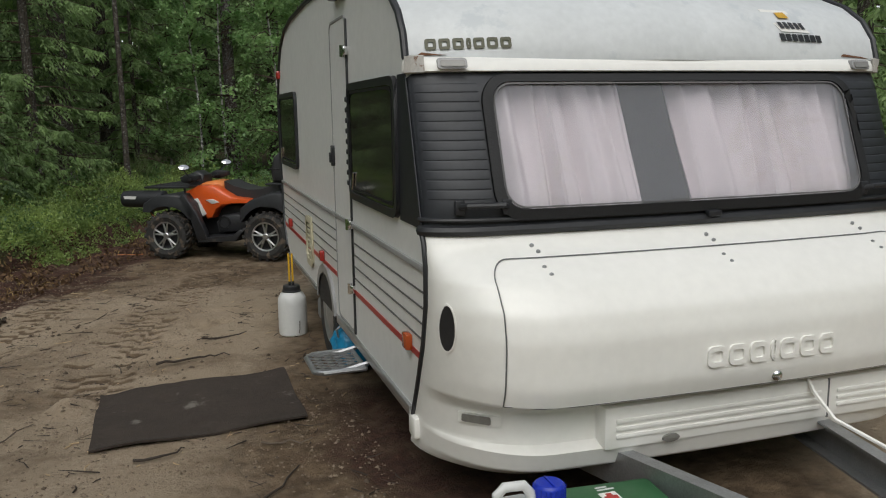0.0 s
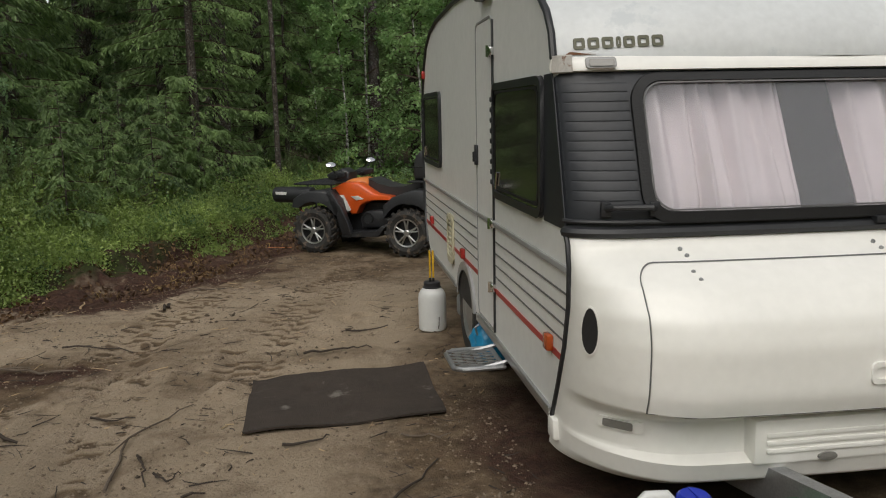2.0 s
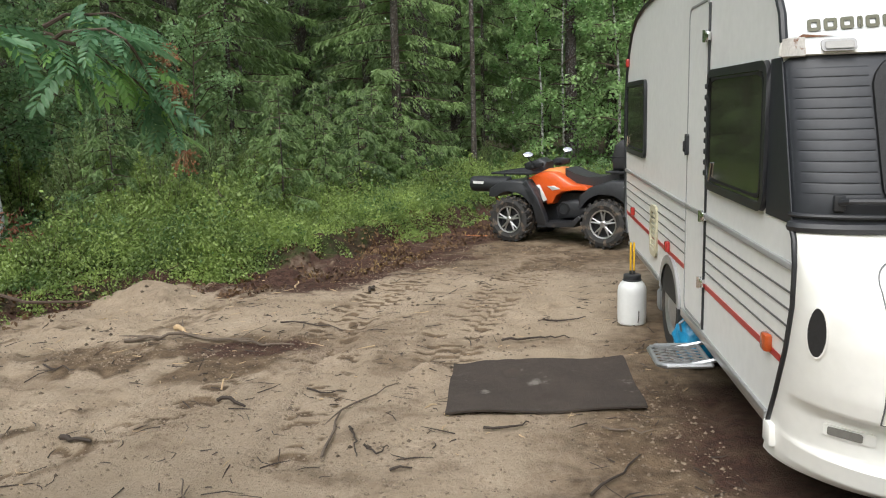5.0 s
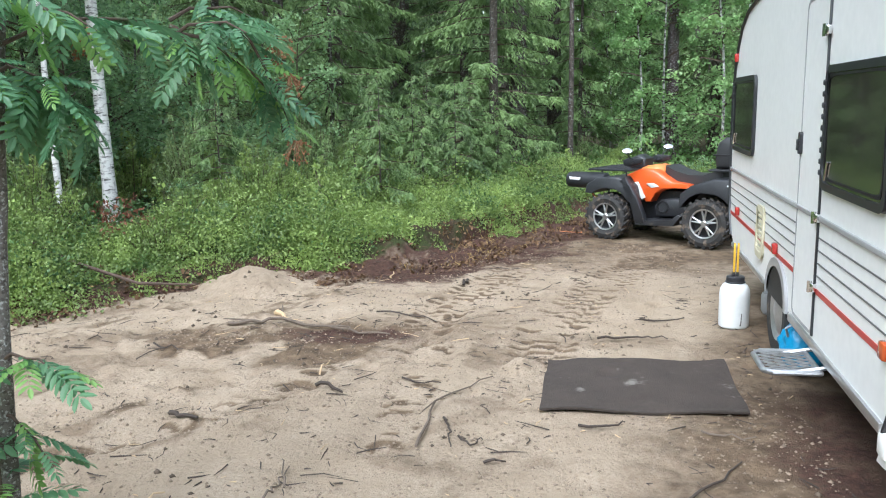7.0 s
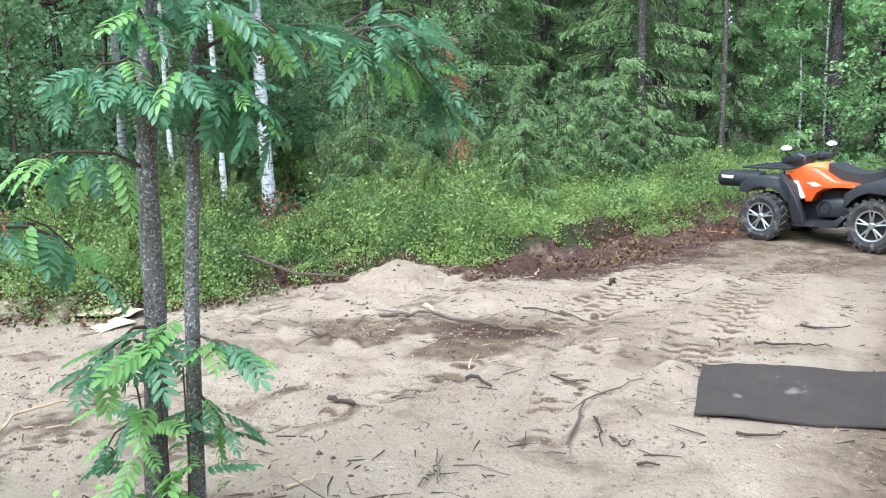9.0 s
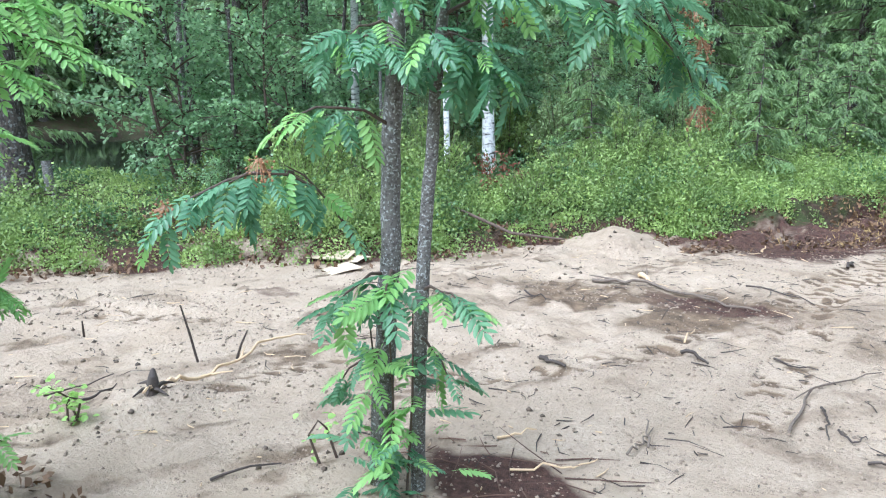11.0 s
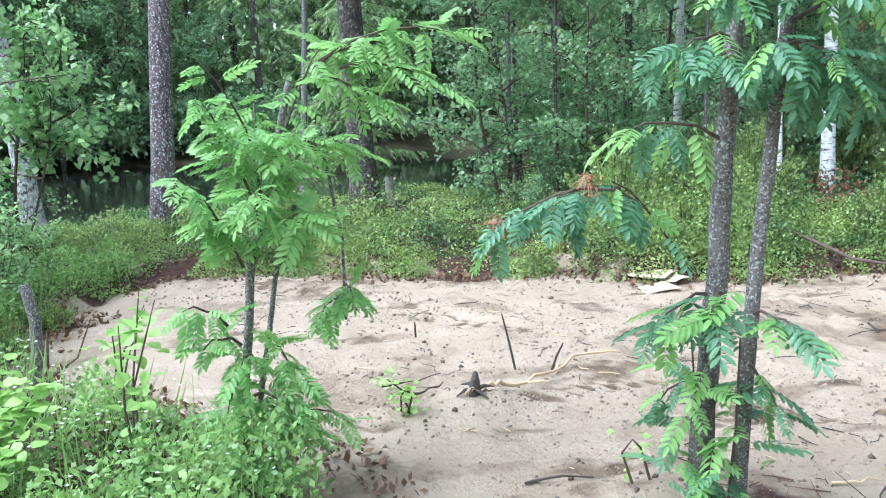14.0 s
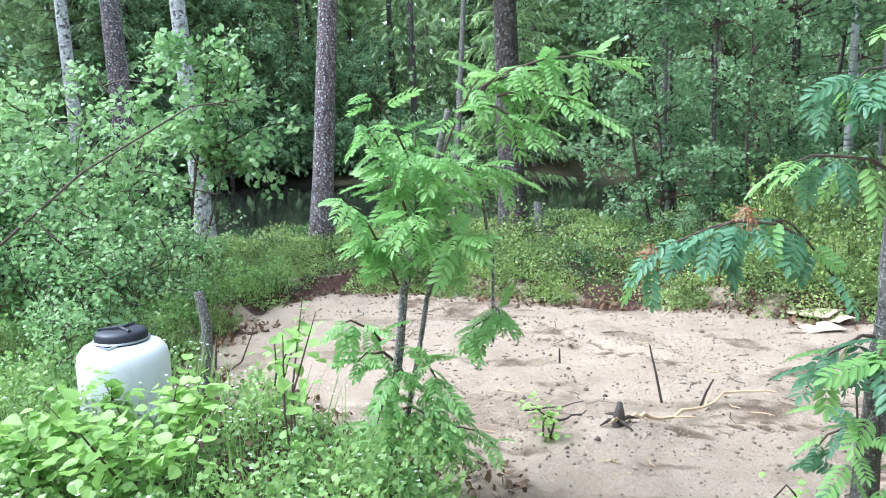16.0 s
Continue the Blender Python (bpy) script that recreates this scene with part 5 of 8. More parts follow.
distant = [spruce(16, 13, 0.15, 2.3, 0.6, 1.25, 1.6), spruce(17, 11, 0.12, 2.0, 0.35, 1.35, 1.6), spruce(18, 15, 0.19, 2.4, 1.6, 1.1, 1.6), kinds[3]]
for t, (x, y) in zip(distant, ((-10.0, 23.5), (-19.0, 9.5), (6.5, 19.0))):
    plant(t, x, y, 25)
for t, (x, y, k, s) in zip(kinds, first):
    plant(t, x, y, 40 * k, s)
behind_quad = [(-0.9, 18.3, 3, 1.0), (-4.8, 18.8, 0, 0.95), (-7.9, 16.2, 1, 1.05), (-2.4, 16.0, 1, 0.9), (-5.2, 15.4, 1, 0.95), (4.0, 19.4, 0, 1.0), (2.2, 21.5, 0, 1.0), (4.6, 16.8, 1, 1.0), (-8.9, 13.7, 3, 1.0), (-6.9, 14.0, 1, 0.85), (0.6, 23.0, 2, 1.0), (-3.0, 23.5, 0, 1.1), (-6.0, 22.5, 2, 1.0), (-9.5, 19.5, 0, 1.0), (-11.5, 16.5, 1, 1.0)]
over_stream = [(9.0, 17.0, 0, 1.0), (5.0, 23.0, 0, 1.0), (-12.8, 20.5, 2, 1.0), (-17.5, 14.0, 0, 1.0), (-18.5, 5.5, 0, 1.0), (-20.5, 2.5, 2, 1.0), (-19.5, -1.5, 1, 1.0), (-21.5, -5.0, 0, 1.0), (-20.0, -8.5, 1, 1.0), (-17.5, 18.5, 1, 1.0), (-22.5, 6.5, 0, 1.1), (-23.5, 11.5, 0, 1.1), (-24.0, -1.0, 0, 1.1), (-16.0, -12.0, 0, 1.0)]
round_yard = [(-12.0, -10.0, 1, 0.95), (-8.0, -11.0, 0, 1.0), (-4.0, -12.0, 2, 1.0), (1.0, -13.0, 0, 1.0), (5.0, -12.0, 1, 1.0), (10.0, -11.0, 0, 1.0), (14.0, -7.0, 2, 1.0), (15.0, -1.0, 0, 1.0), (14.0, 4.5, 1, 1.0), (14.5, 9.5, 0, 1.0), (13.0, 14.0, 2, 1.0), (17.0, 19.0, 0, 1.1), (-22.0, 24.0, 0, 1.2), (12.0, 24.0, 0, 1.2), (-17.2, 2.0, 3, 1.1), (-17.6, -3.6, 3, 1.1), (-16.2, 10.8, 3, 1.15)]
for i, (x, y, k, s) in enumerate(behind_quad + over_stream + [p for p in round_yard if p[1] > 3]):
    again((kinds if i < len(behind_quad) else distant)[k], x, y, 67 * i, s * (0.95 + 0.1 * math.sin(i * 2.3)))


def bare_tree(name, label, x, y, h, r, lean, bark, seed, crown_from, mat, leaf_n, group, turn=0):
    """A tall pine or birch of which the bare trunk is what one sees; the crown starts high up."""
    t = thing(name, label, "tree", group)
    g, pts = trunk_geo(h, r, lean, 0.10, seed, 14)
    part("trunk", g, bark, t, fix=False)
    rg = np.random.default_rng(seed)
    tw, O = Geo(), []
    for b in range(30):
        q = crown_from + (1 - crown_from) * rg.random()
        p = np.array([np.interp(q, np.linspace(0, 1, len(pts)), [c[i] for c in pts]) for i in range(3)])
        az = rg.random() * 6.28
        e = p + np.array([math.cos(az), math.sin(az), 0.25]) * (0.7 + 1.5 * (1 - q)) * (0.6 + 0.6 * rg.random())
        tw.tube([p, (p + e) / 2 + (0, 0, 0.08), e], [0.03, 0.018, 0.006], 4, cap=False)
        O += [p + (e - p) * (0.35 + 0.65 * rg.random()) + rg.normal(size=3) * 0.25 for _ in range(leaf_n // 30)]
    tagged(part("twig_mass", tw, TWIG, t, fix=False), kind="stuff")
    o = np.array(O)
    c = len(o)
    ln = 0.10 * (0.6 + 0.8 * rg.random(c))
    v, f = kites(o, rg.normal(size=(c, 3)), ln, ln * 0.33, rg.normal(size=(c, 3)))
    cr = new("crown", cloud("crown", v, f, mat))
    cr.parent = t
    return plant(t, x, y, turn)


bare_tree("birch", "slender white birch trunk at the edge of the clearing", -6.05, 9.35, 11, 0.085, (-0.03, 0.02), BIRCH_BARK, 41, 0.45, BROADLEAF, 2400, "birches")
bare_tree("birch", "thin pale birch stem among bushes", -6.05, 8.45, 7, 0.04, (-0.012, 0.0), BIRCH_BARK, 42, 0.5, BROADLEAF, 1500, "birches")
bare_tree("birch", "thin pale birch stem among bushes", -6.6, 8.25, 6, 0.036, (-0.02, 0.01), BIRCH_BARK, 43, 0.5, BROADLEAF, 1500, "birches")
bare_tree("birch", "slim white birch behind the alder bushes", -9.6, 10.7, 11, 0.075, (0.006, 0.01), BIRCH_BARK, 44, 0.5, BROADLEAF, 2100, "birches")
bare_tree("birch", "thin white birch behind the alder bushes", -8.4, 10.6, 10, 0.04, (0.0, 0.0), BIRCH_BARK, 45, 0.5, BROADLEAF, 1800, "birches")
bare_tree("pine", "straight pine trunk flecked with pale lichen", -10.4, 2.75, 15, 0.145, (-0.004, 0.075), PINE_BARK, 46, 0.5, NEEDLES, 3000, "pines")
bare_tree("birch", "leaning grey-white birch at the stream bank", -11.7, 1.5, 12, 0.135, (-0.01, -0.038), OLD_BIRCH_BARK, 47, 0.45, BROADLEAF, 3000, "birches")
bare_tree("pine", "dark reddish pine trunk beside the stream", -12.5, 0.6, 15, 0.165, (0.0, -0.012), PINE_BARK, 48, 0.5, NEEDLES, 3000, "pines")
bare_tree("birch", "pale birch trunk half hidden by leaves", -12.6, 0.0, 12, 0.105, (0.0, -0.015), OLD_BIRCH_BARK, 49, 0.4, BROADLEAF, 2700, "birches")
bare_tree("spruce", "thick grey spruce trunk on the stream bank", -10.3, 5.45, 14, 0.19, (0.0, -0.02), SPRUCE_BARK, 50, 0.22, NEEDLES, 9000, "forest spruces")
bare_tree("birch", "bent grey birch leaning over the stream", -9.6, 4.2, 8, 0.045, (-0.03, 0.10), ROWAN_BARK, 51, 0.5, BROADLEAF, 2100, "birches")
bare_tree("pine", "tall reddish pine deep in the spruce forest", 1.1, 20.2, 16, 0.15, (0.0, 0.0), PINE_BARK, 52, 0.55, NEEDLES, 3000, "pines")
bare_tree("spruce", "tall grey spruce trunk behind the quad bike", -2.1, 17.2, 15, 0.19, (0.005, 0.0), SPRUCE_BARK, 53, 0.45, NEEDLES, 6000, "forest spruces")
bare_tree("spruce", "thin dark spruce stem in the forest", -1.0, 16.2, 12, 0.055, (0.0, 0.0), SPRUCE_BARK, 54, 0.5, NEEDLES, 3000, "forest spruces")
bare_tree("spruce", "dark grey spruce trunk at the forest edge", -6.25, 15.2, 14, 0.12, (0.0, 0.0), SPRUCE_BARK, 55, 0.4, NEEDLES, 6000, "forest spruces")
bare_tree("spruce", "dark grey spruce trunk at the forest edge", -6.7, 15.6, 13, 0.09, (0.0, 0.0), SPRUCE_BARK, 56, 0.45, NEEDLES, 6000, "forest spruces")
for x, y, h, r, lean, bark, seed in ((-9.0, 6.9, 8, 0.035, (0.02, 0.01), ROWAN_BARK, 301), (-8.1, 7.0, 7, 0.028, (-0.02, 0.02), SPRUCE_BARK, 302), (-10.2, 7.9, 9, 0.045, (0.0, 0.02), ROWAN_BARK, 303), (-9.3, 9.4, 9, 0.040, (0.01, 0.0), SPRUCE_BARK, 304), (-7.2, 8.6, 7, 0.026, (0.02, -0.01), ROWAN_BARK, 305), (-11.3, 8.6, 10, 0.055, (-0.01, 0.01), SPRUCE_BARK, 306), (-8.3, 8.3, 8, 0.030, (0.01, 0.03), SPRUCE_BARK, 307)):
    bare_tree("alder", "thin grey alder stem among leafy bushes", x, y, h, r, lean, bark, seed, 0.35, BROADLEAF, 1500, "alders")
# a broken birch stub on the bank
g, _ = trunk_geo(0.72, 0.065, (0.0, -0.12), 0.02, 57, 12, 0.8)
stub = solid("birch_stub", g, ROWAN_BARK, "short broken birch stub on the stream bank", "tree stump", fix=False)
stub.matrix_basis = Matrix.Translation((-9.2, 5.3, float(lie(-9.2, 5.3))))

# leafy trees and bushes along the bank
juniper = sprig_shrub(81, 1.25, 0.42, 70, 0.030, JUNIPER, "feathery olive-green juniper shrub behind the cut bank")
heather = sprig_shrub(82, 0.55, 0.42, 80, 0.027, BILBERRY, "bushy yellow-green bilberry shrub on the bank")
dwarf = sprig_shrub(83, 0.85, 0.50, 75, 0.034, BILBERRY, "bushy green shrub with fine leaves behind the bank")
for t, x, y in ((juniper, -6.6, 9.6), (heather, -4.6, 7.9), (dwarf, -5.0, 9.9)):
    plant(t, x, y, 15, 0.5 if t is juniper else 1.0)
alder = broadleaf(61, 5.2, 0.05, 1.25, 5600, 0.080, BROADLEAF, SPRUCE_BARK, "alder", "leafy green alder beside the stream", "alders", 0.12, 2)
young = broadleaf(62, 3.4, 0.03, 0.9, 5200, 0.058, BROADLEAF, TWIG, "alder", "young leafy alder among the undergrowth", "alders", 0.1, 2)
bush = broadleaf(63, 1.5, 0.014, 0.55, 1500, 0.05, BROADLEAF, TWIG, "bush", "low leafy bush on mossy ground", "bushes", 0.1, 5)
pale = broadleaf(64, 0.85, 0.008, 0.42, 900, 0.045, BILBERRY, TWIG, "bush", "low yellow-green bush on the bank", "bushes", 0.1, 7)
for t, x, y in ((alder, -9.6, 7.6), (young, -8.6, 6.6), (bush, -6.6, 7.4), (pale, -3.4, 9.6)):
    plant(t, x, y, 20)
for i, (x, y, s) in enumerate([(-11.2, 7.0, 1.0), (-7.6, 10.6, 0.9), (-10.8, 9.8, 1.1), (-12.4, 10.8, 1.1), (-11.9, 13.0, 1.1), (-9.4, 13.2, 1.0), (-17.6, 0.4, 1.05), (-18.0, 4.0, 1.0), (-17.4, 8.0, 1.0), (-13.6, -1.9, 1.0),
                               (-12.2, -3.2, 0.95), (-10.7, -4.2, 1.0), (-18.6, -5.4, 1.1), (-7.4, 12.0, 0.9), (-13.9, 14.6, 1.1), (-20.0, 12.5, 1.2), (-16.0, 16.0, 1.1), (-14.4, -5.6, 1.05), (-8.6, -6.5, 1.0)]):
    again(alder, x, y, 53 * i, s * 1.05)
lightbirch = broadleaf(88, 6.0, 0.032, 1.3, 6400, 0.070, WILLOWLEAF, OLD_BIRCH_BARK, "birch", "light green leafy birch at the back of the clearing", "birches", 0.12, 1)
plant(lightbirch, 1.7, 16.4, 0)
for i, (x, y, s) in enumerate([(0.3, 17.4, 0.9), (3.2, 16.6, 1.0), (2.4, 18.6, 1.15), (0.9, 19.6, 1.1), (-0.3, 18.9, 0.8)]):
    again(lightbirch, x, y, 97 * i, s)
for i, (x, y, s) in enumerate([(-8.3, 7.9, 0.9), (-7.9, 7.4, 0.9), (-9.2, 8.6, 1.0), (-7.1, 9.8, 0.9), (-10.2, 6.9, 0.85), (-9.9, -1.7, 1.0), (-11.0, -0.9, 1.05), (-8.8, -2.7, 1.0), (-11.6, 0.0, 0.8), (-7.0, 10.9, 0.95), (-5.6, 11.2, 0.85),
                               (-13.2, -0.9, 0.9), (-5.2, 12.4, 0.9), (-8.2, 11.4, 1.0), (-17.2, 6.0, 1.0), (-17.0, -0.8, 1.0), (-18.0, 2.4, 1.1), (-17.3, 4.9, 1.0), (-8.0, -4.0, 1.0), (-6.8, -3.4, 0.9)]):
    again(young, x, y, 71 * i, s)
for i, (x, y, s) in enumerate([(-6.9, 7.9, 0.6), (-5.0, 9.3, 0.8), (-4.6, 9.5, 0.85), (-6.9, 6.6, 0.9), (-7.6, 6.2, 0.8), (-4.9, 10.4, 1.0), (-3.9, 10.9, 0.8), (-4.8, 8.6, 0.5), (-4.3, 8.7, 0.65), (-7.7, -0.2, 0.8), (-8.3, 0.5, 0.75),
                               (-6.9, -0.9, 0.9), (-6.1, -1.4, 0.9), (-9.3, 1.0, 0.7), (-7.3, 0.4, 0.6), (-8.6, -0.8, 0.95), (-3.2, 11.6, 0.7), (-2.6, 12.4, 0.7), (-8.2, 6.9, 1.0), (-5.4, -2.3, 1.0), (1.2, 15.0, 0.8), (2.4, 15.2, 0.8)]):
    again(bush, x, y, 83 * i, s * (0.35 if before_birch(x, y) else 0.62 if y > 5 else 1.0))
for i, (x, y, k, s) in enumerate([(-28.6, 1.0, 1, 1.2), (-29.5, 4.5, 0, 1.1), (-30.0, -3.0, 1, 1.2), (-31.0, 8.0, 0, 1.0), (-17.8, 15.2, 1, 1.1), (-20.5, 17.5, 0, 1.1), (-15.6, 14.2, 3, 1.2), (-23.0, 19.5, 0, 1.1), (-14.0, 17.0, 0, 1.0), (-28.9, 2.8, 3, 1.5), (-29.2, -1.0, 3, 1.5)]):
    again(distant[k], x, y, 37 * i, s)
willow = broadleaf(65, 2.5, 0.018, 0.85, 1900, 0.086, WILLOWLEAF, TWIG, "willow", "light green leafy willow bush beside the yard", "willows", 0.1, 4)
plant(willow, -7.9, -1.1, 10, 0.9)
for i, (x, y, s) in enumerate([(-8.8, -0.2, 0.95), (-9.7, -1.2, 1.1), (-7.1, -1.9, 1.0), (-9.9, 0.5, 0.95), (-6.2, -2.6, 1.0), (-10.9, -2.2, 1.25), (-7.7, 0.15, 0.75), (-7.3, -0.5, 0.7), (-10.6, -0.9, 1.3)]):
    again(willow, x, y, 61 * i, s)
overhang = broadleaf(87, 2.7, 0.022, 0.85, 2000, 0.085, WILLOWLEAF, TWIG, "willow", "leafy willow leaning out over the stream", "willows", 0.42, 2, (0.02, 0.05))
plant(overhang, -9.2, 1.12, 10, 1.0)
for i, (x, y, s) in enumerate([(-28.2, 2.0, 1.25), (-28.8, -1.6, 1.3), (-29.0, 5.8, 1.3), (-16.4, 13.4, 1.1), (-18.9, 16.2, 1.2), (-13.6, 12.6, 1.1), (-12.9, 9.3, 1.0), (-11.9, 8.2, 0.9), (-10.9, 11.6, 1.1), (-21.5, 18.4, 1.2), (-28.5, 0.2, 1.3), (-28.4, 3.9, 1.2)]):
    again(alder, x, y, 29 * i, s)
for i in range(46):
    u = i / 45
    line = [(-8.9, 3.4), (-7.3, 4.6), (-6.3, 5.7), (-5.2, 6.4), (-4.6, 7.4), (-4.0, 8.3), (-3.2, 9.0), (-2.5, 10.3), (-1.7, 12.0), (-0.6, 13.6), (1.2, 14.4)]
    a = u * (len(line) - 1)
    k = min(int(a), len(line) - 2)
    x = line[k][0] + (line[k + 1][0] - line[k][0]) * (a - k) - 0.25 - 0.8 * RNG.random()
    y = line[k][1] + (line[k + 1][1] - line[k][1]) * (a - k) + 0.1 + 0.8 * RNG.random()
    again(pale, x, y, 40 * i, (0.5 + 0.5 * RNG.random()) * (0.45 if before_birch(x, y) else 1.0))


def carpet(name, label, count, region, leaf, mat, tall, keep, seed, upright=0.3, clump=1.6, wide=0.30):
    """Low growth that nobody could count: small leaves over uneven cushions."""
    rg = np.random.default_rng(seed)
    x0, x1, y0, y1 = region
    x, y = x0 + (x1 - x0) * rg.random(count * 3), y0 + (y1 - y0) * rg.random(count * 3)
    d = edge_distance(x, y)
    thick = fbm(x, y, clump, 3)
    ok = keep(x, y, d) & (rg.random(len(x)) < smooth(0.36, 0.60, thick) + 0.10)
    x, y, thick = x[ok][:count], y[ok][:count], thick[ok][:count]
    c = len(x)
    z = lie(x, y) + tall * (0.10 + 1.1 * smooth(0.36, 0.72, thick)) * rg.random(c) ** 0.55
    ln = leaf * (0.6 + 0.8 * rg.random(c))
    d3 = rg.normal(size=(c, 3)) + np.array([0, 0, upright])
    v, f = kites(np.stack([x, y, z], 1), d3, ln, ln * wide, rg.normal(size=(c, 3)) * 0.6 + np.array([0, 0, 1]), 0.5, 0.2)
    return tagged(new(name, cloud(name, v, f, mat)), label, "undergrowth", kind="stuff")


def cushions(name, label, count, region, leaves, leaf, mat, keep, seed, size=(0.14, 0.30), rise=0.8):
    """Low shrubs that grow in rounded, separate cushions: leaves over each dome, with gaps between."""
    rg = np.random.default_rng(seed)
    x0, x1, y0, y1 = region
    x, y = x0 + (x1 - x0) * rg.random(count * 12), y0 + (y1 - y0) * rg.random(count * 12)
    ok = keep(x, y, edge_distance(x, y)) & (rg.random(len(x)) < smooth(0.37, 0.52, fbm(x, y, 0.9, 3)) + 0.22) & (np.hypot(x + 3.42, y - 7.38) > 0.62)
    x, y = x[ok][:count], y[ok][:count]
    r = size[0] + (size[1] - size[0]) * rg.random(len(x)) ** 1.6
    low = np.where(before_birch(x, y), 0.42, np.where((x < -7.0) & (y < 7.2), 0.42, np.where(x > -3.2, 0.6, 0.8)))
    h = r * rise * (0.7 + 0.9 * rg.random(len(x))) * low
    n = np.maximum((leaves * (r / size[1]) ** 1.6).astype(int), 12)
    k = np.repeat(np.arange(len(x)), n)
    c = len(k)
    d = rg.normal(size=(c, 3))
    d[:, 2] = np.abs(d[:, 2]) * 0.9
    d = unit(d)
    far = 0.55 + 0.5 * rg.random(c) ** 0.6
    px_, py_ = x[k] + d[:, 0] * r[k] * far, y[k] + d[:, 1] * r[k] * far
    o = np.stack([px_, py_, lie(px_, py_) + 0.01 + d[:, 2] * h[k] * far], 1)
    ln = leaf * (0.6 + 0.8 * rg.random(c))
    v, f = kites(o, d * 0.7 + rg.normal(size=(c, 3)) * 0.7, ln, ln * 0.34, rg.normal(size=(c, 3)) * 0.5 + d + np.array([0, 0, 0.5]), 0.5, 0.2)
    return tagged(new(name, cloud(name, v, f, mat)), label, "undergrowth", kind="stuff")


stream_off = lambda x, y: line_distance(x, y, STREAM)[0] > 7.05
cushions("bilberry_cover", "dense low bilberry shrubs along the cut bank", 760, (-9.5, 2.0, 2.0, 15.0), 950, 0.027, BILBERRY, lambda x, y, d: (d < -0.10 - 0.3 * ((y > 6.5) & (x > -3.0))) & (d > -1.7 - 2.3 * (x > -3.2)) & stream_off(x, y) & ((x > -5.5) | (y > 7.2) | (fbm(x, y, 1.1, 2) > 0.33)), 71, (0.12, 0.52), 1.15)
cushions("bank_shrubs", "low bilberry shrubs hanging over the peat edge", 520, (-9.5, 1.5, 2.0, 14.5), 420, 0.026, BILBERRY, lambda x, y, d: (d < 0.06) & (d > -0.40) & (np.hypot(x + 5.0, y - 5.45) > 0.55) & ((x > -4.5) | (fbm(x, y, 1.5, 2) > 0.36)), 78, (0.08, 0.22), 0.8)
cushions("corner_shrubs", "low bilberry shrubs on the strip between sand and stream", 150, (-11.0, -7.8, 0.8, 4.4), 520, 0.030, BILBERRY, lambda x, y, d: (d < -0.15) & stream_off(x, y), 80, (0.15, 0.42), 0.9)
cushions("hollow_shrubs", "low bilberry shrubs in the hollow behind the peat edge", 90, (-3.1, -1.4, 9.2, 11.8), 520, 0.028, BILBERRY, lambda x, y, d: (d < -0.35) & (d > -1.6), 81, (0.15, 0.42), 0.9)
cushions("heath_cover", "dark green low heath shrubs between the bilberries", 420, (-14.5, 2.5, 1.5, 15.5), 330, 0.034, DARKLEAF, lambda x, y, d: (d < -0.3) & (d > -4.5 - 4 * (x < -8)) & stream_off(x, y), 76, (0.14, 0.50), 1.2)
cushions("shore_shrubs", "yellow-green shrubs on the stream bank", 420, (-15.0, -8.0, -2.0, 10.0), 260, 0.04, BILBERRY, lambda x, y, d: (d < -1.2) & stream_off(x, y), 79, (0.15, 0.40), 0.8)
# dark leaves here put the shade at the trees' feet into the colour
cushions("far_undergrowth", "forest undergrowth between the trees, dark green in place of tree shade", 700, (-15, 6, -7, 21), 80, 0.08, DARKLEAF, lambda x, y, d: (d < -2.8) & stream_off(x, y) & ((x > -8.5) | (y > 8)), 72, (0.25, 0.70), 0.9)
carpet("herb_cover", "tangled herbs and grass round the barrel", 76000, (-8.6, -2.3, -2.6, 2.4), 0.030, HERBS, 0.32, lambda x, y, d: (d < -0.02) & (x + y < 1.2), 73, 0.6, 2.2, 0.33)
carpet("dry_litter", "brown twigs, roots and dead leaves along the peat edge", 30000, (-9.8, 2.0, 0.8, 14), 0.05, LITTER, 0.045, lambda x, y, d: (d < 0.35 + 0.5 * (y > 7.5)) & (d > -1.9) & (x + y > -6.5), 74, 0.0, 3.0)
STRAW = leaf_material("yellowed_moss_and_straw", (0.15, 0.085, 0.03), (0.40, 0.28, 0.10), 0.7, 0.2, 0.3, 5.0)
carpet("dry_straw", "yellow straw and torn moss along the peat edge", 5200, (-5.2, 1.2, 6.6, 13.5), 0.055, STRAW, 0.05, lambda x, y, d: (d < 0.75) & (d > -0.30) & (fbm(x + 4, y, 1.3, 2) > 0.52), 87, 0.1, 3.4, 0.06)
# grass blades and tiny white flowers among the herbs
rg = np.random.default_rng(75)
c = 4200
bx, by = -8.3 + 6.0 * rg.random(c), -2.4 + 4.6 * rg.random(c)
ok = (edge_distance(bx, by) < -0.03)
bx, by = bx[ok], by[ok]
c = len(bx)
ln = 0.16 + 0.28 * rg.random(c)
v, f = kites(np.stack([bx, by, lie(bx, by)], 1), rg.normal(size=(c, 3)) * 0.35 + np.array([0, 0, 1]), ln, np.full(c, 0.004), rg.normal(size=(c, 3)), 0.3)
tagged(new("grass", cloud("grass", v, f, HERBS)), "thin green grass blades round the barrel", "grass", kind="stuff")
c = 900
bx, by = -7.4 + 5.0 * rg.random(c), -1.6 + 3.6 * rg.random(c)
ok = edge_distance(bx, by) < -0.1
bx, by = bx[ok], by[ok]
blocks = []
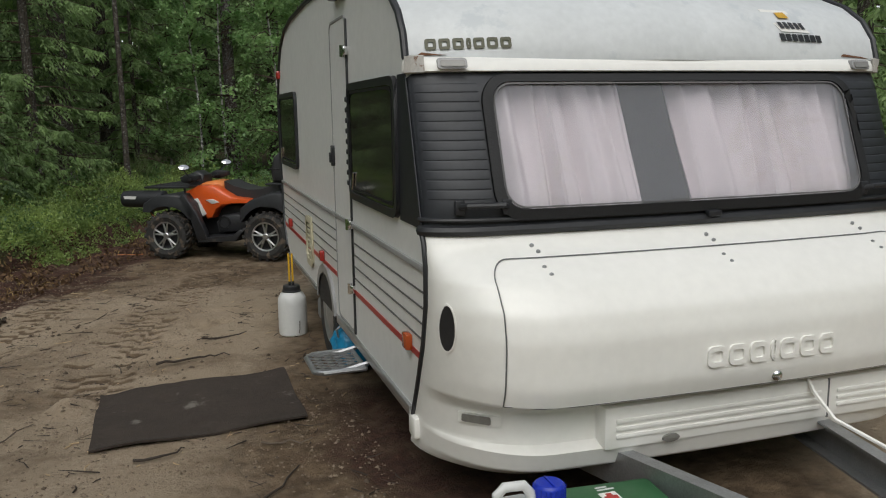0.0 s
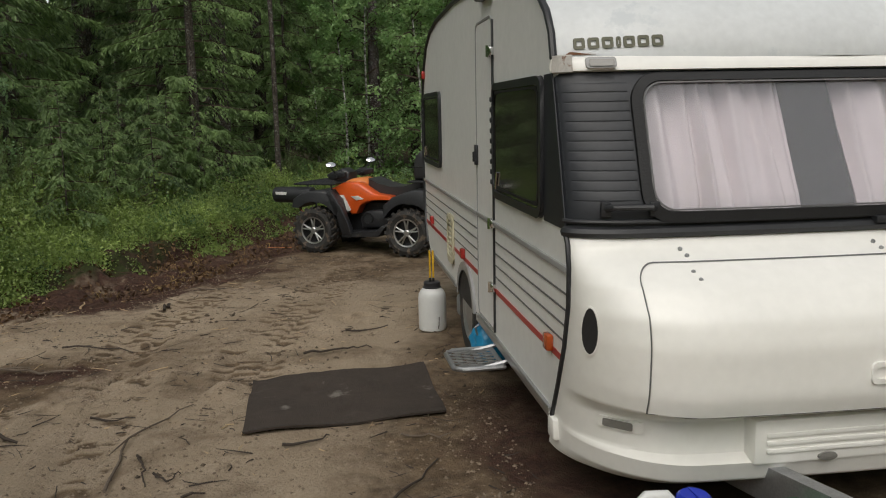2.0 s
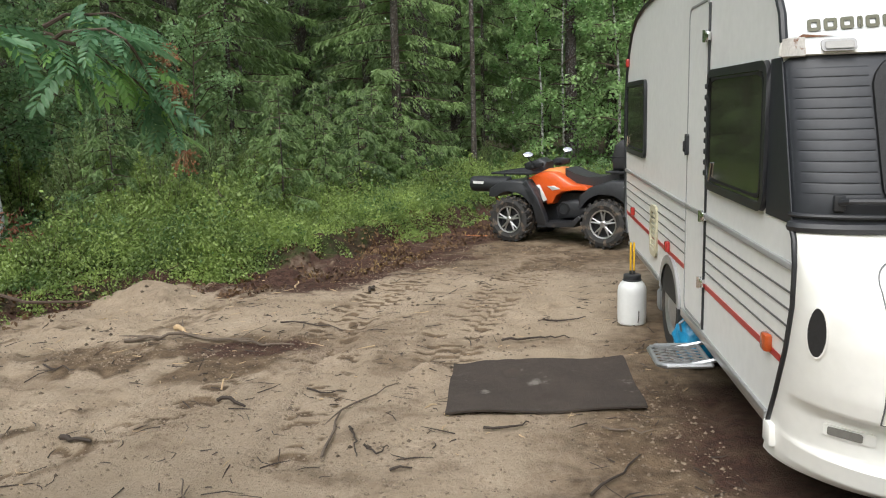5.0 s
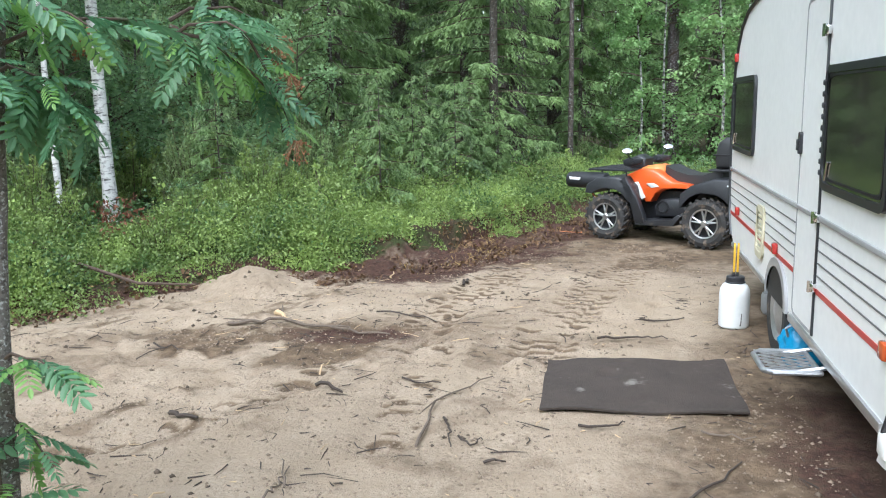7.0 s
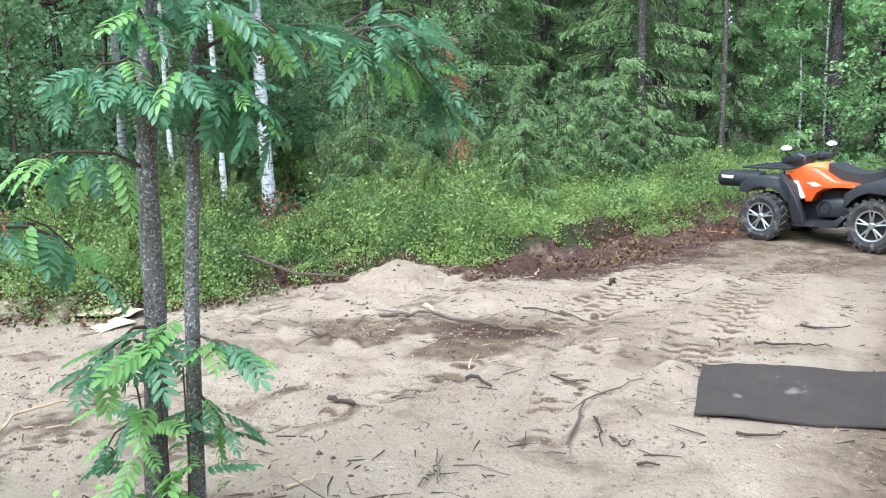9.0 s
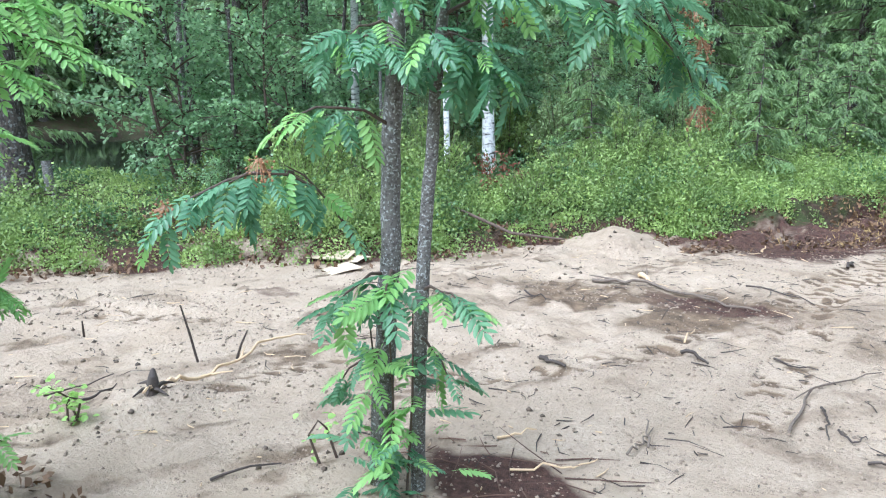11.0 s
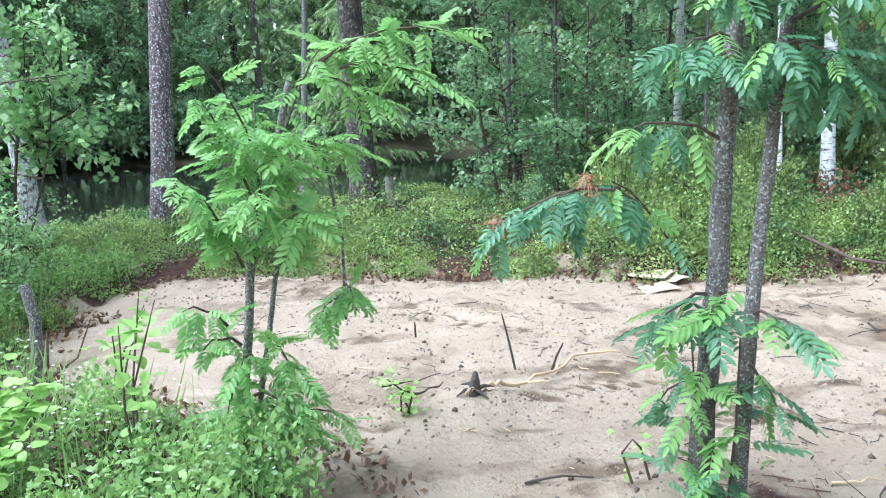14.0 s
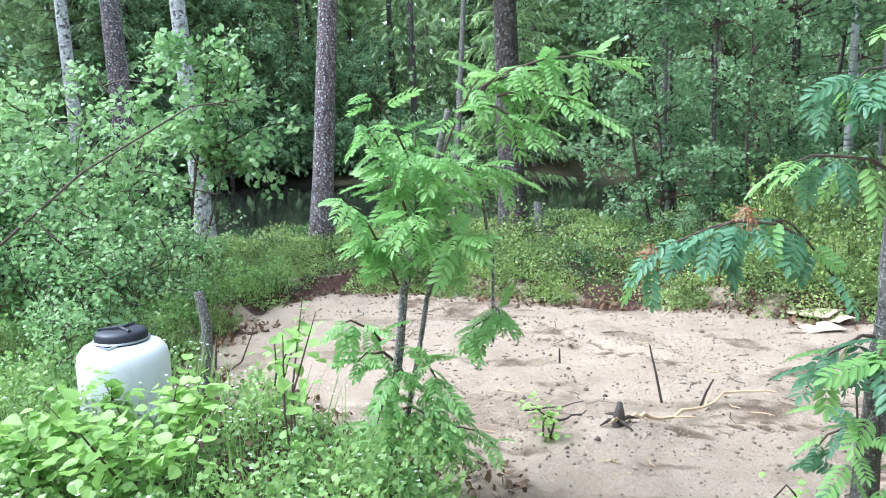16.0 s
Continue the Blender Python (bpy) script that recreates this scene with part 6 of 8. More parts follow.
for k in range(4):
    a = k * 1.571
    dd = np.tile([math.cos(a), math.sin(a), 0.15], (len(bx), 1))
    if k == 0:
        bz = lie(bx, by) + 0.16 + 0.2 * rg.random(len(bx))
    blocks.append(kites(np.stack([bx, by, bz], 1), dd, np.full(len(bx), 0.010), np.full(len(bx), 0.004), np.tile([0, 0, 1.0], (len(bx), 1))))
v, f = joined(blocks)
tagged(new("white_flowers", cloud("white_flowers", v, f, PETAL)), "tiny white meadow flowers in the grass", "flowers", kind="stuff")

# knee-high to man-high spruces and leafy bushes behind the cut bank
rs = np.random.default_rng(67)
for i in range(84):
    x, y = -8.2 + 7.4 * rs.random(), 9.2 + 5.2 * rs.random()
    d = float(edge_distance(np.array([x]), np.array([y]))[0])
    if d > -1.1 or math.hypot(x + 6.05, y - 9.35) < 1.0 or abs((x + 0.1) - (y - 0.7) * -0.66) < 0.45 and y < 9.6:
        continue
    if i % 4 < 3:
        again(kinds[4], x, y, 50 * i, 0.25 + 0.35 * rs.random())
    else:
        again(bush if i % 8 == 3 else pale, x, y, 50 * i, (0.35 if i % 8 == 3 else 0.6) + 0.3 * rs.random())

# a belt of shrubs from the peat edge up to the trees: low at the edge, chest-high further in
rs = np.random.default_rng(84)
BELT = [(-8.6, 3.1), (-7.2, 4.4), (-6.2, 5.5), (-5.1, 6.2), (-4.5, 7.3), (-3.8, 8.2), (-3.1, 8.8), (-2.4, 10.2), (-1.6, 11.9), (-0.5, 13.6), (1.3, 14.5)]
for i in range(240):
    a = rs.random() * (len(BELT) - 1)
    k = int(a)
    ux, uy = BELT[k + 1][0] - BELT[k][0], BELT[k + 1][1] - BELT[k][1]
    ul = math.hypot(ux, uy)
    deep = 0.30 + 4.2 * rs.random() ** 1.3
    x, y = BELT[k][0] + ux * (a - k) - uy / ul * deep, BELT[k][1] + uy * (a - k) + ux / ul * deep
    if math.hypot(x + 6.05, y - 9.35) < 0.5 or (x < -7.2 and y < 7.0 and deep > 0.9) or (y > 11.0 and deep > 3.4):
        continue
    before = before_birch(x, y)
    flat = 0.45 if before else 0.6 if x > -3.4 or x < -7 else 1.0
    if deep < 1.0 or before:
        again(heather, x, y, 47 * i, (0.45 + 0.45 * rs.random()) * flat)
    elif deep < 1.9:
        again(heather if i % 3 else dwarf, x, y, 47 * i, (0.7 + 0.5 * rs.random()) * flat)
    else:
        again((juniper, dwarf, juniper, dwarf, heather)[i % 5], x, y, 47 * i, (0.65 + 0.55 * rs.random()) * flat)

birchling = broadleaf(86, 1.35, 0.010, 0.50, 1500, 0.046, WILLOWLEAF, TWIG, "bush", "light green leafy birch saplings beside the yard", "bushes", 0.08, 6)
plant(birchling, -6.2, 0.2, 5, 0.8)
for i, (x, y, s) in enumerate([(-6.0, 0.45, 0.7), (-6.4, -0.1, 0.9), (-6.9, 0.5, 0.85), (-6.3, 0.75, 0.6), (-7.2, 0.1, 1.0), (-7.6, 0.9, 0.7), (-5.8, -0.35, 0.8), (-8.2, 1.2, 0.6), (-6.6, -0.6, 1.0), (-7.0, 1.1, 0.5), (-7.8, -0.4, 1.1), (-5.5, 0.1, 0.6)]):
    again(birchling if i % 3 else heather, x, y, 31 * i, s)

# alders along the far shore
rs = np.random.default_rng(68)
for i in range(17):
    again(young, -28.2 - 1.2 * rs.random(), -9.5 + 1.15 * i + 0.5 * rs.random(), 41 * i, 1.3 + 0.5 * rs.random())

# dense young spruces where the stream turns away, at both ends
rs = np.random.default_rng(66)
for (ax, ay), (bx, by), c in (((-15.5, 15.5), (-31.0, 13.5), 11), ((-16.0, 19.0), (-32.0, 18.0), 9), ((-31.5, 12.0), (-29.5, -4.0), 9), ((-33.0, -5.0), (-19.0, -17.0), 10), ((-30.0, -9.0), (-16.5, -14.5), 8)):
    for i in range(c):
        u = (i + 0.6 * rs.random()) / c
        again(distant[i % 2], ax + (bx - ax) * u + rs.normal() * 0.5, ay + (by - ay) * u + rs.normal() * 0.5, 77 * i, 0.95 + 0.25 * rs.random())

# leafy thicket on the far shore, down to the water
rg = np.random.default_rng(85)
c = 26000
u = rg.random(c) * 34
bx, by = np.interp(u, [0, 12, 22, 34], [-31.0, -28.6, -27.4, -27.6]) - 3.2 * rg.random(c) ** 1.5, -12 + u
bz = lie(bx, by) + (0.4 + 2.6 * fbm(bx, by, 0.45, 3)) * rg.random(c) ** 0.8
ln = 0.10 + 0.10 * rg.random(c)
v, f = kites(np.stack([bx, by, bz], 1), rg.normal(size=(c, 3)) + np.array([0.5, 0, -0.3]), ln, ln * 0.36, rg.normal(size=(c, 3)) * 0.5 + np.array([0.5, 0, 0.8]), 0.45, 0.2)
tagged(new("far_thicket", cloud("far_thicket", v, f, BROADLEAF)), "dense leafy thicket along the far bank of the stream", "undergrowth", kind="stuff")

# far woods that close the view all round
rg = np.random.default_rng(77)
blocks, stems = [], Geo()
for k in range(300):
    a, r = rg.random() * 6.283, 26 + 20 * rg.random() ** 1.4
    x, y = -3 + r * math.cos(a), 6 + r * math.sin(a)
    if line_distance(np.array([x]), np.array([y]), STREAM)[0][0] < 7.4:
        continue
    hh = 11 + 6 * rg.random()
    near = x < -14 and r < 36 or y > 14 and r < 34
    c = 750 if near else 240
    u = rg.random(c) ** 1.5
    z = 0.2 + hh * u
    rad = (2.6 * (1 - u) + 0.25) * rg.random(c) ** 0.5
    az = rg.random(c) * 6.283
    base = float(lie(x, y))
    o = np.stack([x + rad * np.cos(az), y + rad * np.sin(az), base + z], 1)
    d = np.stack([np.cos(az), np.sin(az), -0.5 - 0.5 * rg.random(c)], 1) + rg.normal(size=(c, 3)) * 0.3
    ln = (0.28 + 0.3 * rg.random(c)) if near else 0.6 + 0.6 * rg.random(c)
    blocks.append(kites(o, d, ln, ln * 0.17, rg.normal(size=(c, 3)) * 0.5 + np.array([0, 0, 1])))
    stems.tube([(x, y, base - 0.2), (x, y, base + hh * 0.9)], [0.16, 0.03], 5, cap=False)
for k in range(230):
    a, r = 6.283 * (k + rg.random()) / 230, 46 + 12 * rg.random()
    c = 420
    hh = 13 + 6 * rg.random()
    u, az = rg.random(c) ** 1.3, rg.random(c) * 6.283
    rad = (2.8 * (1 - u) + 0.4) * rg.random(c) ** 0.5
    o = np.stack([-3 + r * math.cos(a) + rad * np.cos(az), 6 + r * math.sin(a) + rad * np.sin(az), hh * u], 1)
    d = np.stack([np.cos(az), np.sin(az), -0.7 - 0.5 * rg.random(c)], 1)
    ln = 0.9 + 0.8 * rg.random(c)
    blocks.append(kites(o, d, ln, ln * 0.24, rg.normal(size=(c, 3)) * 0.5 + np.array([math.cos(a), math.sin(a), 0.6])))
v, f = joined(blocks)
tagged(new("far_woods", cloud("far_woods", v, f, NEEDLES)), "dense dark spruce forest in the distance", "forest", kind="stuff")
tagged(new("far_trunks", mesh_of("far_trunks", stems, SPRUCE_BARK)), "distant spruce trunks", "forest", kind="stuff")

# ---- the quad bike ----
ORANGE = material("orange_body_plastic", (0.66, 0.095, 0.014), 0.28, vary=0.08, scale=6, coat=0.5, spot=(0.30, 0.10, 0.04), spot_scale=16, spot_at=0.68)
PEACH = material("paler_orange_tank", (0.68, 0.21, 0.05), 0.35, vary=0.08, scale=6, coat=0.3)
SEAT = material("black_vinyl", (0.03, 0.03, 0.032), 0.5, vary=0.15, scale=10, bump=0.1, bump_scale=120)
DUSTY = material("dusty_black_plastic", (0.024, 0.025, 0.028), 0.42, vary=0.3, scale=7, bump=0.05, bump_scale=60, spot=(0.07, 0.06, 0.05), spot_scale=9, spot_at=0.68)
WHITEDECAL = material("white_decal", (0.7, 0.7, 0.68), 0.4, vary=0.05)
MIRROR = material("mirror_glass", (0.85, 0.85, 0.85), 0.05, 1.0, vary=0.02)
ROPE = material("faded_orange_rope", (0.40, 0.15, 0.06), 0.8, vary=0.2, scale=40)


def puff(outline, y0, y1, inset=0.03, geo=None):
    """A side outline [(x, z)] given width, with rounded shoulders."""
    geo = geo or Geo()
    cx, cz = sum(p[0] for p in outline) / len(outline), sum(p[1] for p in outline) / len(outline)
    n = len(outline)

    def shrunk(d):
        out = []
        for x, z in outline:
            l = math.hypot(x - cx, z - cz) or 1
            out.append((x - (x - cx) / l * d, z - (z - cz) / l * d))
        return out

    layers = [(y0, shrunk(inset)), (y0 + inset * 0.35, shrunk(inset * 0.3)), (y0 + inset, outline), (y1 - inset, outline), (y1 - inset * 0.35, shrunk(inset * 0.3)), (y1, shrunk(inset))]
    verts = [(x, y, z) for y, o in layers for x, z in o]
    faces = [(j * n + k, j * n + (k + 1) % n, (j + 1) * n + (k + 1) % n, (j + 1) * n + k) for j in range(5) for k in range(n)]
    faces += [tuple(range(n - 1, -1, -1)), tuple(5 * n + k for k in range(n))]
    return geo.add(verts, faces)


def moved(outline, dx, dz=0.0):
    return [(x + dx, z + dz) for x, z in outline]


def arc(cx, cz, r, a0, a1, n=10):
    return [(cx + r * math.cos(radians(a0 + (a1 - a0) * k / n)), cz + r * math.sin(radians(a0 + (a1 - a0) * k / n))) for k in range(n + 1)]


atv = thing("quad_bike", "orange and black quad bike with alloy wheels, muddy tyres", "quad bike")
WB, TR, WR = 0.635, 0.43, 0.285


LUG = mesh_of("lug", Geo().box(-0.012, 0.016, -0.052, 0.052, -0.018, 0.018), TYRE)


def quad_wheel(x, y):
    s = 1 if y > 0 else -1
    g = Geo().lathe([(0.155, -0.10), (0.22, -0.125), (0.262, -0.11), (0.268, -0.05), (0.268, 0.05), (0.262, 0.11), (0.22, 0.125), (0.155, 0.10)], 36, "y", (x, y, WR))
    w = part("wheel", g, TYRE, atv, "knobbly mud-caked tyre")
    for k in range(20):
        for sd in (-1, 1):
            a = 2 * math.pi * (k + 0.25 * sd) / 20
            lug = new("lug", LUG)
            lug.parent = w
            lug.matrix_basis = Matrix.Translation((x, y, WR)) @ Matrix.Rotation(a, 4, "Y") @ Matrix.Translation((0.270, sd * 0.065, 0)) @ Matrix.Rotation(sd * 0.45, 4, "X")
    rim = Geo().lathe([(0.158, s * 0.085), (0.165, s * 0.105), (0.150, s * 0.10), (0.145, s * 0.04), (0.05, s * 0.035), (0.0, s * 0.035)], 32, "y", (x, y, WR))
    part("rim_well", rim, DUSTY, w, "dark rim well")
    spokes = Geo().lathe([(0.168, s * 0.088), (0.168, s * 0.112), (0.152, s * 0.108), (0.150, s * 0.088)], 32, "y", (x, y, WR))
    part("rim", spokes, ALLOY, w, "bright alloy rim")
    for k in range(5):
        a = 2 * math.pi * k / 5 + 0.3
        for off in (-0.17, 0.17):
            p0 = Vector((x + 0.03 * math.cos(a), y + s * 0.095, WR + 0.03 * math.sin(a)))
            p1 = Vector((x + 0.155 * math.cos(a + off), y + s * 0.10, WR + 0.155 * math.sin(a + off)))
            part("spoke", Geo().tube([p0, p1], [0.015, 0.009], 6), ALLOY, w)
    part("hub", Geo().lathe([(0.04, s * 0.05), (0.04, s * 0.105), (0.028, s * 0.115), (0.0, s * 0.115)], 16, "y", (x, y, WR)), ALLOY, w)


for x in (WB, -WB):
    for y in (TR, -TR):
        quad_wheel(x, y)
part("axle", Geo().tube([(WB, -TR, WR), (WB, TR, WR)], 0.025, 8), DUSTY, atv)
part("axle", Geo().tube([(-WB, -TR, WR), (-WB, TR, WR)], 0.025, 8), DUSTY, atv)
part("chassis", puff([(0.55, 0.24), (0.70, 0.50), (0.2, 0.62), (-0.75, 0.60), (-0.80, 0.45), (-0.45, 0.24)], -0.17, 0.17, 0.04), DUSTY, atv, "dark engine and chassis")
for s in (1, -1):
    y0, y1 = (0.12, 0.50) if s > 0 else (-0.50, -0.12)
    part("front_fender", puff([(0.26, 0.50), (0.30, 0.66), (0.42, 0.755), (0.60, 0.775), (0.80, 0.745), (0.94, 0.66), (0.96, 0.56)] + arc(WB, WR, 0.36, 48, 150), y0, y1, 0.03), DUSTY, atv, "black front fender")
    part("leg_guard", puff([(0.40, 0.78), (0.47, 0.74), (0.34, 0.50), (0.255, 0.24), (0.12, 0.22), (0.15, 0.34), (0.24, 0.56)], y1 - 0.09 if s > 0 else y0, y1 if s > 0 else y0 + 0.09, 0.02), DUSTY, atv, "black leg guard")
    part("footwell", puff([(0.26, 0.20), (0.26, 0.25), (-0.22, 0.29), (-0.30, 0.36), (-0.34, 0.34), (-0.24, 0.22)], y0 + 0.05, y1 - 0.01, 0.015), DUSTY, atv, "black foot board")
    part("rear_fender", puff([(-0.30, 0.44), (-0.31, 0.60), (-0.44, 0.70), (-0.72, 0.79), (-1.0, 0.77), (-1.10, 0.68), (-1.08, 0.60)] + arc(-WB, WR, 0.36, 145, 30), y0, y1, 0.03), DUSTY, atv, "black rear fender")
    ys = s * 0.20
    part("side_panel", puff([(0.44, 0.80), (0.30, 0.86), (0.10, 0.86), (-0.02, 0.79), (-0.14, 0.72), (-0.34, 0.695), (-0.36, 0.650), (-0.16, 0.645), (0.00, 0.61), (0.08, 0.57), (0.14, 0.47), (0.21, 0.46), (0.31, 0.62)], ys - 0.11 if s > 0 else ys - 0.13, ys + 0.13 if s > 0 else ys + 0.11, 0.03), ORANGE, atv, "orange side panel")
    part("side_decal", puff([(0.36, 0.70), (0.30, 0.71), (0.20, 0.52), (0.25, 0.50)], s * 0.335 - 0.004, s * 0.335 + 0.004, 0.002), WHITEDECAL, atv, "white side flash")
    part("side_decal", puff([(0.20, 0.69), (0.10, 0.70), (0.02, 0.66), (0.12, 0.64)], s * 0.335 - 0.004, s * 0.335 + 0.004, 0.002), WHITEDECAL, atv)
    part("engine_cover", puff([(0.10, 0.42), (0.02, 0.50), (-0.16, 0.53), (-0.36, 0.50), (-0.38, 0.36), (-0.20, 0.30), (0.08, 0.30)], s * 0.26 - 0.06, s * 0.26 + 0.06, 0.04), DUSTY, atv, "black ribbed engine cover")
    part("clutch_ring", Geo().lathe([(0.075, s * 0.32), (0.075, s * 0.335), (0.06, s * 0.335), (0.058, s * 0.32)], 20, "y", (-0.02, 0, 0.42)), RUBBER, atv)
    part("handlebar_grip", Geo().tube([(0.38, s * 0.26, 0.93), (0.34, s * 0.42, 0.935)], 0.017, 10), RUBBER, atv)
    part("hand_guard", puff(moved([(0.24, 1.01), (0.16, 1.05), (-0.02, 1.035), (-0.02, 0.985), (0.12, 0.94), (0.22, 0.95)], 0.25, -0.05), s * 0.36 - 0.02 if s > 0 else s * 0.36 - 0.02, s * 0.36 + 0.03, 0.015), BLACK, atv, "black hand guard")
    part("mirror_stem", Geo().tube([(0.38, s * 0.28, 0.93), (0.37, s * 0.42, 1.0), (0.36, s * 0.50, 1.05)], 0.008, 6), BLACK, atv)
    facing = Vector((-0.45, 0.55, 0.62)).to_track_quat("X", "Z").to_matrix().to_4x4()
    facing.translation = (0.35, s * 0.517, 1.085)
    mir = part("mirror", Geo().lathe([(0.0, -0.03), (0.036, -0.022), (0.053, 0.0), (0.049, 0.008), (0.0, 0.009)], 20, "x", (0, 0, 0), m=Matrix.Diagonal((1, 1.25, 0.8))), BLACK, atv, "oval rear-view mirror")
    mir.matrix_basis = facing
    part("mirror_glass", Geo().lathe([(0.0, 0.0115), (0.045, 0.0105), (0.047, 0.009)], 20, "x", (0, 0, 0), m=Matrix.Diagonal((1, 1.25, 0.8))), MIRROR, mir, "bright mirror glass")
    part("headlight", Geo().lathe([(0.0, 0.03), (0.05, 0.02), (0.06, -0.02), (0.03, -0.06)], 16, "x", (0.80, s * 0.25, 0.66)), LENS, atv, "round headlight")
    part("tail_light", Geo().box(-1.105, -1.06, s * 0.36 - 0.06, s * 0.36 + 0.06, 0.66, 0.72, 0.012), REDLENS, atv, "red tail light")
part("tank", puff(moved([(0.38, 0.80), (0.26, 0.87), (0.16, 0.91), (0.06, 0.925), (-0.02, 0.91), (-0.09, 0.86), (-0.13, 0.78), (-0.11, 0.70), (0.1, 0.66), (0.36, 0.70)], 0.13, -0.02), -0.19, 0.19, 0.07), PEACH, atv, "rounded orange tank cover")
part("nose_cover", puff([(0.42, 0.80), (0.30, 0.86), (0.22, 0.84), (0.30, 0.70), (0.50, 0.70), (0.70, 0.70), (0.72, 0.74)], -0.20, 0.20, 0.03), ORANGE, atv, "orange nose cover")
part("seat", puff([(0.04, 0.90), (-0.06, 0.85), (-0.24, 0.80), (-0.50, 0.81), (-0.64, 0.86), (-0.86, 0.87), (-0.88, 0.76), (-0.60, 0.68), (-0.2, 0.64), (0.04, 0.68)], -0.19, 0.19, 0.045), SEAT, atv, "long black vinyl seat")
part("handlebar_pod", puff(moved([(0.30, 0.92), (0.26, 1.03), (0.16, 1.07), (0.06, 1.02), (0.06, 0.90), (0.2, 0.86)], 0.27, -0.05), -0.12, 0.12, 0.035), BLACK, atv, "black handlebar pod")
part("handlebar", Geo().tube([(0.36, -0.40, 0.935), (0.40, -0.2, 0.93), (0.41, 0, 0.925), (0.40, 0.2, 0.93), (0.36, 0.40, 0.935)], 0.012, 8), BLACK, atv)


def rack(x0, x1, z, w):
    g = part("rack", Geo().tube([(x0, -w, z), (x1, -w, z), (x1 + 0.03 * (1 if x1 > 0 else -1), 0, z), (x1, w, z), (x0, w, z), (x0, -w, z)], 0.013, 8), BLACK, atv, "black tubular luggage rack")
    for k in range(5):
        y = -w + 2 * w * (k + 0.5) / 5
        part("rack_bar", Geo().tube([(x0, y, z), (x1, y, z)], 0.010, 6), BLACK, g)
    for x in (x0 * 0.8 + x1 * 0.2, x0 * 0.2 + x1 * 0.8):
        for y in (-w * 0.7, w * 0.7):
            part("rack_post", Geo().tube([(x, y, z), (x, y, z - 0.09)], 0.011, 6), BLACK, g)


rack(0.38, 0.95, 0.845, 0.40)
rack(-0.62, -1.12, 0.875, 0.40)
part("rear_box", puff([(-0.66, 0.89), (-0.64, 1.02), (-0.68, 1.18), (-0.76, 1.24), (-1.04, 1.22), (-1.12, 1.05), (-1.10, 0.89)], -0.34, 0.34, 0.05), SEAT, atv, "black rear top box with backrest")
part("box_seam", Geo().box(-1.125, -0.635, -0.345, 0.345, 1.035, 1.05, 0.004), RUBBER, atv)
part("rope_roll", Geo().lathe([(0.0, 0.0), (0.07, 0.0), (0.098, 0.02), (0.102, 0.1), (0.102, 0.5), (0.095, 0.56), (0.0, 0.56)], 24, "x", (0.74, 0.30, 0.70)), BLACK, atv, "black roll bag strapped at the front")
part("roll_label", Geo().slab([(1.08, 0.74), (1.25, 0.745), (1.24, 0.71), (1.09, 0.705)], 0.004, lambda a, b, d: (a, 0.30 + 0.098 + d, b)), WHITEDECAL, atv, "pale worn label")
part("front_bumper", Geo().tube([(0.72, -0.2, 0.30), (1.0, -0.2, 0.42), (1.04, -0.18, 0.62), (1.04, 0.18, 0.62), (1.0, 0.2, 0.42), (0.72, 0.2, 0.30)], 0.018, 8), BLACK, atv, "black tube bumper")
part("tow_rope", Geo().tube([(0.98, 0.30, 0.60), (0.90, 0.40, 0.54), (0.80, 0.47, 0.49), (0.76, 0.48, 0.46)], 0.010, 6), ROPE, atv, "red tow rope")
part("exhaust", Geo().tube([(-0.70, -0.25, 0.55), (-1.08, -0.27, 0.60)], 0.05, 12), STEEL, atv)
part("winch_arm", Geo().tube([(-0.88, 0.50, 0.72), (-1.06, 0.50, 0.64), (-1.14, 0.50, 0.60)], 0.012, 6), STEEL, atv, "bright fender stay")
atv.matrix_basis = Matrix.Translation((0.52, 10.95, -0.078)) @ pose(0, 0, 0, 0, 0.6, 149.2)
# rope end lying on the ground by the front wheel
solid("rope", Geo().tube([(x, y, float(height(x, y)) + 0.012) for x, y in ((-1.04, 11.3), (-0.95, 11.2), (-0.82, 11.24), (-0.7, 11.16), (-0.58, 11.18))], 0.007, 6), ROPE, "faded orange rope lying on the dark peat", "rope")

# ---- things round the caravan ----
HDPE = material("milky_white_plastic", (0.66, 0.67, 0.66), 0.42, vary=0.05, scale=5, bump=0.03, bump_scale=20, spot=(0.48, 0.45, 0.38), spot_scale=7, spot_at=0.7)
YELLOW = material("yellow_plastic", (0.65, 0.38, 0.02), 0.4, vary=0.1, scale=12)
BLUE = material("blue_plastic_lid", (0.012, 0.035, 0.42), 0.35, vary=0.1, scale=20)
BAG = material("crumpled_blue_bag", (0.015, 0.24, 0.46), 0.35, vary=0.25, scale=9, bump=0.6, bump_scale=22)
GREENCASE = material("green_first_aid_case", (0.03, 0.12, 0.045), 0.4, vary=0.15, scale=7)
MAT = material("brown_black_doormat", (0.043, 0.032, 0.025), 0.88, vary=0.3, scale=5, bump=0.5, bump_scale=140, spot=(0.16, 0.145, 0.125), spot_scale=6, spot_at=0.665)
CARD = material("wet_cardboard", (0.52, 0.42, 0.29), 0.8, vary=0.12, scale=9, bump=0.1, bump_scale=60)
DEADWOOD = material("weathered_deadwood", (0.13, 0.10, 0.075), 0.85, vary=0.35, scale=15, bump=0.3, bump_scale=70)
PEELED = material("peeled_pale_wood", (0.50, 0.36, 0.21), 0.7, vary=0.2, scale=12, bump=0.1, bump_scale=50)
DARKSTICK = material("wet_dark_stick", (0.045, 0.033, 0.025), 0.8, vary=0.35, scale=15)

